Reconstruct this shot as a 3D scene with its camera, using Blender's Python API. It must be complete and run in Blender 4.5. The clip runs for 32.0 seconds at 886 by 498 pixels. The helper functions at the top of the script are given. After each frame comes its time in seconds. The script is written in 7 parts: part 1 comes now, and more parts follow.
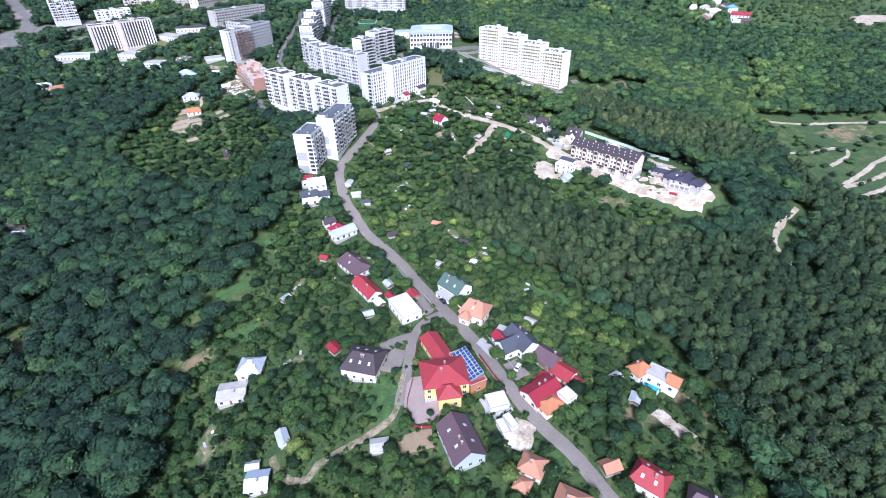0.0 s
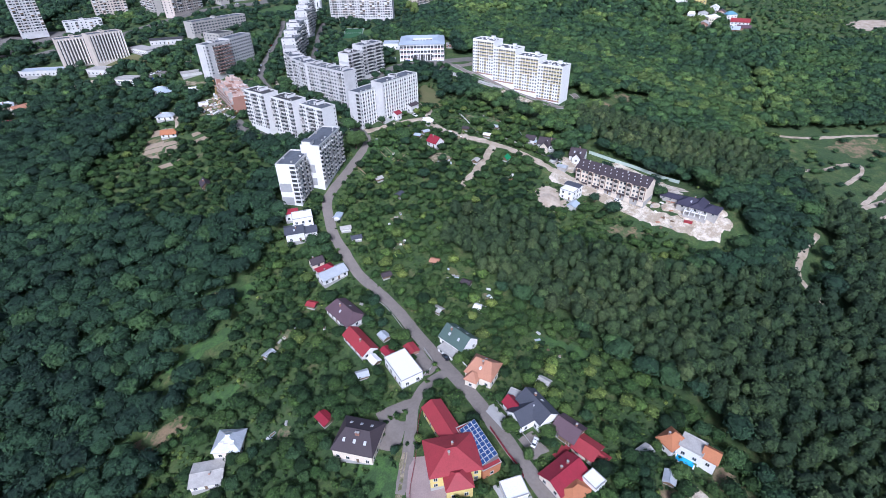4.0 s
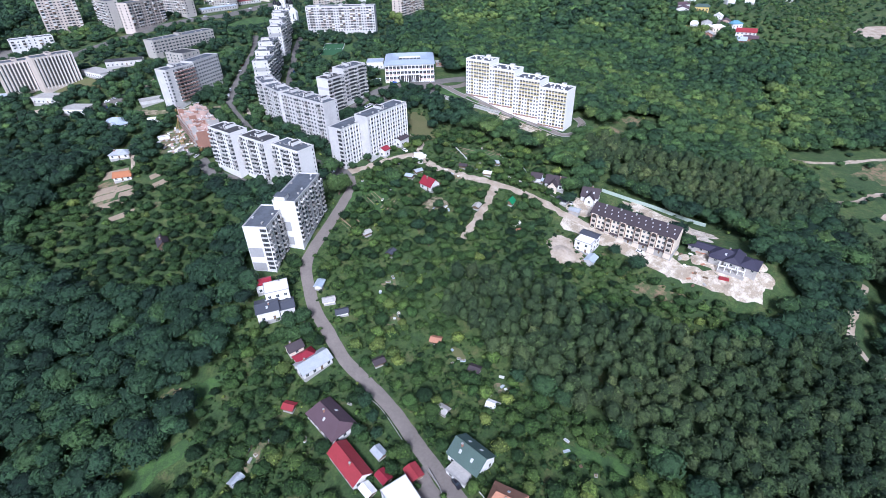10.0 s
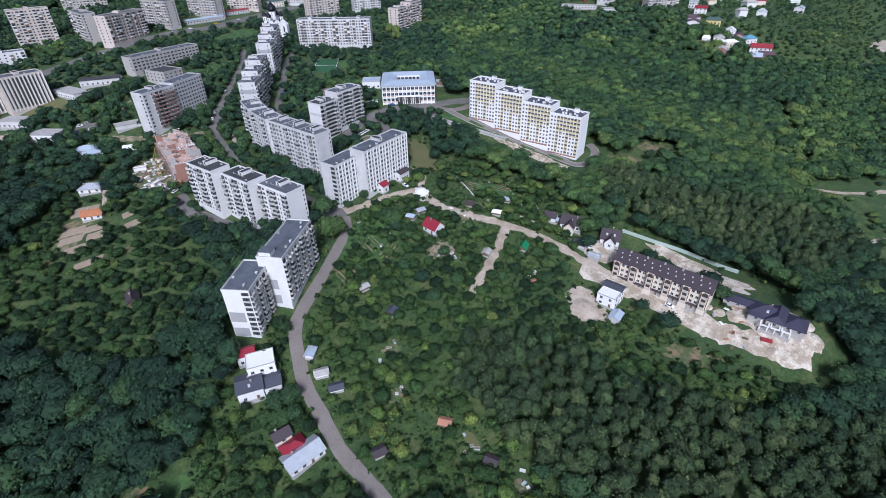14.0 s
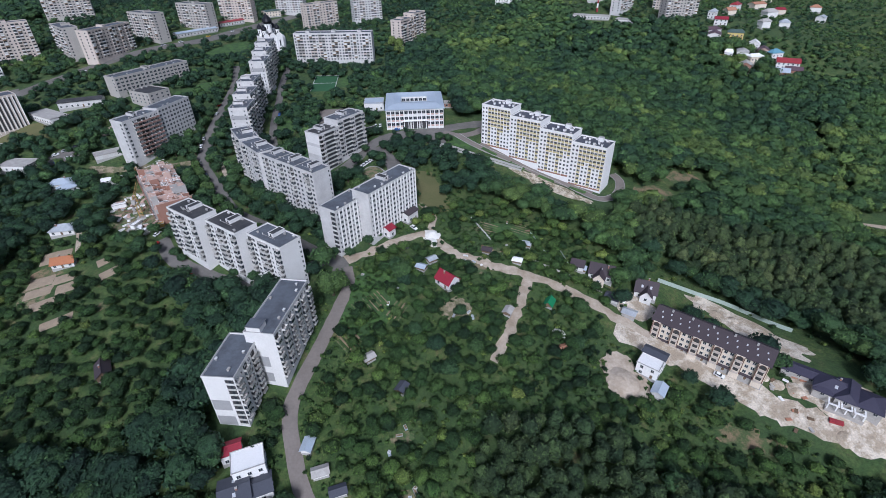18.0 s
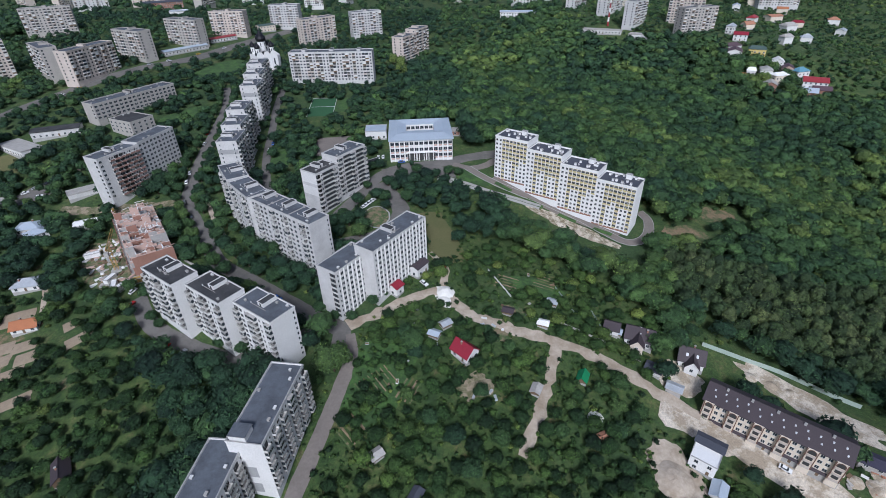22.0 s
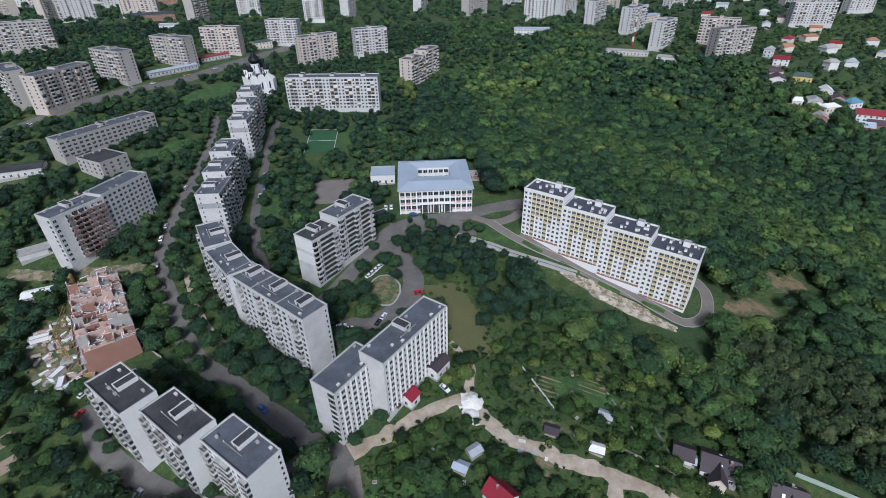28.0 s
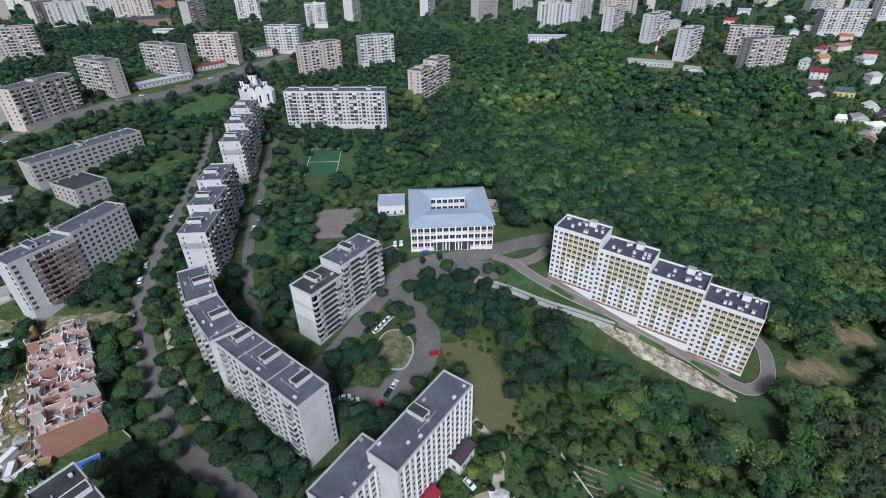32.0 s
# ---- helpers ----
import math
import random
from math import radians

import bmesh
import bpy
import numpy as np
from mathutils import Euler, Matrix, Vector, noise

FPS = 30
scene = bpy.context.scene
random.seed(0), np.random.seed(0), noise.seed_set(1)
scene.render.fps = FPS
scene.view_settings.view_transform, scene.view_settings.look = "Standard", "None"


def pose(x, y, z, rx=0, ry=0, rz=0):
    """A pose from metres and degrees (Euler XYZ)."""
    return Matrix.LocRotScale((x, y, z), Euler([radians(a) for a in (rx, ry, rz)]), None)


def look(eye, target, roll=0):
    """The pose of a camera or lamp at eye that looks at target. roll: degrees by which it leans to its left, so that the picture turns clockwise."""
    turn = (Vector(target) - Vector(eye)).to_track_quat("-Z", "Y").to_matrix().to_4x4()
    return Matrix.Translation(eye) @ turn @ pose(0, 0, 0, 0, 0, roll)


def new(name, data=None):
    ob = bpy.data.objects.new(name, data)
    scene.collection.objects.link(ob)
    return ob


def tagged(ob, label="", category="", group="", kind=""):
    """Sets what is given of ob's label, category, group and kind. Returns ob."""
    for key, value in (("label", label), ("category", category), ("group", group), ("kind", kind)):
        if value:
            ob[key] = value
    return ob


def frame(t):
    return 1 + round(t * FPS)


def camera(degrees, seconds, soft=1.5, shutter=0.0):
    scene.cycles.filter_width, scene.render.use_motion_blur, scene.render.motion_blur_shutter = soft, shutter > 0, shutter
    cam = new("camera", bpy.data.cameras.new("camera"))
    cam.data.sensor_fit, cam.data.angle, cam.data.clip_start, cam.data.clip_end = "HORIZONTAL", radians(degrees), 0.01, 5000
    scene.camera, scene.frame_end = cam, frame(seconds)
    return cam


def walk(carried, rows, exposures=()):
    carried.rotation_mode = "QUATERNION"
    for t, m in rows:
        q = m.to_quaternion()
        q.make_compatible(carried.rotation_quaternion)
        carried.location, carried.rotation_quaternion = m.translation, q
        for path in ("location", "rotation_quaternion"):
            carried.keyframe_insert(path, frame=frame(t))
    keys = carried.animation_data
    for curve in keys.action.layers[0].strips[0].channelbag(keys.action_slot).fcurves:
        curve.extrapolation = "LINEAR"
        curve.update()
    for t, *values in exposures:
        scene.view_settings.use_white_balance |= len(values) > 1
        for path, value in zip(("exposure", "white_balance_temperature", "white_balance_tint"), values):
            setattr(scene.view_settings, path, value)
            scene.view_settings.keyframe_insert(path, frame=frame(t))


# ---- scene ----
cam = camera(84.4, 32.0, soft=0.3)
METRES, EYE, TILT, LEAN, TURN = 290.0, 164.0, 8.86, 1.82, 0.0
ROWS = [
    (0.0, 0.0, 0.0, 0.0, 0.72, -41.94, -0.8),
    (0.5, -0.0021, 0.0133, -0.0003, 0.58, -41.94, -0.81),
    (1.0, -0.0041, 0.0266, -0.0006, 0.42, -41.91, -0.8),
    (1.5, -0.0064, 0.0401, -0.0007, 0.22, -41.9, -0.8),
    (2.0, -0.008, 0.0533, -0.0008, 0.04, -41.88, -0.82),
    (2.5, -0.0101, 0.0664, -0.0013, -0.16, -41.86, -0.85),
    (3.0, -0.0123, 0.0797, -0.0013, -0.36, -41.84, -0.87),
    (3.5, -0.0149, 0.0928, -0.0019, -0.58, -41.86, -0.91),
    (5.5, -0.0232, 0.1484, -0.0027, -1.45, -42.01, -0.91),
    (6.0, -0.0248, 0.1627, -0.0031, -1.61, -42.02, -0.9),
    (6.5, -0.0269, 0.1773, -0.0034, -1.81, -42.03, -0.9),
    (7.0, -0.0287, 0.1919, -0.0036, -1.98, -42.04, -0.87),
    (7.5, -0.0299, 0.2069, -0.0038, -2.16, -42.08, -0.86),
    (8.0, -0.031, 0.2217, -0.0043, -2.33, -42.09, -0.89),
    (8.5, -0.032, 0.2368, -0.0047, -2.5, -42.11, -0.9),
    (9.0, -0.0333, 0.2523, -0.0048, -2.65, -42.13, -0.93),
    (9.5, -0.0343, 0.2677, -0.005, -2.76, -42.14, -0.98),
    (10.0, -0.0357, 0.2831, -0.0055, -2.89, -42.11, -1.04),
    (10.5, -0.0367, 0.2989, -0.0056, -2.97, -42.11, -1.1),
    (11.0, -0.0383, 0.3146, -0.0056, -3.06, -42.08, -1.18),
    (11.5, -0.0412, 0.3304, -0.0058, -3.19, -42.04, -1.28),
    (12.0, -0.0423, 0.3462, -0.006, -3.23, -41.99, -1.31),
    (12.5, -0.0442, 0.362, -0.0063, -3.31, -41.96, -1.35),
    (13.0, -0.0455, 0.3785, -0.0061, -3.36, -41.98, -1.35),
    (13.5, -0.0473, 0.3948, -0.0065, -3.43, -41.94, -1.37),
    (14.0, -0.0491, 0.4114, -0.0065, -3.5, -41.93, -1.38),
    (14.5, -0.0513, 0.4282, -0.0065, -3.56, -41.96, -1.4),
    (16.5, -0.0589, 0.4943, -0.0085, -3.71, -41.93, -1.36),
    (17.0, -0.0609, 0.5113, -0.0088, -3.69, -41.91, -1.34),
    (17.5, -0.0632, 0.5281, -0.0093, -3.68, -41.89, -1.35),
    (18.0, -0.0654, 0.5449, -0.0097, -3.66, -41.85, -1.36),
    (18.5, -0.0673, 0.5618, -0.01, -3.67, -41.82, -1.35),
    (19.0, -0.0698, 0.5782, -0.0108, -3.76, -41.74, -1.37),
    (19.5, -0.0718, 0.595, -0.0112, -3.79, -41.7, -1.35),
    (20.0, -0.0744, 0.6115, -0.0118, -3.86, -41.65, -1.34),
    (20.5, -0.0761, 0.6279, -0.0123, -3.91, -41.59, -1.33),
    (21.0, -0.0781, 0.6445, -0.0125, -3.97, -41.54, -1.32),
    (21.5, -0.0803, 0.6606, -0.0131, -4.02, -41.46, -1.33),
    (22.0, -0.0823, 0.6767, -0.0135, -4.06, -41.39, -1.34),
    (22.5, -0.0843, 0.6927, -0.0135, -4.1, -41.36, -1.37),
    (23.0, -0.0858, 0.7086, -0.014, -4.13, -41.31, -1.37),
    (23.5, -0.0878, 0.7244, -0.0145, -4.16, -41.27, -1.36),
    (24.0, -0.0897, 0.7405, -0.0147, -4.2, -41.25, -1.37),
    (24.5, -0.0912, 0.7563, -0.0151, -4.22, -41.2, -1.38),
    (25.0, -0.0924, 0.7723, -0.0157, -4.23, -41.15, -1.41),
    (25.5, -0.0939, 0.7881, -0.0161, -4.23, -41.12, -1.46),
    (27.5, -0.1005, 0.8507, -0.0223, -3.92, -40.98, -1.68),
    (28.0, -0.1028, 0.866, -0.0243, -3.82, -40.96, -1.74),
    (28.5, -0.105, 0.8815, -0.0262, -3.7, -40.99, -1.78),
    (29.0, -0.107, 0.897, -0.0285, -3.64, -41.01, -1.81),
    (29.5, -0.1091, 0.9125, -0.0305, -3.61, -41.03, -1.84),
    (30.0, -0.1111, 0.9282, -0.0325, -3.58, -41.04, -1.86),
    (30.5, -0.1132, 0.9437, -0.0348, -3.55, -40.99, -1.87),
    (31.0, -0.1152, 0.9594, -0.037, -3.52, -40.97, -1.87),
    (31.5, -0.1171, 0.975, -0.0394, -3.48, -40.91, -1.87),
    (32.0, -0.119, 0.9907, -0.0414, -3.46, -40.87, -1.88),
]
walk(cam, [(t, pose(0, 0, EYE, TILT, LEAN, TURN) @ pose(METRES * x, METRES * y, METRES * z, 90 + pitch, roll, yaw)) for t, x, y, z, yaw, pitch, roll in ROWS],
     exposures=[(0.0, 0.86, 5120, 19), (1.0, 0.56, 5120, 19), (3.0, 0.36, 5120, 19), (6.0, 0.28, 5130, 19), (8.0, 0.52, 5130, 19), (11.0, 0.38, 5160, 18), (14.0, 0.02, 5220, 17), (20.0, -0.22, 5320, 14), (26.0, -0.34, 5400, 12), (32.0, -0.18, 5420, 12)])

# ---- daylight: thin cloud, a wide soft sun behind the flier ----
SUN_AZ, SUN_EL = 184.0, 41.0      # compass bearing from +y, degrees
world = bpy.data.worlds.new("overcast_sky")
scene.world = world
world.use_nodes = True
wn = world.node_tree
sky = wn.nodes.new("ShaderNodeTexSky")
sky.sky_type = "NISHITA"
sky.sun_disc = False
sky.sun_elevation = radians(SUN_EL)
sky.sun_rotation = radians(SUN_AZ)
sky.air_density, sky.dust_density, sky.ozone_density = 1.0, 4.0, 1.0
grey = wn.nodes.new("ShaderNodeHueSaturation")
grey.inputs["Saturation"].default_value = 0.85
wn.links.new(sky.outputs[0], grey.inputs["Color"])
wn.links.new(grey.outputs[0], wn.nodes["Background"].inputs["Color"])
wn.nodes["Background"].inputs["Strength"].default_value = 0.085
sun_data = bpy.data.lights.new("sun", "SUN")
sun_data.energy, sun_data.angle, sun_data.color = 3.3, radians(16), (1.0, 0.955, 0.89)
sun = new("sun", sun_data)
az, el = radians(SUN_AZ), radians(SUN_EL)
sun.matrix_world = look((math.sin(az) * math.cos(el) * 300, math.cos(az) * math.cos(el) * 300, math.sin(el) * 300), (0, 0, 0))

# ---- materials ----
def nodes_of(name):
    m = bpy.data.materials.new(name)
    m.use_nodes = True
    t = m.node_tree
    return m, t, t.nodes["Principled BSDF"]


def noise_tex(t, scale, detail=4.0, rough=0.6):
    co = t.nodes.new("ShaderNodeNewGeometry")
    n = t.nodes.new("ShaderNodeTexNoise")
    n.inputs["Scale"].default_value = scale
    n.inputs["Detail"].default_value = detail
    n.inputs["Roughness"].default_value = rough
    t.links.new(co.outputs["Position"], n.inputs["Vector"])
    return n.outputs["Fac"]


def ramp(t, fac, stops):
    r = t.nodes.new("ShaderNodeValToRGB")
    e = r.color_ramp.elements
    while len(e) < len(stops):
        e.new(0.5)
    for k, (p, c) in zip(e, stops):
        k.position, k.color = p, (*c, 1)
    t.links.new(fac, r.inputs["Fac"])
    return r.outputs["Color"]


def mix(t, fac, a, b, mode="MIX"):
    n = t.nodes.new("ShaderNodeMix")
    n.data_type, n.blend_type = "RGBA", mode
    for s, v in ((n.inputs[0], fac), (n.inputs[6], a), (n.inputs[7], b)):
        if isinstance(v, bpy.types.NodeSocket):
            t.links.new(v, s)
        else:
            s.default_value = v if isinstance(v, float) else (*v, 1)
    return n.outputs[2]


def bump(t, p, fac, strength, dist):
    b = t.nodes.new("ShaderNodeBump")
    b.inputs["Strength"].default_value, b.inputs["Distance"].default_value = strength, dist
    t.links.new(fac, b.inputs["Height"])
    t.links.new(b.outputs[0], p.inputs["Normal"])


def worn(name, colour, dirt=None, rough=0.8, metal=0.0, big=0.12, fine=2.5, amount=0.5, each=0.0, bumps=0.15):
    """A weathered surface: colour and dirt mixed by large stains and fine grain; each: brightness spread between copies."""
    m, t, p = nodes_of(name)
    dirt = dirt or tuple(c * 0.72 for c in colour)
    stain, grain = noise_tex(t, big, 5, 0.7), noise_tex(t, fine, 3, 0.6)
    c = ramp(t, stain, [(0.35, tuple(a + (b - a) * amount for a, b in zip(colour, dirt))), (0.65, colour)])
    g = ramp(t, grain, [(0.25, (0.82, 0.82, 0.82)), (0.7, (1.0, 1.0, 1.0))])
    c = mix(t, 1.0, c, g, "MULTIPLY")
    if each:
        o = t.nodes.new("ShaderNodeObjectInfo")
        lo = 1.0 - each
        c = mix(t, 1.0, c, ramp(t, o.outputs["Random"], [(0.0, (lo, lo, lo * 0.97)), (1.0, (1.0, 1.0, 1.0))]), "MULTIPLY")
    t.links.new(c, p.inputs["Base Color"])
    p.inputs["Roughness"].default_value, p.inputs["Metallic"].default_value = rough, metal
    p.inputs["Specular IOR Level"].default_value = 0.25
    if bumps:
        bump(t, p, grain, bumps, 0.05)
    return m


def plain(name, colour, rough=0.5, metal=0.0):
    m, t, p = nodes_of(name)
    g = noise_tex(t, 1.3, 3)
    t.links.new(ramp(t, g, [(0.3, tuple(c * 0.85 for c in colour)), (0.7, colour)]), p.inputs["Base Color"])
    p.inputs["Roughness"].default_value, p.inputs["Metallic"].default_value = rough, metal
    return m


def leaf_mat(name, stops):
    """Foliage: one tint a tree, from the mesh, a spread between sprays of leaves, and a speckle of single leaves with
    the dark gaps between them painted in.
    """
    m, t, p = nodes_of(name)
    a = t.nodes.new("ShaderNodeAttribute")
    a.attribute_name = "tint"
    c = ramp(t, a.outputs["Fac"], stops)
    g = t.nodes.new("ShaderNodeNewGeometry")
    v = ramp(t, g.outputs["Random Per Island"], [(0.0, (0.5, 0.54, 0.58)), (0.55, (1.0, 1.0, 1.0)), (0.85, (1.25, 1.24, 1.12)), (1.0, (1.75, 1.7, 1.45))])
    c = mix(t, 1.0, c, v, "MULTIPLY")
    # leaf speckle; its dark end paints occlusion between leaf clusters
    f = noise_tex(t, 2.0, 3, 0.8)
    c = mix(t, 1.0, c, ramp(t, f, [(0.32, (0.5, 0.52, 0.56)), (0.66, (1.35, 1.35, 1.25))]), "MULTIPLY")
    t.links.new(c, p.inputs["Base Color"])
    p.inputs["Roughness"].default_value = 0.6
    p.inputs["Specular IOR Level"].default_value = 0.25
    bump(t, p, noise_tex(t, 1.8, 3, 0.75), 1.0, 0.9)
    return m


def mottle(name, a, b, scale):
    """Two covers that break through one another in patches."""
    m, t, p = nodes_of(name)
    n, g = noise_tex(t, scale, 6, 0.7), noise_tex(t, 1.5, 5, 0.75)
    c = ramp(t, n, [(0.42, a), (0.56, b)])
    c = mix(t, 1.0, c, ramp(t, g, [(0.25, (0.55, 0.55, 0.55)), (0.7, (1.2, 1.2, 1.15))]), "MULTIPLY")
    t.links.new(c, p.inputs["Base Color"])
    p.inputs["Roughness"].default_value = 1.0
    bump(t, p, g, 0.6, 0.4)
    return m


def ground_mat():
    m, t, p = nodes_of("meadow_ground")
    big, mid, fine = noise_tex(t, 0.018, 5, 0.65), noise_tex(t, 0.12, 7, 0.75), noise_tex(t, 0.8, 6, 0.8)
    c = ramp(t, mid, [(0.3, (0.022, 0.046, 0.016)), (0.45, (0.046, 0.086, 0.022)), (0.57, (0.082, 0.118, 0.034)), (0.68, (0.16, 0.135, 0.066))])
    c = mix(t, ramp(t, big, [(0.45, (0, 0, 0)), (0.65, (0.8, 0.8, 0.8))]), c, (0.042, 0.080, 0.028))
    c = mix(t, 1.0, c, ramp(t, fine, [(0.3, (0.4, 0.43, 0.42)), (0.68, (1.35, 1.35, 1.25))]), "MULTIPLY")
    t.links.new(c, p.inputs["Base Color"])
    p.inputs["Roughness"].default_value = 0.95
    bump(t, p, fine, 0.7, 0.6)
    return m


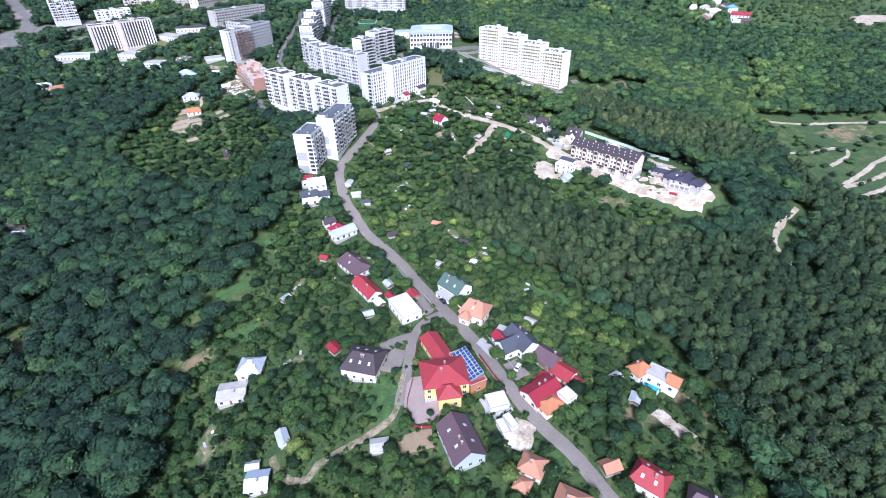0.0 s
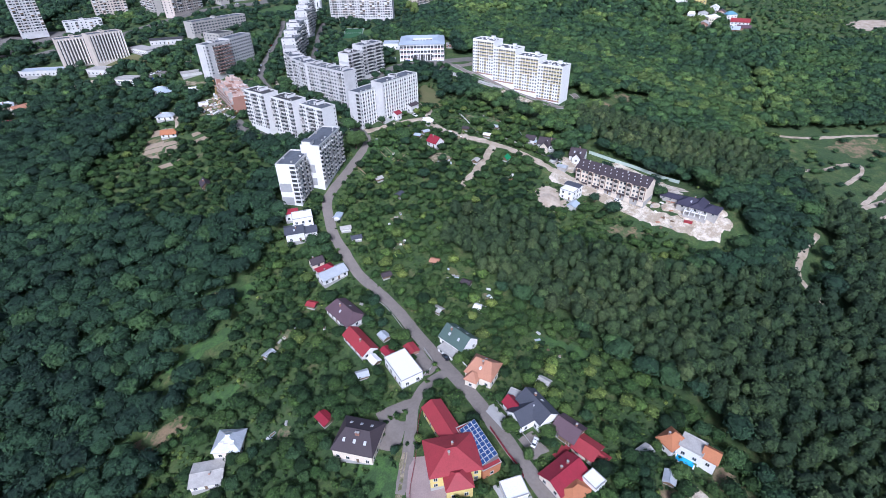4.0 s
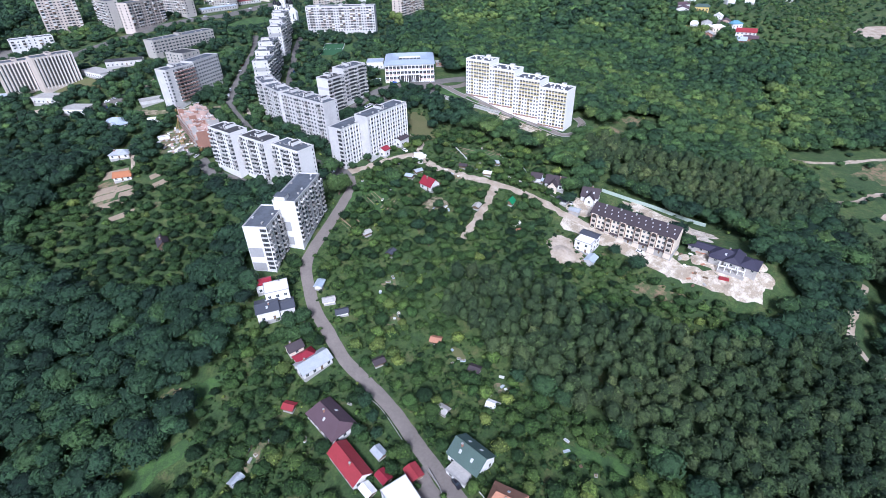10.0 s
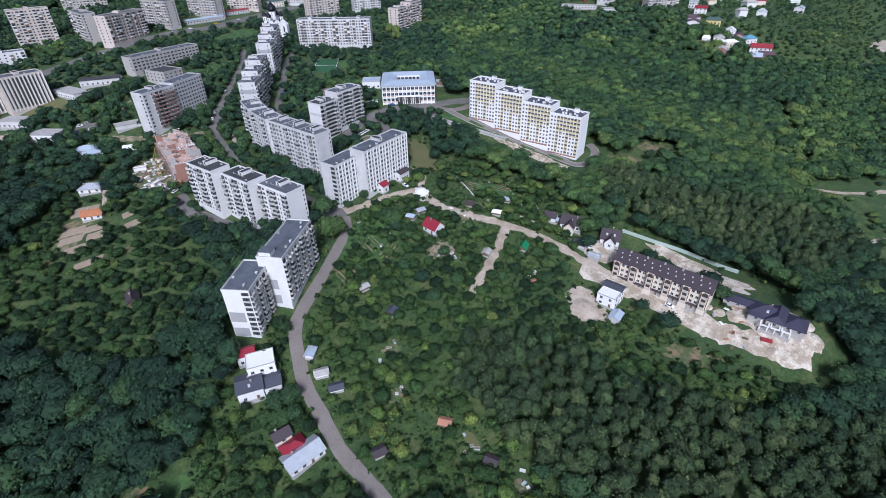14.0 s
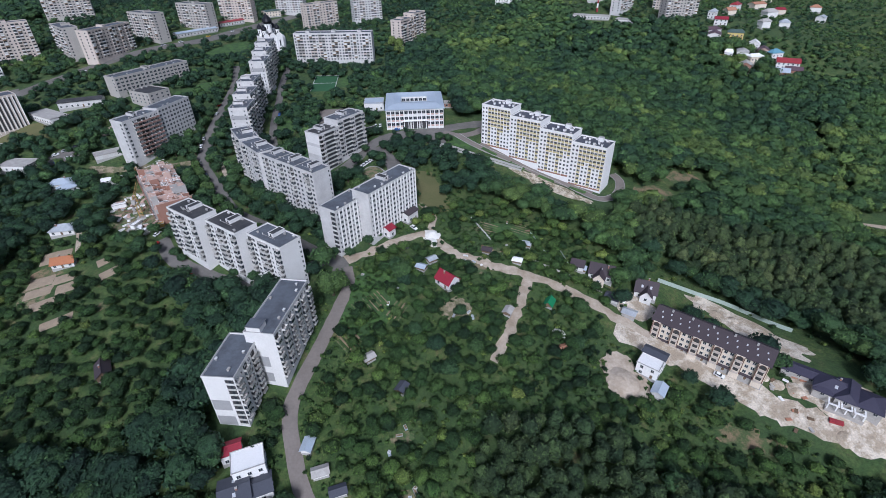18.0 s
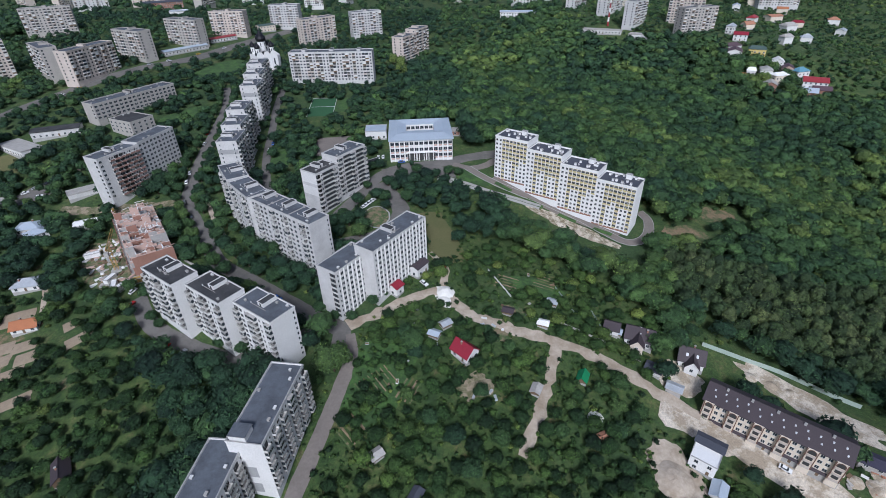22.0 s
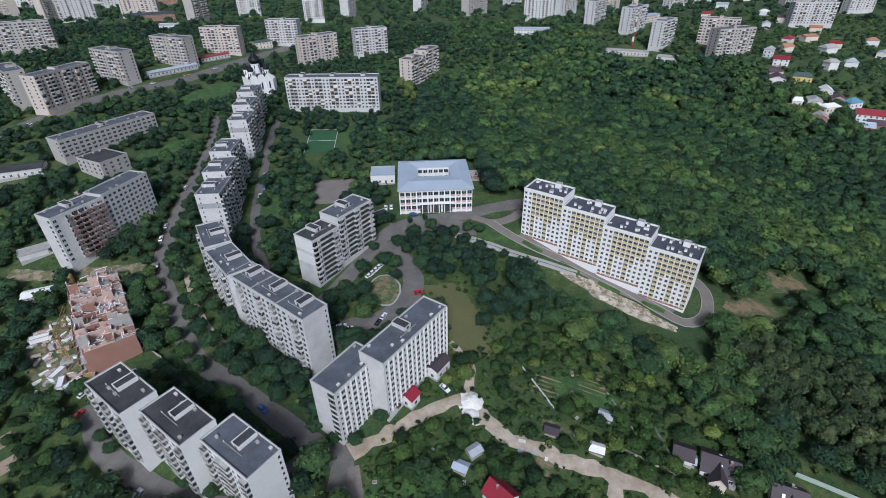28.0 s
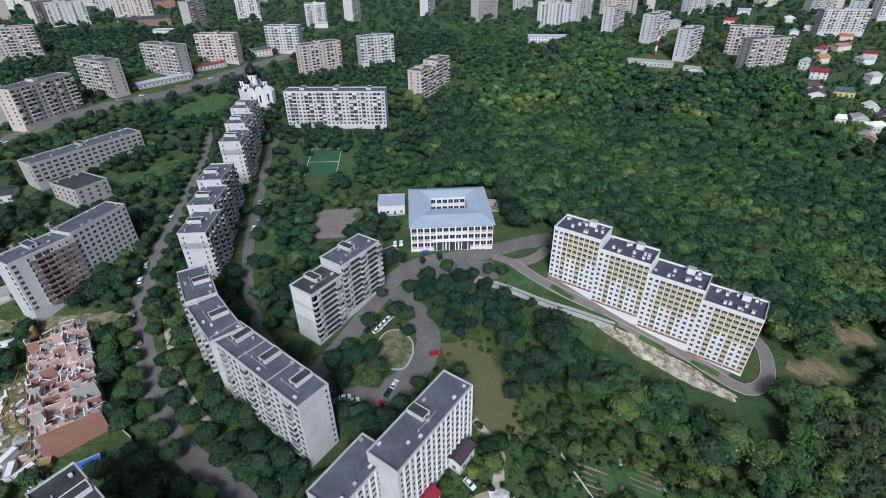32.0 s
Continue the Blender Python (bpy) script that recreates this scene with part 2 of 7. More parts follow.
MAT = dict(
    panel=worn("pale_concrete_panel", (0.67, 0.66, 0.645), (0.46, 0.45, 0.44), big=0.2),
    stone=worn("grey_beige_render", (0.50, 0.47, 0.43), (0.38, 0.36, 0.33), big=0.2),
    sandpanel=worn("sandy_pink_panel", (0.66, 0.58, 0.51), (0.48, 0.42, 0.37), big=0.2),
    white=worn("white_render", (0.80, 0.79, 0.77), (0.62, 0.61, 0.58), big=0.15, amount=0.35),
    bright=worn("bright_white_render", (0.90, 0.89, 0.87), (0.80, 0.79, 0.76), big=0.1, amount=0.3),
    cream=worn("cream_render", (0.80, 0.71, 0.59), (0.66, 0.57, 0.46)),
    yellow=worn("yellow_render", (0.72, 0.58, 0.22), (0.60, 0.46, 0.16)),
    mustard=worn("mustard_facade", (0.66, 0.57, 0.29), (0.56, 0.48, 0.24)),
    greyband=worn("grey_facade_band", (0.40, 0.40, 0.40), (0.30, 0.30, 0.30)),
    brick=worn("red_brick", (0.36, 0.20, 0.15), (0.27, 0.14, 0.10), fine=4.0),
    rosy=worn("faded_red_balcony_paint", (0.40, 0.25, 0.21), (0.30, 0.19, 0.16), fine=4.0, each=0.4),
    darkbrick=worn("brown_brick_trim", (0.19, 0.11, 0.08), (0.14, 0.08, 0.06), fine=4.0),
    felt=worn("grey_roofing_felt", (0.145, 0.16, 0.185), (0.085, 0.092, 0.105), big=0.16, amount=0.9, rough=0.85),
    tar=worn("black_tarred_roof", (0.045, 0.045, 0.048), (0.10, 0.10, 0.10), big=0.15, amount=0.7, rough=0.7),
    kerb=worn("concrete_kerb", (0.45, 0.44, 0.42), (0.33, 0.32, 0.30), big=0.5),
    slab=worn("raw_concrete", (0.50, 0.48, 0.45), (0.36, 0.34, 0.31), big=0.4, amount=0.8),
    balcony=worn("balcony_panel_paint", (0.76, 0.75, 0.72), (0.54, 0.52, 0.49), big=0.5, each=0.4),
    tin=worn("galvanised_tin_roof", (0.62, 0.65, 0.68), (0.42, 0.45, 0.48), rough=0.35, metal=0.3, big=0.35),
    bluetin=worn("pale_blue_metal_roof", (0.55, 0.62, 0.70), (0.46, 0.53, 0.60), rough=0.4, metal=0.2, big=0.1),
    redroof=worn("bright_red_metal_roof", (0.35, 0.05, 0.06), (0.26, 0.045, 0.05), rough=0.45, big=0.3),
    crimson=worn("crimson_metal_roof", (0.30, 0.03, 0.05), (0.22, 0.03, 0.04), rough=0.45, big=0.3),
    orange=worn("orange_clay_tiles", (0.46, 0.19, 0.09), (0.36, 0.15, 0.08), fine=3.5, big=0.4),
    salmon=worn("salmon_clay_tiles", (0.48, 0.24, 0.15), (0.36, 0.18, 0.12), fine=3.5, big=0.4),
    brownroof=worn("dark_brown_metal_tiles", (0.075, 0.060, 0.066), (0.058, 0.046, 0.051), fine=3.5, rough=0.55),
    plumroof=worn("plum_brown_metal_tiles", (0.13, 0.085, 0.10), (0.10, 0.065, 0.075), fine=3.5, rough=0.55),
    slate=worn("slate_grey_shingles", (0.085, 0.09, 0.112), (0.065, 0.07, 0.085), fine=3.0, rough=0.6),
    violet=worn("dark_violet_metal_tiles", (0.062, 0.058, 0.088), (0.048, 0.045, 0.068), fine=3.0, rough=0.6),
    greenroof=worn("grey_green_metal_roof", (0.10, 0.15, 0.13), (0.08, 0.11, 0.10), rough=0.5),
    hutgreen=worn("bright_green_roof", (0.03, 0.25, 0.10), (0.03, 0.18, 0.08), rough=0.5),
    wood=worn("weathered_boards", (0.20, 0.14, 0.09), (0.13, 0.09, 0.06), fine=5.0),
    asphalt=worn("old_asphalt", (0.20, 0.188, 0.172), (0.13, 0.122, 0.112), big=0.12, fine=1.2, amount=0.8, rough=0.95, bumps=0.3),
    pale=worn("pale_concrete_lane", (0.245, 0.215, 0.19), (0.17, 0.148, 0.13), big=0.15, fine=1.0, rough=0.95),
    dirt=worn("dusty_earth_track", (0.54, 0.46, 0.37), (0.30, 0.24, 0.17), big=0.12, fine=0.9, amount=0.9, rough=1.0, bumps=0.5),
    chalk=mottle("chalky_rubble_ground", (0.68, 0.61, 0.52), (0.40, 0.33, 0.25), 0.16),
    sand=worn("white_sand_heap", (0.85, 0.83, 0.78), (0.70, 0.67, 0.60), big=0.3, rough=1.0),
    soil=worn("dug_soil", (0.30, 0.23, 0.15), (0.20, 0.15, 0.09), big=0.3, fine=1.5, rough=1.0, bumps=0.5),
    rubble=mottle("stony_rubble_bank", (0.62, 0.55, 0.45), (0.24, 0.20, 0.13), 0.4),
    pave=worn("pinkish_paving_stones", (0.36, 0.28, 0.26), (0.26, 0.20, 0.19), fine=3.0, big=0.3),
    teal=worn("dull_blue_metal_roof", (0.16, 0.34, 0.44), (0.12, 0.26, 0.34), rough=0.5),
    pink=worn("pale_pink_brick_edge", (0.62, 0.45, 0.38), (0.48, 0.33, 0.27), fine=3.0),
    slope=mottle("bare_grassy_slope", (0.25, 0.18, 0.11), (0.075, 0.11, 0.04), 0.16),
    terrace=worn("dug_terrace_soil", (0.36, 0.29, 0.21), (0.25, 0.19, 0.13), big=0.25, fine=1.2, rough=1.0, bumps=0.5),
    rows=mottle("terraced_garden_earth", (0.34, 0.28, 0.20), (0.14, 0.14, 0.07), 0.3),
    plot=mottle("vegetable_plot", (0.24, 0.19, 0.12), (0.07, 0.12, 0.04), 0.35),
    lawn=mottle("bright_lawn", (0.072, 0.145, 0.036), (0.046, 0.092, 0.03), 0.22),
    straw=worn("dry_grass", (0.15, 0.145, 0.065), (0.085, 0.11, 0.04), big=0.06, fine=1.2, rough=1.0, bumps=0.5),
    pitch=worn("artificial_green_pitch", (0.045, 0.12, 0.055), (0.035, 0.095, 0.045), big=0.05, rough=1.0),
    glass=plain("dark_window_glass", (0.035, 0.045, 0.055), 0.12),
    # stands for shade in openings; also dark doors and window stripes
    shade=plain("painted_opening_shade", (0.05, 0.05, 0.05), 0.8),
    casing=plain("white_window_frame", (0.72, 0.72, 0.70), 0.5),
    steel=plain("grey_steel", (0.32, 0.33, 0.34), 0.4, 0.6),
    crane=plain("yellow_crane_paint", (0.42, 0.27, 0.08), 0.6),
    fence=plain("pale_green_fence", (0.42, 0.50, 0.44), 0.7),
    bark=worn("grey_brown_bark", (0.14, 0.11, 0.08), (0.09, 0.07, 0.05), fine=5.0),
    solar=plain("blue_solar_cells", (0.035, 0.075, 0.20), 0.15),
    pool=plain("turquoise_pool_water", (0.05, 0.42, 0.72), 0.1),
    rubber=plain("black_tyre", (0.02, 0.02, 0.02), 0.8),
    dome=plain("black_dome_metal", (0.03, 0.03, 0.035), 0.3, 0.5),
    bluetarp=plain("blue_tarpaulin", (0.05, 0.20, 0.60), 0.6),
    leaf=leaf_mat("broadleaf_foliage", [(0.0, (0.022, 0.049, 0.031)), (0.3, (0.036, 0.077, 0.040)), (0.65, (0.072, 0.132, 0.045)), (1.0, (0.160, 0.215, 0.060))]),
    grove=leaf_mat("grove_foliage", [(0.0, (0.031, 0.058, 0.029)), (0.5, (0.062, 0.096, 0.040)), (1.0, (0.124, 0.150, 0.064))]),
    garden=leaf_mat("garden_foliage", [(0.0, (0.018, 0.041, 0.017)), (0.4, (0.039, 0.080, 0.025)), (0.75, (0.082, 0.138, 0.036)), (1.0, (0.18, 0.23, 0.058))]),
    ground=ground_mat(),
)


# ---- mesh helpers ----
class Form:
    """Collects faces with materials; turns them into one mesh."""

    def __init__(self):
        self.v, self.f, self.m, self.mats = [], [], [], []

    def slot(self, mat):
        if mat not in self.mats:
            self.mats.append(mat)
        return self.mats.index(mat)

    def face(self, pts, mat):
        n = len(self.v)
        self.v += [tuple(p) for p in pts]
        self.f.append(tuple(range(n, n + len(pts))))
        self.m.append(self.slot(mat))
        return self

    def hexa(self, lo, hi, mat, top=None):
        """A solid from four lower corners and four upper ones, both anticlockwise."""
        n, s = len(self.v), self.slot(mat)
        self.v += [tuple(p) for p in lo] + [tuple(p) for p in hi]
        self.f += [(n + 3, n + 2, n + 1, n), (n + 4, n + 5, n + 6, n + 7)] + [(n + i, n + (i + 1) % 4, n + 4 + (i + 1) % 4, n + 4 + i) for i in range(4)]
        self.m += [s, self.slot(top) if top else s] + [s] * 4
        return self

    def box(self, x0, x1, y0, y1, z0, z1, mat, top=None):
        return self.hexa([(x0, y0, z0), (x1, y0, z0), (x1, y1, z0), (x0, y1, z0)], [(x0, y0, z1), (x1, y0, z1), (x1, y1, z1), (x0, y1, z1)], mat, top)

    def beam(self, a, b, r, mat, sides=4, r2=None):
        """A round or square bar from a to b."""
        a, b = Vector(a), Vector(b)
        d = (b - a).normalized()
        u = d.orthogonal().normalized()
        w = d.cross(u)
        n, s, r2 = len(self.v), self.slot(mat), r if r2 is None else r2
        for p, q in ((a, r), (b, r2)):
            self.v += [tuple(p + (u * math.cos(k * math.tau / sides) + w * math.sin(k * math.tau / sides)) * q) for k in range(sides)]
        self.f += [(n + k, n + (k + 1) % sides, n + sides + (k + 1) % sides, n + sides + k) for k in range(sides)] + [tuple(range(n + sides, n + 2 * sides)), tuple(range(n + sides - 1, n - 1, -1))]
        self.m += [s] * (sides + 2)
        return self

    def lathe(self, profile, mat, sides=12, at=(0, 0)):
        n, s = len(self.v), self.slot(mat)
        for r, z in profile:
            self.v += [(at[0] + r * math.cos(k * math.tau / sides), at[1] + r * math.sin(k * math.tau / sides), z) for k in range(sides)]
        for i in range(len(profile) - 1):
            for k in range(sides):
                a, b = n + i * sides + k, n + i * sides + (k + 1) % sides
                self.f.append((a, b, b + sides, a + sides))
                self.m.append(s)
        self.f.append(tuple(range(n + (len(profile) - 1) * sides, n + len(profile) * sides)))
        self.m.append(s)
        return self

    def mesh(self, name):
        me = bpy.data.meshes.new(name)
        me.from_pydata(self.v, [], self.f)
        for k in self.mats:
            me.materials.append(MAT[k])
        me.polygons.foreach_set("material_index", self.m)
        me.update()
        return me


def part(name, form, parent, label="", at=None):
    """Links a form, or a mesh made before, as one object under parent."""
    ob = new(name, form if isinstance(form, bpy.types.Mesh) else form.mesh(name))
    ob.parent = parent
    if at is not None:
        ob.matrix_local = at
    return tagged(ob, label)


def thing(name, m, label, category, group="", kind=""):
    ob = new(name)
    ob.empty_display_size = 0.5
    ob.matrix_world = m
    return tagged(ob, label, category, group, kind)


# ---- the lie of the land: a climb that levels out, with hollows and spurs on a coarse net ----
NET = [
    [-13.7, -4.4, -0.1, -18.1, 7.6, -8.2, -5.3, -1.0, -5.0],
    [-8.1, -3.9, -9.7, -21.9, 9.4, -6.7, -7.8, -10.2, -5.9],
    [-12.4, -3.4, -11.4, 4.0, 2.0, -18.3, -7.8, -11.6, -10.7],
    [-9.1, -5.7, -5.8, -2.7, 0.5, 3.7, -13.5, -13.3, -10.3],
    [-0.4, -6.3, 8.0, -3.2, -1.0, -3.2, -18.5, -9.3, -14.6],
    [3.1, -0.3, 3.8, -6.1, 3.4, -16.6, 13.2, 8.6, -19.5],
    [3.5, 3.9, 3.7, -6.8, 4.1, 0.0, 4.4, -5.6, -6.1],
    [2.8, 4.4, 6.1, -1.0, 2.8, 0.9, 4.3, 3.5, 5.4]
]
SHELF = (-60, 400, 3.6, 90)      # the built-up shelf round the blocks
KNOLLS = [(-28, 243, -6, 45), (-91, 271, 6.5, 32), (65, 436, -7.5, 35), (213, 590, -9, 60), (9, 540, 5, 40), (12, 198, -4, 35), (-9, 126, 3, 40), (150, 270, 14, 24), (113, 290, 3, 20), (192, 285, 8, 30), SHELF, (-130, 365, 3.5, 30), (-200, 720, 3.2, 110), (235, 785, 3.2, 80)]
NET_X, NET_Y = [130.0 * i - 520 for i in range(9)], [130.0 * j for j in range(8)]


def height(x, y):
    """Ground level, for numbers or arrays."""
    x, y = np.asarray(x, float), np.asarray(y, float)
    z = 110 / (1 + np.exp(-(y - 350) / 190.0))
    for j, row in enumerate(NET):
        for i, h in enumerate(row):
            z = z + h * np.exp(-((x - NET_X[i]) ** 2 + (y - NET_Y[j]) ** 2) / 18050.0)
    for a, b, h, w in KNOLLS:
        z = z + h * np.exp(-((x - a) ** 2 + (y - b) ** 2) / (2.0 * w * w))
    return z


def gz(x, y):
    return float(height(x, y))


def settle(x, y):
    """Slides a point of the street plan, drawn for a lower shelf, forward to where it meets the raised one."""
    a, b, h, w = SHELF
    k = h * math.exp(-((x - a) ** 2 + (y - b) ** 2) / (2.0 * w * w)) / 112.0
    return x + (-24 - x) * k, y + (232 - y) * k


def ground():
    core_x, core_y = np.arange(-600, 601, 6.0), np.arange(-160, 1001, 6.0)
    far = np.array([60, 150, 300, 500, 800, 1200, 1800, 2600, 3600.0])
    xs = np.concatenate([core_x[0] - far[::-1], core_x, core_x[-1] + far])
    ys = np.concatenate([core_y[0] - far[::-1][3:], core_y, core_y[-1] + far])
    gx, gy = np.meshgrid(xs, ys)
    v = np.stack([gx, gy, height(gx, gy)], -1).reshape(-1, 3)
    nx, ny = len(xs), len(ys)
    a = (np.arange(ny - 1)[:, None] * nx + np.arange(nx - 1)).reshape(-1)
    f = np.stack([a, a + 1, a + nx + 1, a + nx], -1)
    me = bpy.data.meshes.new("ground")
    me.from_pydata(v.tolist(), [], f.tolist())
    me.polygons.foreach_set("use_smooth", [True] * len(f))
    me.materials.append(MAT["ground"])
    return tagged(new("ground", me), "rolling green hillside with grass and scrub", "ground", kind="structure")


def smooth_line(pts, step=3.0):
    """A line through the points, rounded, in even steps."""
    p = [np.array(q, float) for q in pts]
    p = [2 * p[0] - p[1]] + p + [2 * p[-1] - p[-2]]
    out = []
    for i in range(1, len(p) - 2):
        n = max(2, int(np.linalg.norm(p[i + 1] - p[i]) / step))
        for k in range(n):
            t = k / n
            out.append(0.5 * (2 * p[i] + (p[i + 1] - p[i - 1]) * t + (2 * p[i - 1] - 5 * p[i] + 4 * p[i + 1] - p[i + 2]) * t * t + (3 * p[i] - p[i - 1] - 3 * p[i + 1] + p[i + 2]) * t ** 3))
    return np.array(out + [p[-2]])


CLEAR = []      # discs kept free of trees: x, y, radius


def road(name, pts, width, mat, label, lift=0.22, kerb=False, wander=0.035, free=True, kind="structure", category="road", verge=1.5):
    """A ribbon laid on the ground, three quads wide, with uneven edges or kerbs."""
    line = smooth_line([settle(*q) for q in pts])
    d = np.gradient(line, axis=0)
    d /= np.linalg.norm(d, axis=1)[:, None]
    n = np.stack([-d[:, 1], d[:, 0]], -1)
    rng = np.random.default_rng(len(name) + int(abs(pts[0][0])))
    form = Form()
    rows = []
    for s in (-1, -0.4, 0.4, 1):
        w = width / 2 * (1 + (rng.normal(0, wander, len(line)) if abs(s) == 1 and not kerb else 0))
        q = line + n * (s * w)[:, None] if np.ndim(w) else line + n * s * w
        rows.append(np.column_stack([q, height(q[:, 0], q[:, 1]) + lift - (0.1 if abs(s) == 1 and not kerb else 0)]))
    for i in range(len(line) - 1):
        for k in range(3):
            form.face([rows[k][i], rows[k][i + 1], rows[k + 1][i + 1], rows[k + 1][i]][::-1], mat)
    if kerb:
        for s in (0, 3):
            o = n * (0.25 if s else -0.25)
            for i in range(len(line) - 1):
                a, b = rows[s][i], rows[s][i + 1]
                a2, b2 = a + np.append(o[i], 0), b + np.append(o[i + 1], 0)
                up = np.array([0, 0, 0.14])
                q = [a - up, b - up, b2 - up, a2 - up] if not s else [a - up, a2 - up, b2 - up, b - up]
                form.hexa(q[::-1] if not s else q[::-1], [c + 2 * up for c in q][::-1] if not s else [c + 2 * up for c in q][::-1], "kerb")
    ob = new(name, form.mesh(name))
    if free:
        for p in line[::2]:
            CLEAR.append((p[0], p[1], width / 2 + verge))
    return tagged(ob, label, category, kind=kind)


def patch(name, x, y, rx, ry, yaw, mat, label, lift=0.16, edge=0.18, square=0.0, free=True, category="ground patch"):
    """A lawn, yard or bare spot laid on the ground, with an uneven outline."""
    rng = np.random.default_rng(int(abs(x * 7 + y)))
    x, y = settle(x, y)
    k = max(14 if square else 40, int((rx + ry) * 0.9))
    k = -(-k // 8) * 8
    a = np.arange(k) / k * math.tau
    wob = 1 + edge * sum(np.sin(a * (i + 2) + rng.uniform(0, 6.3)) / (i + 1.5) ** 0.7 for i in range(4 if square else 12)) * 0.5
    c, s = np.cos(a), np.sin(a)
    sq = 1 / np.maximum(np.abs(c), np.abs(s)) if square else 1
    ex, ey = rx * c * sq * wob, ry * s * sq * wob
    form, ca, sa = Form(), math.cos(radians(yaw)), math.sin(radians(yaw))
    rings = []
    for q in (1.0, 0.75, 0.5, 0.25):
        px, py = x + (ex * ca - ey * sa) * q, y + (ex * sa + ey * ca) * q
        rings.append(np.column_stack([px, py, height(px, py) + lift + (0.03 if q < 1 else -0.08)]))
    for u, w in zip(rings, rings[1:]):
        for i in range(k):
            j = (i + 1) % k
            form.face([u[i], u[j], w[j], w[i]], mat)
    mid = (x, y, gz(x, y) + lift + 0.03)
    for i in range(k):
        form.face([rings[-1][i], rings[-1][(i + 1) % k], mid], mat)
    if free:
        n = max(1, int(max(rx, ry) / min(rx, ry) * 1.5))
        for i in range(n):
            o = ((i + 0.5) / n * 2 - 1) * (rx if rx >= ry else ry)
            o *= 0.75
            dx, dy = (o * ca, o * sa) if rx >= ry else (-o * sa, o * ca)
            CLEAR.append((x + dx, y + dy, min(rx, ry) * (1.0 if square else 0.8)))
    return tagged(new(name, form.mesh(name)), label, category, kind="structure")


# ---- pieces of facades, shared by all blocks ----
STOREY = 2.5
LOW = STOREY / 2.8      # bays are drawn for storeys of 2.8 m


def bay_window(w=1.6, h=1.5, sill=0.85, edging="casing"):
    f = Form()
    f.box(-w / 2, w / 2, -0.05, 0.05, sill, sill + h, edging)
    n = 2 if w > 1.2 else 1
    for i in range(n):
        a, b = -w / 2 + 0.08 + i * (w - 0.08) / n, -w / 2 + (i + 1) * (w - 0.08) / n
        f.box(a, b, -0.07, -0.04, sill + 0.08, sill + h - 0.08, "glass")
    f.box(-w / 2 - 0.05, w / 2 + 0.05, -0.16, 0.0, sill - 0.07, sill - 0.01, "kerb")
    return f


def bay_balcony(glazed):
    """A concrete tray on the wall, open with a door and window behind it, or glazed in."""
    f = Form()
    w, d, t = 1.35, 1.1, 0.06
    f.box(-w, w, -d - t, 0.0, -0.08, 0.08, "slab")
    f.box(-w, w, -d - t, -d, 0.08, 1.05, "balcony")
    for x in (-w, w - t):
        f.box(x, x + t, -d, 0.0, 0.08, 1.05, "balcony")
    if glazed:
        x = -w
        for k in range(7):
            n = x + (0.09 if k % 2 == 0 else (2 * w - 0.36) / 3)
            f.box(x, n, -d - t, -d, 1.05, 2.5, "casing" if k % 2 == 0 else "glass")
            x = n
        f.box(-w, w, -d - t, -d, 2.5, 2.6, "casing")
        for x in (-w, w - t):
            f.box(x, x + t, -d, 0.0, 1.05, 2.6, "glass")
        f.box(-w, w, -d - t, 0.0, 2.6, 2.68, "slab")
    else:
        # dark sheet on the back wall paints the balcony's shade
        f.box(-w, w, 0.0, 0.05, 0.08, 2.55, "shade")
        f.box(-w + t, -w + 0.16, -0.05, 0.0, 1.05, 2.3, "casing")
        f.box(-w + 0.16, -w + 0.9, -0.05, 0.0, 1.05, 2.3, "glass")
        f.box(-w + 0.9, -w + 1.0, -0.05, 0.0, 1.05, 2.3, "casing")
    return f


def welded(form, name):
    me = form.mesh(name)
    bm = bmesh.new()
    bm.from_mesh(me)
    bmesh.ops.remove_doubles(bm, verts=bm.verts, dist=0.0005)
    bm.to_mesh(me)
    bm.free()
    return me


def bay_slot():
    """An open loggia between white floors, its recess a flat sheet painted dark as shade."""
    f = Form()
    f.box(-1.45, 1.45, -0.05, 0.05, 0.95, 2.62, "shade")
    f.box(-1.5, 1.5, -0.14, 0.0, 0.0, 0.95, "balcony")
    f.box(-0.2, 0.6, -0.08, -0.03, 1.1, 2.3, "glass")
    return f


def bay_red():
    f = bay_balcony(False)
    f.box(-1.35, 1.35, -1.2, -1.16, -0.08, 1.05, "rosy")
    return f


def bay_yellow():
    """A glazed loggia: mustard breast, white frame, dark panes between thin posts, a pale slab edge."""
    f = Form()
    f.box(-1.12, 1.12, -0.14, 0.0, 0.12, 1.05, "mustard")
    f.box(-1.12, 1.12, -0.2, 0.0, 0.0, 0.12, "bright")
    f.box(-1.0, 1.0, -0.1, 0.0, 1.05, 2.6, "mustard")
    f.box(-0.92, 0.92, -0.13, -0.08, 1.1, 2.45, "casing")
    for i in range(3):
        f.box(-0.86 + i * 0.6, -0.86 + i * 0.6 + 0.52, -0.15, -0.12, 1.16, 2.4, "glass")
    return f


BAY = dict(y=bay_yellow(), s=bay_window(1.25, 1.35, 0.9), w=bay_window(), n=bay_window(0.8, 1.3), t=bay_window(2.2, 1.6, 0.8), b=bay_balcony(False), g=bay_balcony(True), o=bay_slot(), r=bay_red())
for f in BAY.values():
    f.v = [(a, b, c * LOW) for a, b, c in f.v]
BAY_NAME = dict(y="glazed_loggia", s="window", w="window", n="window", t="window", b="balcony", g="glazed_balcony", o="loggia", r="balcony")
FAR_WINDOW = Form().box(-0.6, 0.6, -0.05, 0.05, 0.95, 2.2, "glass")
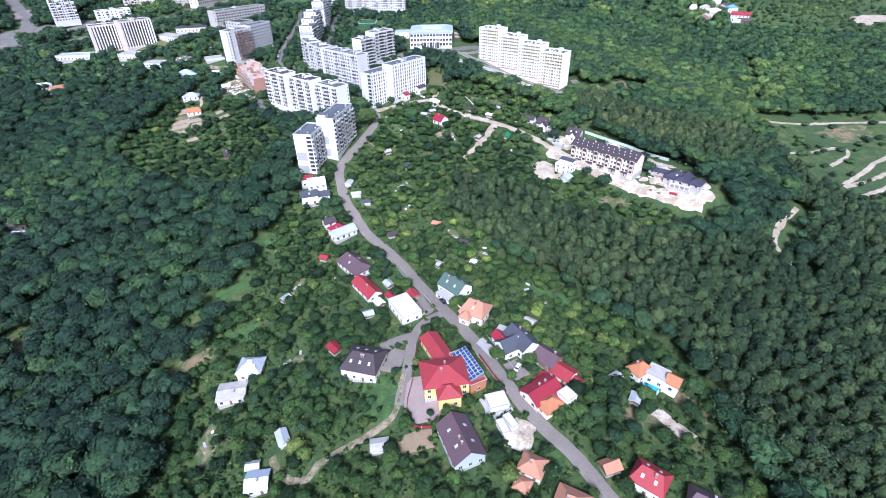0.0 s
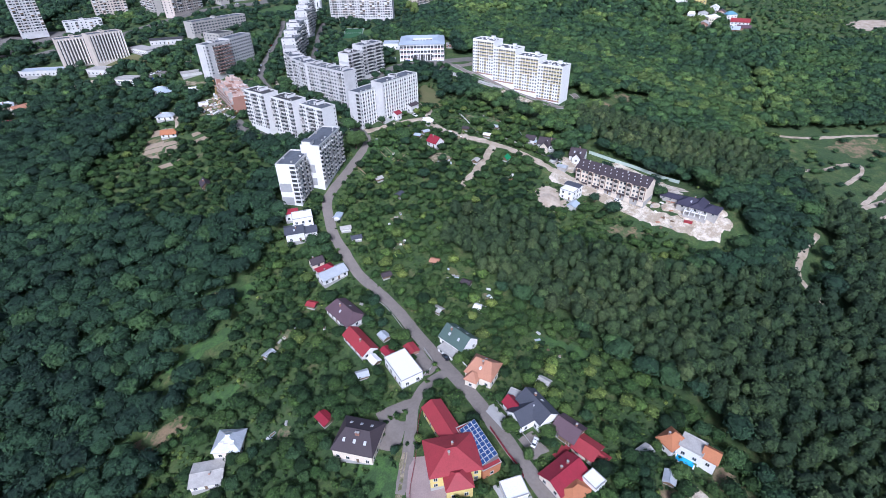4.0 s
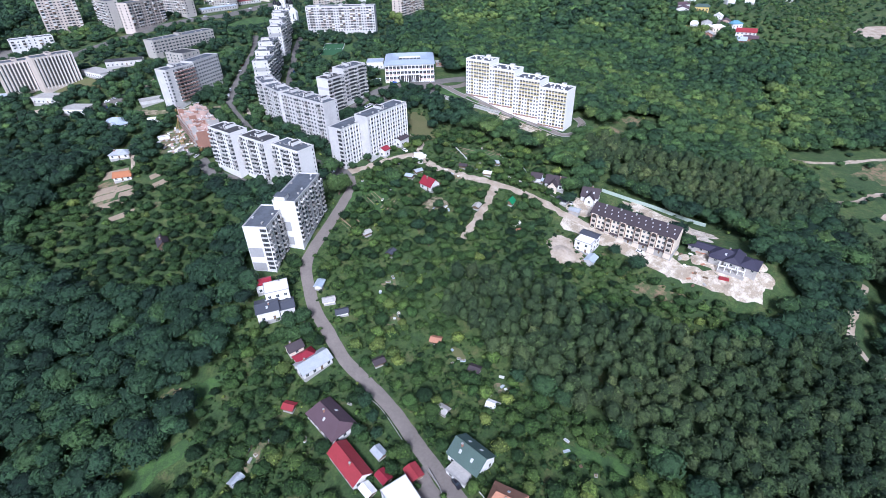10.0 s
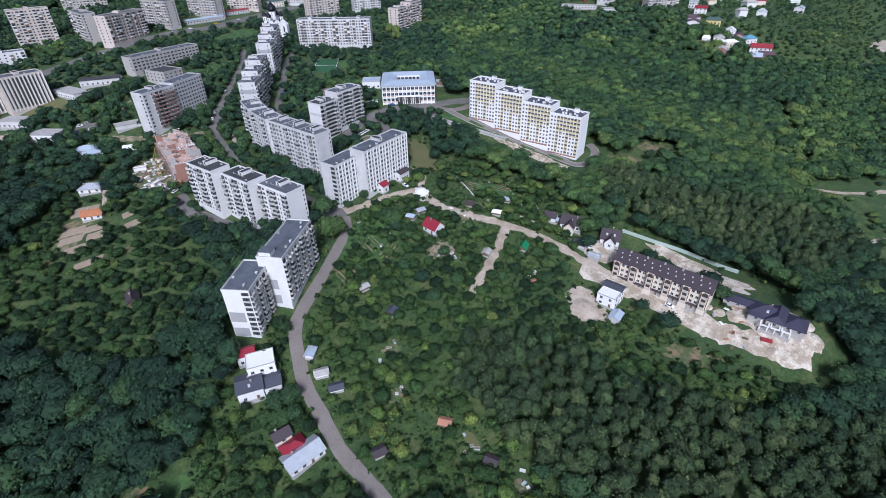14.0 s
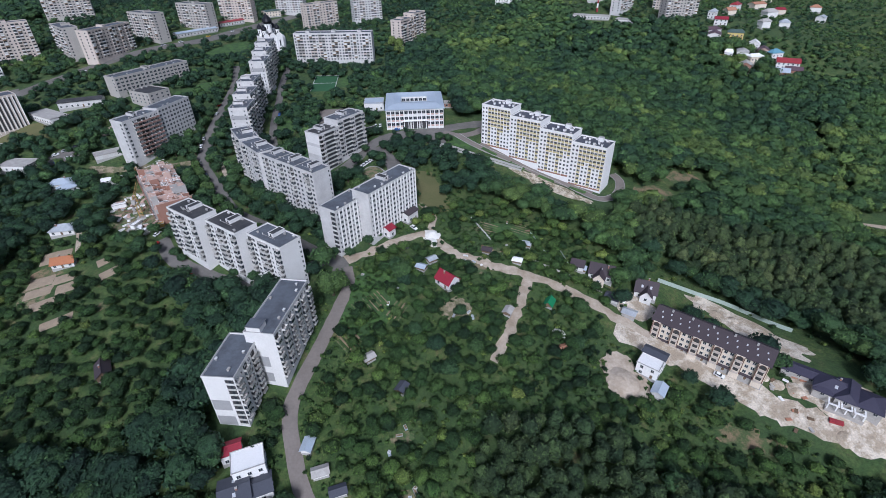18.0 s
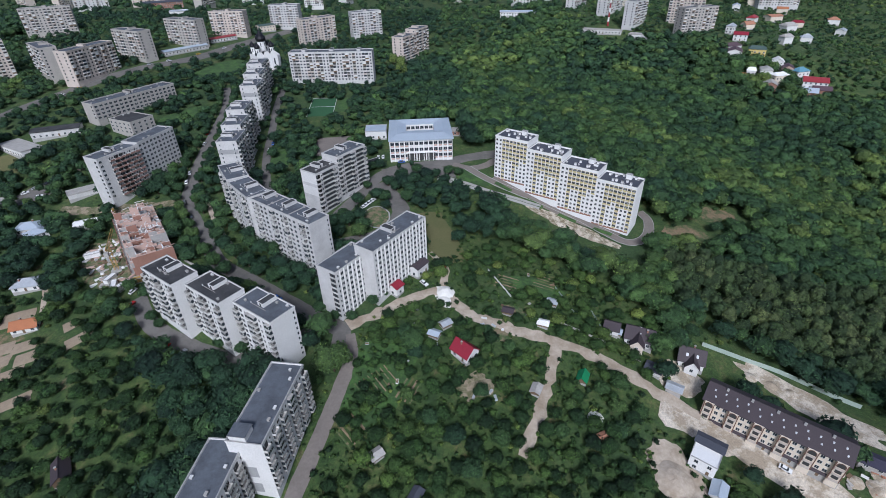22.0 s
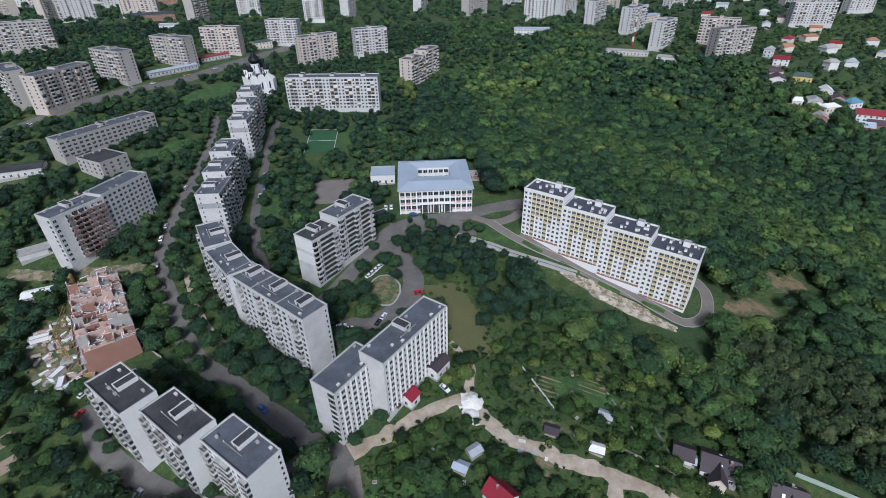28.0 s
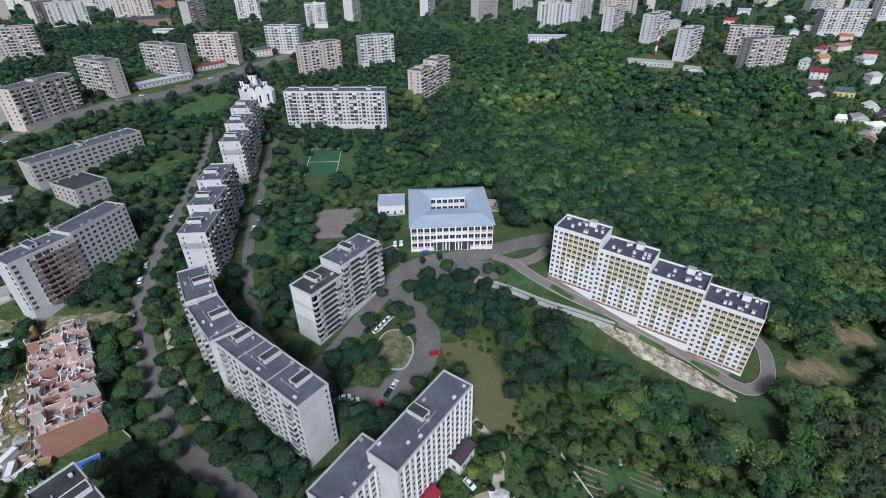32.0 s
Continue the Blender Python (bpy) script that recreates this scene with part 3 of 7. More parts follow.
# shade boxes paint the dark space behind each far parapet
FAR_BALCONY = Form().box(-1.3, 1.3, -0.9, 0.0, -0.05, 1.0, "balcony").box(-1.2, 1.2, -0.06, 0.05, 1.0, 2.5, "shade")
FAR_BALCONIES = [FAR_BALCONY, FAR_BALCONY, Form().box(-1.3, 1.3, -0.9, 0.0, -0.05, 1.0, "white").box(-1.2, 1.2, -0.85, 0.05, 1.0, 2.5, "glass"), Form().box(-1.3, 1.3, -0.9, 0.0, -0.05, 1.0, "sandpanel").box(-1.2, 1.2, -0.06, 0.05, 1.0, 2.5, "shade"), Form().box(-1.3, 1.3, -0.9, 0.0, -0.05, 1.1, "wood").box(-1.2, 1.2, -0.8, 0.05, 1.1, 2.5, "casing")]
for f in [FAR_WINDOW, *FAR_BALCONIES[1:]]:
    f.v = [(a, b, c * LOW) for a, b, c in f.v]
BAY_MESH = {k: welded(f, BAY_NAME[k]) for k, f in BAY.items()}


def side_pose(side, u, z, length, depth):
    """A place on a wall of a block: u along the wall from its middle, z up."""
    if side == "front":
        return pose(u, -depth / 2, z)
    if side == "back":
        return pose(-u, depth / 2, z, 0, 0, 180)
    if side == "right":
        return pose(length / 2, u, z, 0, 0, 90)
    return pose(-length / 2, -u, z, 0, 0, -90)


def join_form(form, other, m):
    n = len(form.v)
    form.v += [tuple(m @ Vector(p)) for p in other.v]
    form.f += [tuple(i + n for i in q) for q in other.f]
    form.m += [form.slot(other.mats[k]) for k in other.m]


def block(x, y, top, yaw, length, depth, floors=9, fronts=None, wall="panel", roof="felt", label="", far=False, bands=(), huts=1, category="apartment block", group="panel blocks", seed=0, parapet=0.6, foot=5.0, ribs=0, low={}, rib=0.22):
    """A block of flats. fronts: side -> letters of its bays, one column each; bands: (side, u, width, material, z0, z1) strips on a wall."""
    tall = floors * STOREY + 0.8
    CLEAR.append((x, y, depth / 2 + 3))
    for k in range(int(length / 8) + 1):
        o = -length / 2 + k * length / max(1, int(length / 8))
        CLEAR.append((x + o * math.cos(radians(yaw)), y + o * math.sin(radians(yaw)), depth / 2 + 2.5))
    root = thing("apartment_block", pose(x, y, top - tall, 0, 0, yaw), label or "pale concrete panel block of flats with flat felt roof", category, group)
    hl, hd = length / 2, depth / 2
    f = Form().box(-hl, hl, -hd, hd, -foot, tall, wall)
    for k in range(ribs):
        u = -hl + (k + 0.5) * length / ribs
        part("rib", Form().box(u - rib, u + rib, -hd - 0.35, -hd, 0, tall, "bright"), root, at=pose(length / ribs / 2, 0, 0) if k < ribs - 1 else pose(length / ribs / 2 - 0.24, 0, 0))
    for side, u, w, mat, z0, z1 in bands:
        part("facade_band", Form().box(-w / 2, w / 2, -0.03, 0.01, z0 * LOW, z1 * LOW, mat), root, at=side_pose(side, u, 0, length, depth))
    part("wall", f, root)
    r = Form().box(-hl + 0.3, hl - 0.3, -hd + 0.3, hd - 0.3, tall - 0.2, tall + 0.05, roof)
    part("roof", r, root, "flat felted roof with patches" if roof == "felt" else "black tarred flat roof")
    p = Form()
    for a in ((-hl - 0.1, hl + 0.1, -hd - 0.1, -hd + 0.25), (-hl - 0.1, hl + 0.1, hd - 0.25, hd + 0.1), (-hl - 0.1, -hl + 0.25, -hd + 0.25, hd - 0.25), (hl - 0.25, hl + 0.1, -hd + 0.25, hd - 0.25)):
        p.box(a[0], a[1], a[2], a[3], tall - 0.15, tall + parapet, wall, "kerb")
    part("parapet", p, root)
    rng = random.Random(int(seed + abs(x) * 3 + abs(y)))
    for k in range(huts):
        u, v0, v1 = -hl + (k + 0.5) * length / huts, -1.2, hd - 0.6
        h = Form().box(u - 1.6, u + 1.6, v0, v1, tall + 0.05, tall + 1.5, wall, "tar")
        for q in ((u - 1.7, u + 1.7, v0 - 0.1, v0 + 0.1), (u - 1.7, u + 1.7, v1 - 0.1, v1 + 0.1), (u - 1.7, u - 1.5, v0 + 0.1, v1 - 0.1), (u + 1.5, u + 1.7, v0 + 0.1, v1 - 0.1)):
            h.box(*q, tall + 1.5, tall + 1.75, wall)
        hut = part("lift_house", h, root, "low walled lift house with tarred top")
        if not far:
            part("door", Form().box(u - 0.45, u + 0.45, v0 - 0.06, v0 + 0.02, tall + 0.1, tall + 1.4, "shade"), hut)
            w = u + length / huts / 2
            if w < hl - 2:
                part("roof_seam", Form().box(w - 0.2, w + 0.2, -hd + 0.3, hd - 0.3, tall + 0.05, tall + 0.3, "slab"), root, "raised concrete seam across the roof")
            part("roof_pipe", Form().beam((u - 4.6, v0 - 0.7, tall + 0.25), (u + 3.6, v0 - 0.7, tall + 0.25), 0.1, "slab", 6).beam((u - 4.6, v0 - 0.7, tall), (u - 4.6, v0 - 0.7, tall + 0.8), 0.16, "casing", 6), root)
    count = 1 if far else max(3, int(length / 4.5))
    for k in range(count):
        u, v = -hl + (k + rng.uniform(0.25, 0.75)) * length / count, rng.choice((-0.34, -0.2, 0.3, 0.38)) * depth
        w = rng.uniform(0.35, 0.6)
        part("roof_vent", Form().box(u - w, u + w, v - 0.35, v + 0.35, tall + 0.05, tall + 0.7, "kerb").box(u - w - 0.1, u + w + 0.1, v - 0.45, v + 0.45, tall + 0.7, tall + 0.8, rng.choice(("casing", "slab"))), root)
    gathered = Form()
    for side, cols in (fronts or {}).items():
        if not cols:
            continue
        run = length if side in ("front", "back") else depth
        step = run / len(cols)
        for i, letter in enumerate(cols):
            if letter == ".":
                continue
            u = -run / 2 + (i + 0.5) * step
            for k in range(floors):
                kind = letter
                if letter == "b" and rng.random() < 0.45:
                    kind = "g"
                if k < low.get(side, {}).get(i, 0):
                    kind = "s"
                if k == 0 and letter in "bg":
                    kind = "w"
                m = side_pose(side, u, k * STOREY + 0.25, length, depth)
                if far:
                    join_form(gathered, rng.choice(FAR_BALCONIES) if kind in "bg" else FAR_WINDOW, m)
                else:
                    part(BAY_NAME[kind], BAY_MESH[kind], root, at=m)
    if far and gathered.v:
        tagged(part("facade_relief", gathered, root), "rows of dark windows and pale balconies", kind="stuff")
    return root


# ---- houses ----
def roof_form(l, w, rise, kind, mat, over=0.5, thick=0.22):
    f = Form()
    a, b = l / 2 + over, w / 2 + over
    if kind == "flat":
        f.box(-l / 2 - 0.2, l / 2 + 0.2, -w / 2 - 0.2, w / 2 + 0.2, 0.0, 0.3, mat)
        for q in ((-l / 2 - 0.2, l / 2 + 0.2, -w / 2 - 0.2, -w / 2), (-l / 2 - 0.2, l / 2 + 0.2, w / 2, w / 2 + 0.2), (-l / 2 - 0.2, -l / 2, -w / 2, w / 2), (l / 2, l / 2 + 0.2, -w / 2, w / 2)):
            f.box(*q, 0.3, 0.6, "kerb")
        return f
    drop = -over * rise / (w / 2)
    inset = 0.0 if kind == "gable" else min(w / 2, l / 2 - 0.2) + over
    if kind == "half":
        inset *= 0.45
    z0, z1 = drop, rise
    lo = [(-a, -b, z0), (a, -b, z0), (a, b, z0), (-a, b, z0)]
    ridge = [(-a + inset, 0, z1), (a - inset, 0, z1)]
    for pts in ([lo[0], lo[1], ridge[1], ridge[0]], [lo[2], lo[3], ridge[0], ridge[1]], [lo[1], lo[2], ridge[1]], [lo[3], lo[0], ridge[0]]):
        if kind == "gable" and len(pts) == 3:
            continue
        up = [(p[0], p[1], p[2] + thick) for p in pts]
        f.face(up, mat)
        f.face(pts[::-1], "wood")
        for i in range(len(pts)):
            j = (i + 1) % len(pts)
            if pts[i][2] == pts[j][2] == z0 or kind == "gable":
                f.face([pts[i], pts[j], up[j], up[i]], mat)
    f.beam((ridge[0][0], 0, z1 + thick), (ridge[1][0], 0, z1 + thick), 0.14, mat, 5)
    return f


WINDOW_HOUSE = bay_window(1.3, 1.4, 0.0).mesh("window")
DOOR_FORM = Form().box(-0.5, 0.5, -0.06, 0.05, 0.0, 2.1, "wood").box(-0.6, 0.6, -0.04, 0.05, 0.0, 2.2, "casing")
DOOR_MESH = DOOR_FORM.mesh("door")


def house(x, y, yaw, l, w, walls=3.2, rise=2.6, kind="gable", roof="salmon", wall="white", label="", name="house", category="house", group="hillside houses", chimney=1, windows=True, skylights=0, foot=3.0):
    x, y = settle(x, y)
    z, walls, rise = gz(x, y), walls * 0.88, rise * 0.92
    root = thing(name, pose(x, y, z, 0, 0, yaw), label, category, group)
    CLEAR.append((x, y, max(l, w) * 0.55 + 1.0))
    f = Form().box(-l / 2, l / 2, -w / 2, w / 2, -foot, walls, wall)
    f.box(-l / 2 - 0.06, l / 2 + 0.06, -w / 2 - 0.06, w / 2 + 0.06, -foot, 0.5, "kerb")
    if kind == "gable":
        for s in (-1, 1):
            e = [(s * l / 2, -w / 2, walls), (s * l / 2, w / 2, walls), (s * l / 2, 0, walls + rise)]
            f.face(e if s > 0 else e[::-1], wall)
    part("wall", f, root)
    rf = part("roof", roof_form(l, w, rise, kind, roof), root, at=pose(0, 0, walls))
    rng = random.Random(int(abs(x * 13 + y * 7)))
    if kind != "flat":
        for k in range(chimney):
            u, v = rng.uniform(-0.25, 0.25) * l, rng.choice((-1, 1)) * w * 0.12
            c = Form().box(u - 0.3, u + 0.3, v - 0.3, v + 0.3, walls + rise * 0.5, walls + rise + 0.7, "brick")
            stack = part("chimney", c, root)
            part("cap", Form().box(u - 0.38, u + 0.38, v - 0.38, v + 0.38, walls + rise + 0.7, walls + rise + 0.82, "kerb"), stack)
        slope = math.degrees(math.atan2(rise, w / 2))
        for k in range(skylights):
            u = (k + 0.5) / skylights * l * 0.8 - l * 0.4
            for s in (-1, 1):
                g = Form().box(-0.45, 0.45, -0.65, 0.65, 0.0, 0.12, "casing").box(-0.35, 0.35, -0.55, 0.55, 0.12, 0.15, "tin")
                part("skylight", g, root, at=pose(u, s * w * 0.27, walls + rise * 0.46 + 0.2, -s * slope, 0, 0))
    if windows:
        levels = max(1, int(walls / 2.7))
        for k in range(levels):
            for side, run in (("front", l), ("right", w), ("left", w)):
                n = max(1, int(run / 3.2))
                for i in range(n):
                    u = -run / 2 + (i + 0.5) * run / n
                    if k == 0 and side == "front" and i == n // 2 and n > 1:
                        part("door", DOOR_MESH, root, at=side_pose(side, u, 0.1, l, w))
                    else:
                        part("window", WINDOW_HOUSE, root, at=side_pose(side, u, 1.0 + k * 2.8, l, w))
    return root


def shed(x, y, yaw, l=4.0, w=3.0, roof="tin", wall="wood", label="small weathered garden shed with tin roof", h=2.1):
    return house(x, y, yaw, l, w, h, 0.7, "gable", roof, wall, label, "garden_shed", "shed", "garden sheds", 0, False, 0, 1.0)


# ---- cars ----
def car_meshes():
    body = Form()
    prof = [(-2.1, 0.35), (-2.15, 0.75), (-1.95, 0.95), (-1.3, 1.0), (1.0, 0.95), (1.9, 0.82), (2.1, 0.6), (2.1, 0.35)]
    for s in (-1, 1):
        body.face([(px, s * 0.85, pz) for px, pz in (prof if s < 0 else prof[::-1])], "paint")
    for (a, az), (b, bz) in zip(prof, prof[1:] + prof[:1]):
        body.face([(a, -0.85, az), (a, 0.85, az), (b, 0.85, bz), (b, -0.85, bz)], "paint")
    cabin = Form().hexa([(-1.7, -0.78, 0.95), (0.9, -0.78, 0.95), (0.9, 0.78, 0.95), (-1.7, 0.78, 0.95)], [(-1.2, -0.6, 1.42), (0.25, -0.6, 1.42), (0.25, 0.6, 1.42), (-1.2, 0.6, 1.42)], "glass")
    top = Form().box(-1.2, 0.25, -0.6, 0.6, 1.42, 1.47, "paint")
    wheel = Form().beam((0, -0.1, 0), (0, 0.1, 0), 0.32, "rubber", 10)
    return body, cabin, top, wheel


def paint_mat():
    m, t, p = nodes_of("car_paint")
    o = t.nodes.new("ShaderNodeObjectInfo")
    t.links.new(o.outputs["Color"], p.inputs["Base Color"])
    p.inputs["Roughness"].default_value = 0.25
    p.inputs["Coat Weight"].default_value = 0.5
    return m


MAT["paint"] = paint_mat()
CAR_FORMS = car_meshes()
CAR_MESH = [f.mesh(n) for f, n in zip(CAR_FORMS, ("body", "cabin", "roof_panel", "wheel"))]
CAR_COLOURS = dict(white=(0.8, 0.8, 0.8), red=(0.45, 0.03, 0.03), black=(0.02, 0.02, 0.025), silver=(0.45, 0.46, 0.48), blue=(0.05, 0.13, 0.40), grey=(0.16, 0.17, 0.18), yellow=(0.7, 0.5, 0.05))


def car(x, y, yaw, colour="white", size=1.0):
    x, y = settle(x, y)
    z = gz(x, y) + 0.25
    n = Vector((-(gz(x + 1, y) - gz(x - 1, y)) / 2, -(gz(x, y + 1) - gz(x, y - 1)) / 2, 1)).normalized()
    m = Matrix.Translation((x, y, z)) @ Vector((0, 0, 1)).rotation_difference(n).to_matrix().to_4x4() @ pose(0, 0, 0, 0, 0, yaw) @ Matrix.Scale(size, 4)
    root = thing("car", m, "parked " + colour + " car standing on the lane", "car", "parked cars")
    for me, n in zip(CAR_MESH[:3], ("body", "cabin", "roof_panel")):
        ob = part(n, me, root)
        ob.color = (*CAR_COLOURS[colour], 1)
    for px in (-1.3, 1.3):
        for py in (-0.8, 0.8):
            part("wheel", CAR_MESH[3], root, at=pose(px, py, 0.32))
    return root


def fence(name, pts, h, mat, label, post=3.0, solid=True):
    """Panels and posts along a line on the ground."""
    pts = [settle(*q) for q in pts]
    line = smooth_line(pts, post) if len(pts) > 2 else np.linspace(pts[0], pts[1], max(2, int(math.dist(pts[0], pts[1]) / post)))
    root = thing(name, pose(line[0][0], line[0][1], gz(*line[0])), label, "fence")
    o = np.array([line[0][0], line[0][1], gz(*line[0])])
    for a, b in zip(line, line[1:]):
        p, q = np.array([*a, gz(*a)]) - o, np.array([*b, gz(*b)]) - o
        part("fence_post", Form().beam(p - [0, 0, 0.3], p + [0, 0, h + 0.15], 0.09, "kerb"), root)
        d = (q - p)[:2] / np.linalg.norm((q - p)[:2]) * 0.03
        s = np.array([-d[1], d[0], 0])
        up, lo = np.array([0, 0, h]), np.array([0, 0, 0.05 if solid else h * 0.55])
        part("fence_panel", Form().hexa([p + lo - s, q + lo - s, q + lo + s, p + lo + s], [p + up - s, q + up - s, q + up + s, p + up + s], mat), root)
    return root


# ---- the land, roads and open ground ----
ground()
ASPH = "worn grey asphalt lane along the ridge"
road("road", [(66, 52), (58, 66), (49, 82), (39, 98), (31, 107), (22, 121), (14, 136), (5, 153), (-5, 169), (-15, 185), (-26, 203), (-37, 216), (-46, 226), (-54, 239), (-61, 250), (-65, 261), (-68, 273), (-67, 283), (-61, 303), (-55, 325), (-52, 337), (-54, 349)], 5.4, "pale", ASPH, verge=2.0)
road("road_fork", [(-3, 165), (-11, 159), (-16, 150), (-17, 138), (-18, 127), (-20, 117)], 4.2, "pale", "narrow pale concrete lane round the red house")
road("cart_track", [(-64.1, 104.3), (-61.1, 99.4), (-54.7, 94.5), (-48.5, 94.4), (-46.0, 98.6), (-36.4, 103.0), (-27.0, 107.9), (-21.3, 112.7), (-19.5, 120.0), (-18.3, 130.6)], 2.8, "rows", "rutted earth cart track below the villa", category="track", wander=0.1, verge=2.5)
road("drive", [(-16, 150), (-23, 148), (-29, 145)], 5.0, "pale", "paved drive to the brown house", category="drive")
STREET = [(-57.9, 340.8), (-56.9, 351.3), (-68.3, 358.6), (-82.7, 370.1), (-100.2, 383.3), (-119.5, 398.3), (-130.5, 415.3), (-139.4, 430.1), (-146.2, 440.8), (-154.0, 455.4), (-156.7, 476.1), (-159, 500), (-160, 540), (-163, 580), (-172, 620)]
road("street", STREET, 7.5, "asphalt", "grey asphalt street between the blocks", verge=3.5)
road("foot_path", [(-147.9, 465.6), (-143.0, 456.9), (-134.3, 438.3), (-125.4, 423.6), (-117.4, 412.7), (-106.3, 400.8)], 2.4, "dirt", "trodden path beside the street", category="path", verge=1.0)
road("yard_lane", [(-77.7, 416.7), (-70.4, 427.0), (-61.1, 442.1), (-51.7, 458.9), (-44.5, 471.5), (-36.3, 478.2), (-22.0, 481.9), (-4.7, 483.4), (14, 490), (35, 496)], 8.0, "asphalt", "grey asphalt courtyard lane", category="lane", verge=2.0)
road("court_lane", [(-73.6, 405.5), (-63.3, 408.6), (-52.9, 409.7), (-42.6, 414.7), (-34.3, 422.7), (-31.2, 433.7), (-33.3, 443.8), (-38.4, 453.8), (-44.5, 463.7)], 9.5, "asphalt", "grey asphalt yard with parked cars", category="lane", verge=2.0)
road("front_lane", [(10.9, 478.4), (18.7, 469.9), (28.8, 461.9), (41.5, 454.5), (55.2, 446.7), (70.0, 433.8), (80.0, 419.9), (86.9, 411.0), (91.9, 408.8), (98.8, 411.2), (104.8, 418.1), (108.7, 429.0), (106.7, 437.1)], 5.0, "pale", "pale concrete lane below the yellow block", kerb=True, verge=4.0)
road("slab_strip", [(-8.7, 466.5), (6.3, 459.9), (20.2, 452.7), (36.7, 447.0), (49.0, 441.9)], 2.6, "kerb", "strip of pale concrete slabs below the lane", wander=0.0, category="slab strip", verge=4.5)
road("school_lane", [(2.4, 482.2), (12.6, 477.9), (22.7, 481.5), (30.7, 488.1)], 5.0, "pale", "pale concrete lane beside the school", category="lane", verge=3.0)
road("dusty_lane", [(-223.0, 453.2), (-206.3, 452.1), (-192.5, 452.5), (-178.7, 453.5), (-167.9, 453.9), (-156.9, 458.3)], 6.5, "rows", "dusty lane behind the building site", wander=0.15, category="lane", verge=3.0)
road("rear_lane", [(-57, 404), (-70, 412), (-92, 432), (-105, 455), (-114, 480), (-119, 510), (-122, 545), (-126, 580), (-128, 620)], 5.0, "asphalt", "asphalt lane behind the curved block")
road("avenue", [(-330, 560), (-295, 602), (-275, 634), (-254, 661), (-238, 675), (-219, 697), (-200, 737), (-181, 774), (-161, 808), (-140, 850)], 14.0, "asphalt", "wide asphalt avenue past the church", verge=5.0)
road("car_park_lane", [(-66, 355), (-85, 340), (-103, 341), (-127, 353), (-141, 364), (-152, 380)], 7.0, "asphalt", "asphalt yard in front of the stepped block", category="lane")
DUST = "rutted pale dirt track"
road("dirt_track", [(-54, 353), (-44.6, 358.6), (-35.3, 363.2), (-26.1, 367.8), (-16.8, 370.8), (-9.6, 365.4), (-2, 357), (10, 350), (23, 345), (33, 341), (53, 331), (67, 319), (80, 308)], 5.0, "dirt", DUST, wander=0.28)
road("dirt_branch", [(-17, 398), (-12, 391), (-10, 384), (-13, 374)], 3.2, "dirt", DUST, wander=0.15)
road("dirt_branch", [(33, 342), (27, 327), (17, 308), (9, 295)], 4.2, "dirt", DUST, wander=0.32)
road("site_track", [(66, 313), (82, 303), (95, 292), (110, 278), (121, 269), (134, 260), (147, 254)], 10.0, "chalk", "white chalky building-site track", wander=0.25, verge=3.5)
for pts in ([(244, 345), (258, 348), (274, 351), (290, 358), (302, 359), (298, 349), (286, 339), (274, 331)], [(255, 402), (270, 400), (293, 400), (326, 404), (365, 405), (430, 400)], [(268, 306), (280, 314), (295, 325), (310, 337), (326, 347), (345, 362)], [(266, 302), (288, 312), (308, 322), (340, 340)], [(270, 291), (295, 303), (330, 320)], [(213, 268), (202, 258), (192, 249), (184, 238), (183, 230), (186, 220), (190, 212)]):
    road("sandy_path", pts, 3.4, "dirt", "sandy pale track over the meadow", wander=0.2, category="path")
for a, b in ((213, 264), (203, 253), (194, 244), (186, 233), (184, 225), (187, 215), (181, 243), (178, 232)):
    CLEAR.append((a, b, 6.5))
road("ride", [(297, 520), (294, 506), (282, 459), (263, 418)], 5.0, "straw", "grassy ride cut through the wood", category="path")
patch("dry_field", -12, 411, 8.5, 21, 14, "straw", "dry yellow field behind the hostel", square=1)
CLEAR.extend([(-219, 657, 7), (-207, 682, 7), (-194, 708, 7), (-180, 736, 7), (-166, 762, 7), (-150, 790, 7)])
patch("church_lawn", -190, 664, 17, 34, -20, "lawn", "mown green lawn by the avenue")
patch("sports_pitch", -91, 581, 10, 18, 0, "pitch", "green artificial sports pitch", edge=0, square=1)
for a, b in (((-100.6, 563), (-100.6, 599)), ((-81.4, 563), (-81.4, 599)), ((-100.6, 581), (-81.4, 581)), ((-100.6, 599), (-81.4, 599))):
    road("pitch_line", [a, b], 0.35, "casing", "white painted line on the pitch", lift=0.27, wander=0.0, free=False, category="line")
patch("playing_field", -75, 584, 5, 14, -8, "lawn", "small green field beside the pitch", edge=0, square=1)
CLEAR.extend([(-91, 560, 9), (-91, 552, 7), (-75, 566, 6), (-76, 498, 9)])
patch("school_yard", -76, 515, 12, 13, 0, "pale", "bare grey school yard", edge=0.03, square=1)
patch("school_forecourt", -20, 474, 22, 6, 0, "asphalt", "asphalt forecourt of the school", edge=0.05, square=1)
patch("car_park", -51.9, 408.6, 13, 7, 14, "asphalt", "asphalt car park between the blocks", edge=0.05, square=1)
patch("block_lawn", 14.7, 468.0, 14, 7, -15, "lawn", "green lawn beside the yellow block")
patch("sand_heap_spill", -12, 368, 4.2, 7.0, 15, "sand", "white sand spilled on the track", edge=0.05)
patch("site_ground", 128, 312, 26, 7, -48, "chalk", "white rubble behind the new terrace", edge=0.3)
patch("site_ground", 104, 282, 22, 5, -43, "chalk", "white rubble in front of the new terrace", edge=0.2)
patch("site_ground", 80, 325, 9, 8, 0, "chalk", "chalky yard between the new houses")
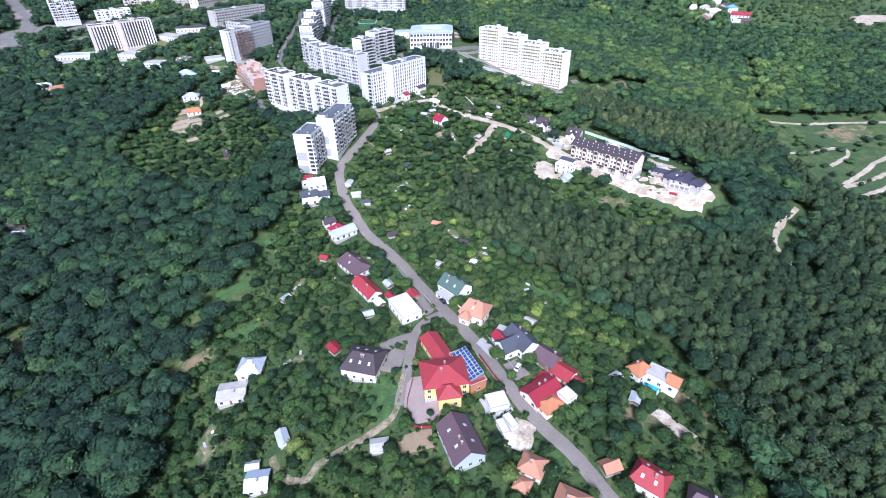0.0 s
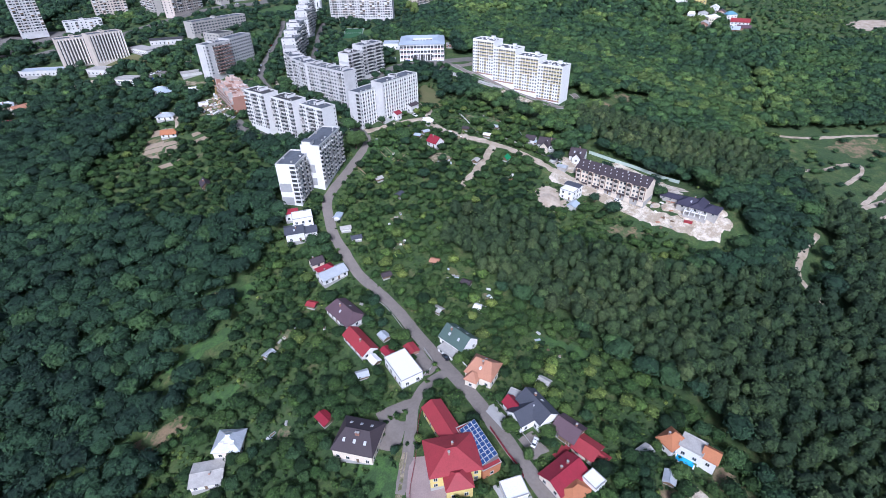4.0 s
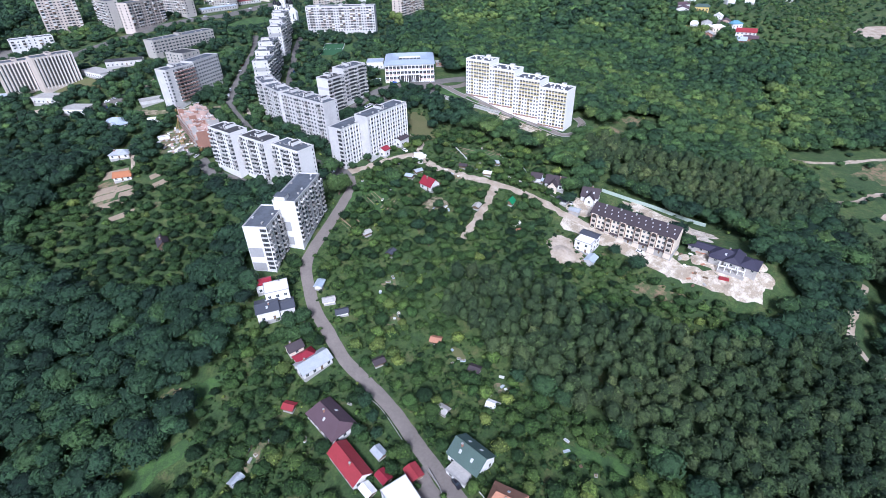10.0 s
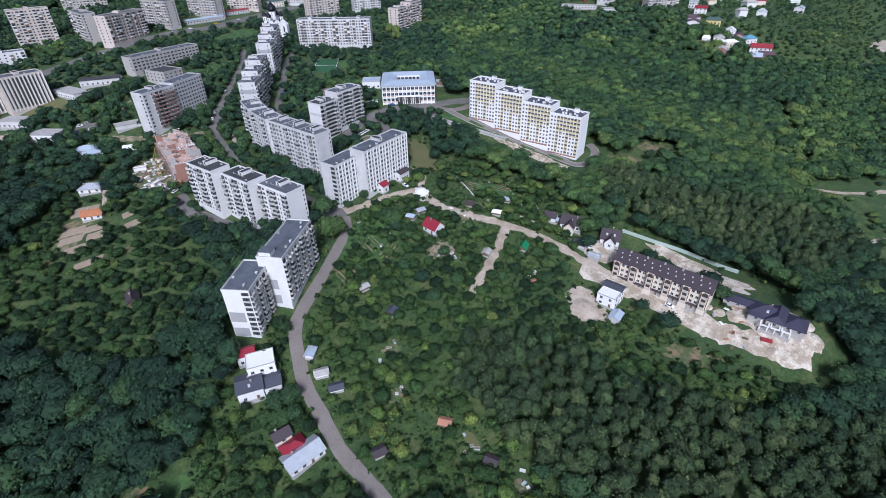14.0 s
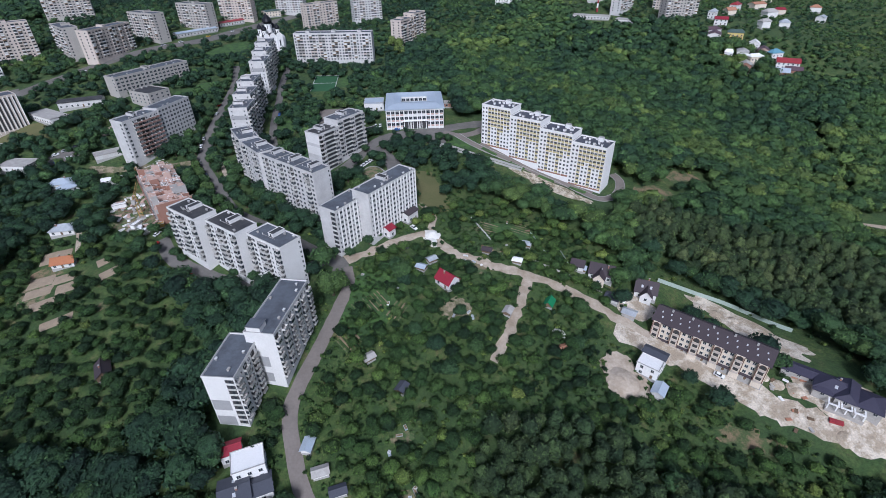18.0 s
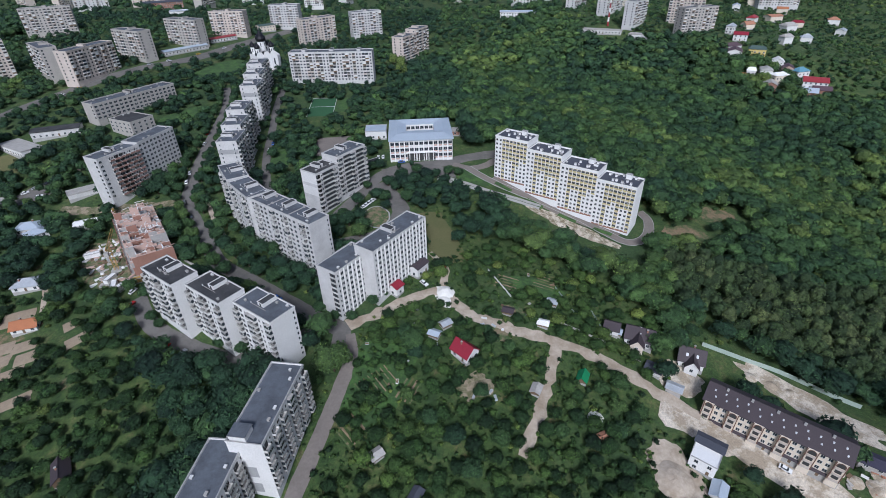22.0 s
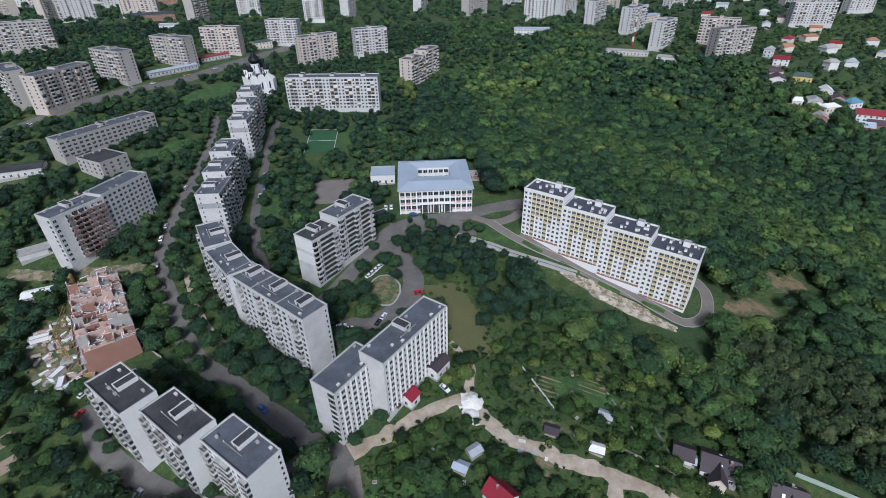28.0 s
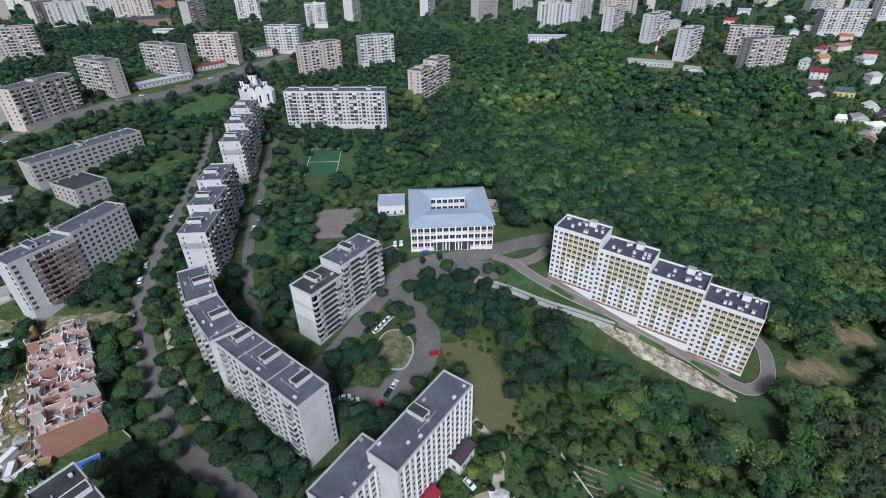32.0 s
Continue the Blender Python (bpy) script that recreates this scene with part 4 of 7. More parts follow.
patch("site_ground", 140, 271, 16, 11, -43, "chalk", "white rubble round the unfinished villa", edge=0.3)
patch("site_ground", 62, 288, 8, 13, 10, "dirt", "heap of pale dug earth")
patch("site_ground", -177, 407, 12, 24, 36, "plot", "littered building-site ground")
for k in range(9):
    CLEAR.append((33 + 6.2 * k, 435 - 5.1 * k, 10.0))
    CLEAR.append((31 + 6.2 * k, 430 - 5.1 * k, 8.0))
for a, b in ((66, 309), (76, 301), (86, 293), (96, 284), (106, 275), (116, 267), (126, 259), (136, 252), (152, 262), (158, 256), (118, 322), (126, 315), (134, 308), (142, 306), (108, 333), (100, 336), (146, 296), (150, 284), (92, 330), (100, 322), (108, 318), (116, 311), (124, 304), (132, 298), (139, 291)):
    CLEAR.append((a, b, 8.0))
for k in range(13):
    CLEAR.append((20.9 + 5.4 * k, 461.2 - 4.46 * k, 8.5))
CLEAR.extend([(14, 466, 7), (8, 470, 7), (116, 405, 8), (124, 402, 8), (134, 412, 7), (128, 416, 8), (148, 428, 9), (158, 427, 9), (162, 434, 8), (140, 424, 7), (104, 412, 9), (111, 422, 8), (114, 412, 8), (122, 320, 7), (130, 312, 7), (137, 303, 7)])
patch("bare_slope", 125, 415, 14, 8, 10, "slope", "bare brown slope with sparse grass", edge=0.3)
patch("bare_slope", 154, 434, 13, 8, -10, "slope", "bare brown slope with sparse grass", edge=0.3)
for x, y, a, b, yaw in ((-205, 361, 6, 3.4, 12), (-194, 361.5, 5, 3, 12), (-203, 354, 6.5, 3, 14), (-190, 355, 4.5, 3.2, 14), (-195, 346.5, 8, 3, 18), (-184, 334, 7, 2.6, 20), (-206, 378, 7, 4.5, 10), (-170, 361, 5.5, 3, 30), (-178, 369.5, 3, 3, 30)):
    patch("garden_terrace", x, y, a, b, yaw, "terrace", "bare dug garden terrace below the cottage", lift=0.25, edge=0.08, square=1)
    CLEAR.append((x + 1, y - 5, 5.0))
road("garden_path", [(-210, 414), (-202, 394), (-197, 382), (-195, 376)], 2.4, "dirt", "trodden earth path to the cottage", wander=0.15, category="path", verge=3.0)
patch("bare_slope", -100, 317, 6, 5, 60, "plot", "bare plot beside the white block")
patch("bare_slope", -116, 214, 6, 4, 40, "slope", "dry clearing on the slope", edge=0.3)
patch("bare_slope", -209, 169, 9, 5, 10, "slope", "small dry field among trees", edge=0.2)
patch("bare_slope", 88, 121, 8, 5, -40, "slope", "dry grass above the pool house", edge=0.3)
for x, y, yaw, n in ((-47, 321, -55, 8), (-53, 304, -50, 5), (-27, 320, 60, 4), (34, 372, -25, 6), (16, 372, -25, 5)):
    for k in range(n):
        dx, dy = math.cos(radians(yaw)), math.sin(radians(yaw))
        road("garden_bed", [(x - dy * k * 1.9 - dx * 5, y + dx * k * 1.9 - dy * 5), (x - dy * k * 1.9 + dx * 5, y + dx * k * 1.9 + dy * 5)], 0.8, ("plot", "soil", "straw")[k % 3], "dug vegetable row in the hillside gardens", wander=0.2, category="garden bed", verge=0.8)
patch("bare_slope", -4, 322, 8, 5, 20, "rows", "bare garden plot among bushes", edge=0.3)
patch("bare_slope", 8, 346, 6, 4, -20, "plot", "bare garden plot beside the red cottage", edge=0.3)
patch("bare_slope", 18, 358, 6, 3, -30, "plot", "vegetable rows in the upper gardens", edge=0.2)
patch("bare_slope", -64, 145, 3, 3, 0, "plot", "small dug vegetable bed")
CLEAR.extend([(-195, 349, 7), (-180, 361, 6), (-187, 332, 6), (-203, 362, 7), (-205, 376, 6), (-116, 209, 5), (-112, 181, 7), (-122, 172, 6), (-103, 189, 6), (-93, 108, 5)])
patch("forecourt", 57.0, 443.1, 40, 3.6, -39.6, "pale", "pale paved forecourt of the yellow block", lift=0.2, edge=0.01, square=1)
for k in range(4):
    o = 21.0 * k + 8 - 42
    patch("lawn_strip", 57.0 + 0.77 * o, 438.8 - 0.637 * o, 5.5, 1.6, -39.6, "lawn", "narrow lawn strip against the yellow block", lift=0.3, edge=0.01, square=1, free=False)
patch("rubble_bank", 63.1, 425.3, 27, 5.5, -41, "rubble", "pale rubble bank below the lane", edge=0.3)
patch("meadow", -112, 190, 15, 4.5, 35, "lawn", "bright green meadow strip", edge=0.4)
road("far_avenue", [(-560, 690), (-515, 640), (-476, 598), (-455, 548), (-446, 506), (-450, 470)], 13.0, "asphalt", "wide asphalt avenue at the edge of town", verge=5.0)
road("side_street", [(-450, 510), (-420, 516), (-396, 533), (-365, 556), (-330, 572)], 9.0, "asphalt", "grey asphalt side street at the edge of town", verge=4.0)
patch("car_yard", -470, 520, 26, 14, 60, "pale", "wide pale car yard at the edge of town", edge=0.1)
patch("car_yard", -500, 610, 40, 18, 55, "pale", "wide pale car yard at the edge of town", edge=0.1)
patch("meadow", 320, 385, 26, 12, 10, "slope", "dry meadow between sandy paths", edge=0.4)
patch("dug_plot", -74, 189, 5, 6, 15, "plot", "square dug garden plot")
patch("dug_plot", -93, 114, 4, 9, 5, "plot", "terraced vegetable plot")
patch("dug_plot", -204, 353, 8, 9, 20, "plot", "terraced bare garden plot")
patch("white_rubble", 22, 104, 5, 5, 0, "chalk", "heap of white builders' rubble")
patch("sandy_clearing", 508, 652, 34, 16, 25, "dirt", "sandy building ground on the far slope")
patch("meadow", -105, 215, 12, 6, 30, "lawn", "bright green clearing on the slope", edge=0.45)
patch("meadow", -118, 150, 11, 6, 40, "slope", "dry clearing on the slope", edge=0.45)
patch("meadow", -95, 165, 9, 5, 10, "lawn", "bright green clearing on the slope", edge=0.45)
patch("meadow", 100, 262, 10, 6, -20, "slope", "dry grassy clearing below the site", edge=0.45)
patch("meadow", 45, 178, 14, 4, -35, "lawn", "green clearing behind the houses", edge=0.45)
patch("meadow", 70, 112, 9, 6, -20, "slope", "dry grass beside the villa", edge=0.45)
patch("meadow", 30, 372, 12, 7, -20, "lawn", "green garden plots above the track", edge=0.2)
patch("dug_plot", -28, 266, 4, 2.5, 15, "plot", "small dug vegetable plot")
patch("dug_plot", -27, 246, 4, 3, 10, "plot", "small dug vegetable plot")
patch("dug_plot", 16, 210, 4, 3, 0, "plot", "small dug vegetable plot")
patch("dug_plot", 1, 228, 4, 2, -50, "straw", "small dry vegetable plot")
patch("bare_slope", -203, 368, 12, 5, 20, "slope", "terraced bare earth below the cottage")
patch("bare_slope", -165, 340, 6, 3, 40, "slope", "bare earth between shrubs")
patch("factory_yard", -285, 500, 22, 14, 0, "straw", "dry grass yard between workshops")
patch("factory_yard", -300, 462, 16, 6, 10, "dirt", "dusty yard beside the storehouse")
patch("car_yard", -243, 471, 14, 8, 35, "asphalt", "asphalt yard with parked cars", edge=0.1)
patch("wide_yard", -440, 560, 60, 30, 30, "asphalt", "wide asphalt yard at the edge of town", edge=0.1)
patch("hostel_yard", -222, 505, 16, 6, 60, "dirt", "bare yard behind the hostel", edge=0.1)
patch("lawn_strip", -190, 560, 9, 22, -28, "lawn", "mown lawn beside the offices")
patch("lawn_strip", -108, 500, 7, 18, 5, "lawn", "lawn in the long courtyard")
patch("traffic_island", -44.6, 430.4, 7.4, 10, 10, "kerb", "pale kerb of the oval yard island", lift=0.32, edge=0.06)
patch("playground", -44.6, 430.4, 6.6, 9.2, 10, "plot", "littered grass island in the yard", lift=0.4, edge=0.06)
patch("garden_lawn", -40, 330, 13, 22, -20, "lawn", "sunny garden plots with vegetable rows", free=False)
patch("garden_lawn", -27, 121, 8, 10, 0, "lawn", "green lawn beside the brown house")
patch("garden_lawn", 31.9, 95, 5, 5, 30, "lawn", "rough green lawn by the lane", free=False)
patch("paved_yard", -11.5, 119, 6.5, 10, 8, "pave", "pinkish paved yard of the large red house", edge=0.05, square=1)
for x, y, a, b, yaw, mat, words in ((-13.5, 171, 3.2, 7.5, 32, "pale", "pale paved yard beside the white house"), (-23.5, 138, 4, 6, -14, "pale", "paved yard of the brown villa"), (15.5, 115, 5, 4.5, 20, "kerb", "pale concrete forecourt beside the road"), (24.5, 131.5, 3.2, 4.5, 30, "pale", "concrete drive of the slate-roofed house"), (14, 142, 2.6, 6, 32, "kerb", "pale stone garden beside the road"), (35.5, 126.5, 3.5, 4.5, 35, "redroof", "red paved yard of the crimson house"), (-12.5, 102.5, 6, 3.4, 10, "soil", "bare dug ground beside the lane"), (23, 103.5, 4, 6, -25, "chalk", "white rubble beside the cargo cabins"), (78, 112, 7, 3, -50, "chalk", "pale rubble on the dry slope")):
    patch("yard", x, y, a, b, yaw, mat, words, lift=0.2, edge=0.14, square=1)

# ---- the large blocks ----
WHITE9 = "nine-storey white panel block of flats with balconies"
for x, y, top, yaw, l in ((-83.9, 280.1, 67.0, 81, 20.4), (-71.9, 299.9, 71.5, 78, 30.9)):
    b = block(x, y, top, yaw, l, 11, 9, dict(front="bnbwbnb" if l < 25 else "bnbwbnbwbnb", left="..o" if l < 25 else ""), "white", "felt", WHITE9 + ", grey felt roof", huts=0, bands=[("left", -2.0, 6.5, "greyband", 8.5, 14.0), ("left", -2.0, 6.5, "greyband", 0.0, 5.0)])
    if l > 25:
        h = part("lift_house", Form().box(-l / 2 + 0.6, -l / 2 + 5.0, -0.5, 4.6, 23.3, 25.4, "white", "felt").box(-l / 2 + 0.4, -l / 2 + 5.2, -0.7, 4.8, 25.4, 25.6, "kerb", "felt"), b)
        part("door", Form().box(-l / 2 + 5.0, -l / 2 + 5.06, 1.0, 1.9, 23.3, 25.1, "shade"), h)
for k, (x, y, top) in enumerate(((-121.5, 360.0, 82.0), (-101.2, 349.5, 80.0), (-80.8, 339.4, 78.0))):
    block(x, y, top, -39, 21.5, 11, 9, dict(front="bwnbbnwb", right="....n" if k == 2 else ""), "white", "tar" if k < 2 else "felt", WHITE9 + ", black tarred roof", huts=1)
for k, (x, y, top, yaw, l) in enumerate(((-82.4, 399.6, 87.5, -42, 46.0), (-105.2, 421.5, 88.0, -53, 24.5), (-118.2, 442.0, 88.5, -62, 22.5))):
    block(x, y, top, yaw, l, 11, 10, dict(front="wwbwwnbwwbwwnbw" if l > 40 else "wbwnwbw", right="....n" if k == 0 else ""), "panel", "felt", "long curved nine-storey grey-white panel block", huts=3 if l > 40 else 1)
for x, y, top in ((-128, 479, 95), (-130.5, 499, 98), (-133, 520, 101), (-134.5, 561, 105.5), (-138, 585, 108), (-141, 608, 110.5)):
    block(x, y, top, 90, 21, 11.5, 9, dict(front="bwbnbwb", left="n.n"), "panel", "felt", "stepped grey-white panel block in a curving row", huts=1, bands=[("left", 0, 11.0, "greyband", 18.0, 21.0)])
block(-72.3, 438.4, 89.8, 52, 16.0, 11.5, 9, dict(front="bnooobn", left=""), "panel", "tar", "grey and white panel tower with banded end wall", huts=1, bands=[("left", 0, 11.0, "white", 12.0, 17.5), ("left", 0, 11.0, "white", 19.5, 26.0)])
block(-60.8, 453.8, 93.2, 52, 22.0, 11.5, 9, dict(front="bnoobnoob"), "panel", "felt", "grey and white panel tower with banded end wall", huts=1)
block(-53.6, 364.4, 80.5, 52, 20.8, 10.5, 9, dict(front="nwnwnwnwn", left="..o"), "panel", "felt", "white hostel block with upright ribs", huts=0, ribs=9, group="hostel", category="hostel")
block(-34.1, 377.2, 84.5, 51, 35.0, 10.5, 9, dict(front="nwnwnwnwnwnwnwn"), "panel", "felt", "white hostel block with upright ribs", huts=1, ribs=15, group="hostel", category="hostel")
for k in range(4):
    c, s = math.cos(radians(-39.6)), math.sin(radians(-39.6))
    o = 21.0 * (k + 0.5)
    x, y = 26 + c * o - s * 6.7, 467.4 + s * o + c * 6.7
    block(x, y, 91.9 - 4.05 * k, -39.6, 20.9, 13.4, 10, dict(front="ssyyyyyyy", right=""), "bright", "slate", "ten-storey white and mustard block, stepping down the slope", huts=0, group="yellow block", parapet=0.9, ribs=9, rib=0.1, low={"front": {3: 5, 4: 6, 6: 5, 7: 5} if k % 2 else {3: 5, 4: 5, 6: 4, 7: 6, 8: 5}},
          bands=[("front", 0, 20.0, "brick", -0.8, 0.4)])
block(-189.0, 463.5, 94.5, 61, 24.0, 11, 9, dict(front="w.rrrrrr", left="..w"), "panel", "felt", "grey hostel with red-brown balconies", huts=1, group="hostel", category="hostel")
block(-178.5, 486.5, 95.5, 70, 28.0, 11, 9, dict(front="wwwwwwwwww"), "panel", "felt", "grey hostel with a grid of windows", huts=0, group="hostel", category="hostel")
block(-226, 572, 99.0, 57, 62, 13, 4, dict(front="tttttttttttttttttt", left="..w"), "stone", "felt", "long four-storey grey office building", huts=1, group="offices", category="office building")
block(-213, 538, 91.0, 60, 17, 22, 3, dict(front="wwww", left="wwwww"), "stone", "tar", "low grey annexe with dark roof", huts=0, group="offices", category="office building")
block(-326.8, 500.2, 95.2, 42, 28, 13, 9, dict(right="ww"), "sandpanel", "felt", "cream slab block with dark upright window stripes", huts=1, ribs=11, far=True, bands=[("front", -12.0 + 2.4 * k, 1.3, "shade", 1.6, 25.0) for k in range(11)])
block(-302, 505, 98.0, 50, 28, 13, 9, dict(right="ww"), "sandpanel", "felt", "cream slab block with dark upright window stripes", huts=1, ribs=11, far=True, bands=[("front", -12.0 + 2.4 * k, 1.3, "shade", 1.6, 25.0) for k in range(11)])
FARB = "distant pale panel block of flats"
for x, y, top, yaw, l, fl in ((-368, 642, 126, 38, 32, 12), (-285, 639, 121, 74, 47, 9), (-322, 645, 122, -47, 40, 9), (-392, 780, 137, 25, 45, 9), (-269, 688, 125.6, -32, 38, 9), (-240, 737, 127.3, -27, 40, 9), (-211, 784, 128, -7, 37, 9), (-160, 828, 128, -8, 34, 9),
                              (-117, 768, 121, 40, 40, 9), (-66, 782, 124, 22, 33, 9), (-25, 690, 113, 60, 24, 9), (-12, 712, 116, 60, 24, 9), (217, 814, 135, 44, 40, 9), (221, 750, 130, 44, 30, 9), (272, 742, 131, -30, 34, 9), (267, 710, 127, 10, 38, 9), (196, 875, 136, 50, 36, 9), (455, 861, 130, -9, 49, 9)):
    block(x, y, top, yaw, l, 12, fl, dict(front="bwbbwnbbwb" if l < 42 else "bwbbwnbbwbwbb", left="ww", right="w.w"), ("sandpanel", "panel", "stone", "panel", "sandpanel")[int(abs(x) + y) % 5], "felt", FARB, far=True, huts=1)
block(-86.5, 637, 111, -5, 70, 12, 9, dict(front="wbbnwbbwbbwnbbwwbbwbnwbbw"), "panel", "felt", "long nine-storey grey panel block", far=True, huts=3)
for x, y, tall, yaw, l, fl, wl in ((-418, 580, 37, 45, 22, 12, "panel"), (-375, 596, 10, 40, 34, 3, "white"), (-464, 998, 27, 30, 42, 9, "panel"), (-686, 1222, 27, 20, 46, 9, "white"), (-622, 1214, 27, 35, 34, 9, "panel"), (-579, 1268, 27, 10, 40, 9, "panel"), (-515, 1198, 27, 25, 38, 9, "panel"),
                                   (143, 1114, 27, 40, 34, 9, "panel"), (208, 1168, 27, 35, 36, 9, "white"), (188, 966, 27, 45, 34, 9, "panel"), (435, 1082, 27, 20, 42, 9, "panel"), (355, 1003, 27, 30, 36, 9, "panel"), (521, 1094, 27, 15, 44, 9, "cream"), (507, 905, 27, 40, 40, 9, "panel"), (573, 932, 27, 10, 42, 9, "panel"), (632, 1005, 27, 30, 40, 9, "white")):
    block(x, y, gz(x, y) + tall, yaw, l, 12, fl, dict(front="bwbwwbwb", left="ww", right="w.w"), wl, "felt", FARB, far=True, huts=1)
SPOTS = [(143, 1114), (208, 1168), (188, 966), (435, 1082), (355, 1003), (521, 1094), (507, 905), (573, 932), (632, 1005), (-464, 998), (-686, 1222), (-622, 1214), (-579, 1268), (-515, 1198), (-448, 1215)]
rng_city = random.Random(5)
for k in range(46):
    x, y = rng_city.uniform(-700, 750), rng_city.uniform(900, 1500)
    if any((x - a) ** 2 + (y - b) ** 2 < 50 ** 2 for a, b in SPOTS):
        continue
    SPOTS.append((x, y))
    block(x, y, gz(x, y) + 27, rng_city.choice((-40, 10, 50, 75)), rng_city.uniform(25, 50), 12, 9, dict(front="wbbwnbbwb"), rng_city.choice(("panel", "white", "sandpanel", "stone")), "felt", FARB, far=True, huts=1)


# ---- houses along the ridge ----
def wing(root, x, y, yaw, l, w, walls, rise, kind, roof, wall, foot=3.0, windows=True):
    """A wing added to a house, given by its own place in the world."""
    x, y = settle(x, y)
    walls, rise = walls * 0.88, rise * 0.92
    at = root.matrix_world.inverted() @ pose(x, y, root.matrix_world.translation.z, 0, 0, yaw)
    f = Form().box(-l / 2, l / 2, -w / 2, w / 2, -foot, walls, wall)
    if kind == "gable":
        for s in (-1, 1):
            e = [(s * l / 2, -w / 2, walls), (s * l / 2, w / 2, walls), (s * l / 2, 0, walls + rise)]
            f.face(e if s > 0 else e[::-1], wall)
    part("wall", f, root, at=at)
    part("roof", roof_form(l, w, rise, kind, roof), root, at=at @ pose(0, 0, walls))
    CLEAR.append((x, y, max(l, w) * 0.5 + 1))
    if windows:
        for side, run in (("front", l), ("right", w), ("left", w)):
            n = max(1, int(run / 3.4))
            for i in range(n):
                for k in range(max(1, int(walls / 2.8))):
                    part("window", WINDOW_HOUSE, root, at=at @ side_pose(side, -run / 2 + (i + 0.5) * run / n, 0.9 + 2.8 * k, l, w))
    return at


house(-34.4, 135.6, -14, 14.0, 13, 5.8, 3.6, "half", "brownroof", "cream", "large cream villa with dark brown tiled roof", chimney=2, skylights=3)
house(-20.7, 165.6, -59, 14.5, 9, 4.6, 0, "flat", "bright", "bright", "white flat-roofed house beside the lane")
house(-18.0, 176.5, -59, 5.0, 4, 2.4, 0.6, "gable", "redroof", "brick", "small brick garage with red roof", chimney=0, windows=False)
house(-39.7, 181.3, -52, 15.9, 7, 3.4, 2.6, "gable", "redroof", "white", "long white house with bright red metal roof")
house(-48.1, 198.6, -48, 16.6, 10, 3.8, 4.0, "half", "plumroof", "white", "white house with rounded plum-brown roof", skylights=1)
h = house(-58.2, 223.4, 40, 13.0, 7.4, 3.6, 2.2, "gable", "tin", "white", "white house with patched silver tin roof")
wing(h, -61.6, 226.4, 40, 8.0, 6.4, 3.8, 2.4, "hip", "crimson", "white")
house(-66.8, 230.6, 35, 6.0, 4.6, 3.2, 2.0, "gable", "brownroof", "cream", "old cottage with worn dark roof")
house(-77.6, 255.4, 18, 10.0, 8, 7.5, 0, "flat", "bright", "bright", "modern white cube house with flat roof", name="modern_house")
house(-84.5, 260.0, 18, 6.5, 5, 5.5, 1.2, "gable", "crimson", "white", "white outbuilding with crimson roof", chimney=0)
h = house(-80.5, 247.6, 18, 9.0, 9, 5.8, 1.4, "gable", "slate", "white", "white house with slate-grey metal roof", skylights=1)
wing(h, -72.8, 249.6, 18, 6.0, 7, 4.6, 1.2, "gable", "slate", "white")
h = house(-84.0, 143.3, 2, 9.5, 9, 4.6, 3.2, "hip", "tin", "cream", "house with patched silver sheet roof", chimney=0)
rp = random.Random(4)
for k in range(26):
    u, v = rp.uniform(-3.6, 3.6), rp.uniform(-3.0, 3.0)
    zz = 4.05 + 2.94 * (1 - max(abs(v) / 4.5, (abs(u) - 0.25) / 4.5)) + 0.27
    if abs(v) / 4.5 > (abs(u) - 0.25) / 4.5:
        part("roof_sheet", Form().box(-0.8, 0.8, -0.25, 0.25, 0, 0.05, rp.choice(("slab", "bright", "kerb"))), h, at=pose(u, v, zz, (-1 if v > 0 else 1) * 35, 0, 0))
house(-89.2, 133.3, 11, 10.5, 9, 3.2, 1.0, "gable", "slab", "white", "grey-roofed low house with salmon ridge", chimney=1)
h = house(-3.1, 124.8, 10, 16.0, 13, 7.0, 3.4, "hip", "redroof", "yellow", "large yellow mansion with bright red hipped roofs and solar panels", chimney=2)
wing(h, -1.5, 117.5, 10, 8.0, 7.0, 5.8, 2.4, "hip", "redroof", "yellow")
wing(h, -6.0, 139.5, -63, 15.5, 7, 4.6, 1.8, "gable", "redroof", "yellow")
at = wing(h, 5.6, 129.0, -64, 17.5, 6.5, 5.0, 0.0, "flat", "redroof", "orange")
part("panel_frame", Form().hexa([(-7.5, -2.9, 5.0), (7.5, -2.9, 5.0), (7.5, 2.9, 5.0), (-7.5, 2.9, 5.0)], [(-7.5, -2.9, 5.3), (7.5, -2.9, 5.3), (7.5, 2.9, 7.3), (-7.5, 2.9, 7.3)], "steel"), h, at=at)
SOLAR = (Form().box(-0.76, 0.76, -0.70, 0.70, 0.0, 0.05, "casing").mesh("solar_panel"), Form().box(-0.70, 0.70, -0.64, 0.64, 0.05, 0.07, "solar").mesh("solar_cell"))
for i in range(9):
    for j in range(4):
        pan = part("solar_panel", SOLAR[0], h, "blue solar panel in white frame", at @ pose(-6.5 + i * 1.63, -2.2 + j * 1.46, 5.58 + j * 0.505, 19.5, 0, 0))
        part("solar_cell", SOLAR[1], pan)
fence("garden_wall", [(-9.5, 152), (-13.5, 146), (-14.5, 137), (-15.0, 127), (-16.5, 116), (-14, 108), (-7, 107)], 1.4, "crimson", "curved red garden wall round the mansion")
fence("garden_wall", [(10.5, 138), (15.5, 128), (19.5, 120), (13, 115)], 1.3, "crimson", "red garden wall beside the road")
h = house(1.5, 180.4, -46, 12.5, 9.5, 4.6, 4.0, "gable", "greenroof", "bright", "white house with grey-green metal roof", skylights=2)
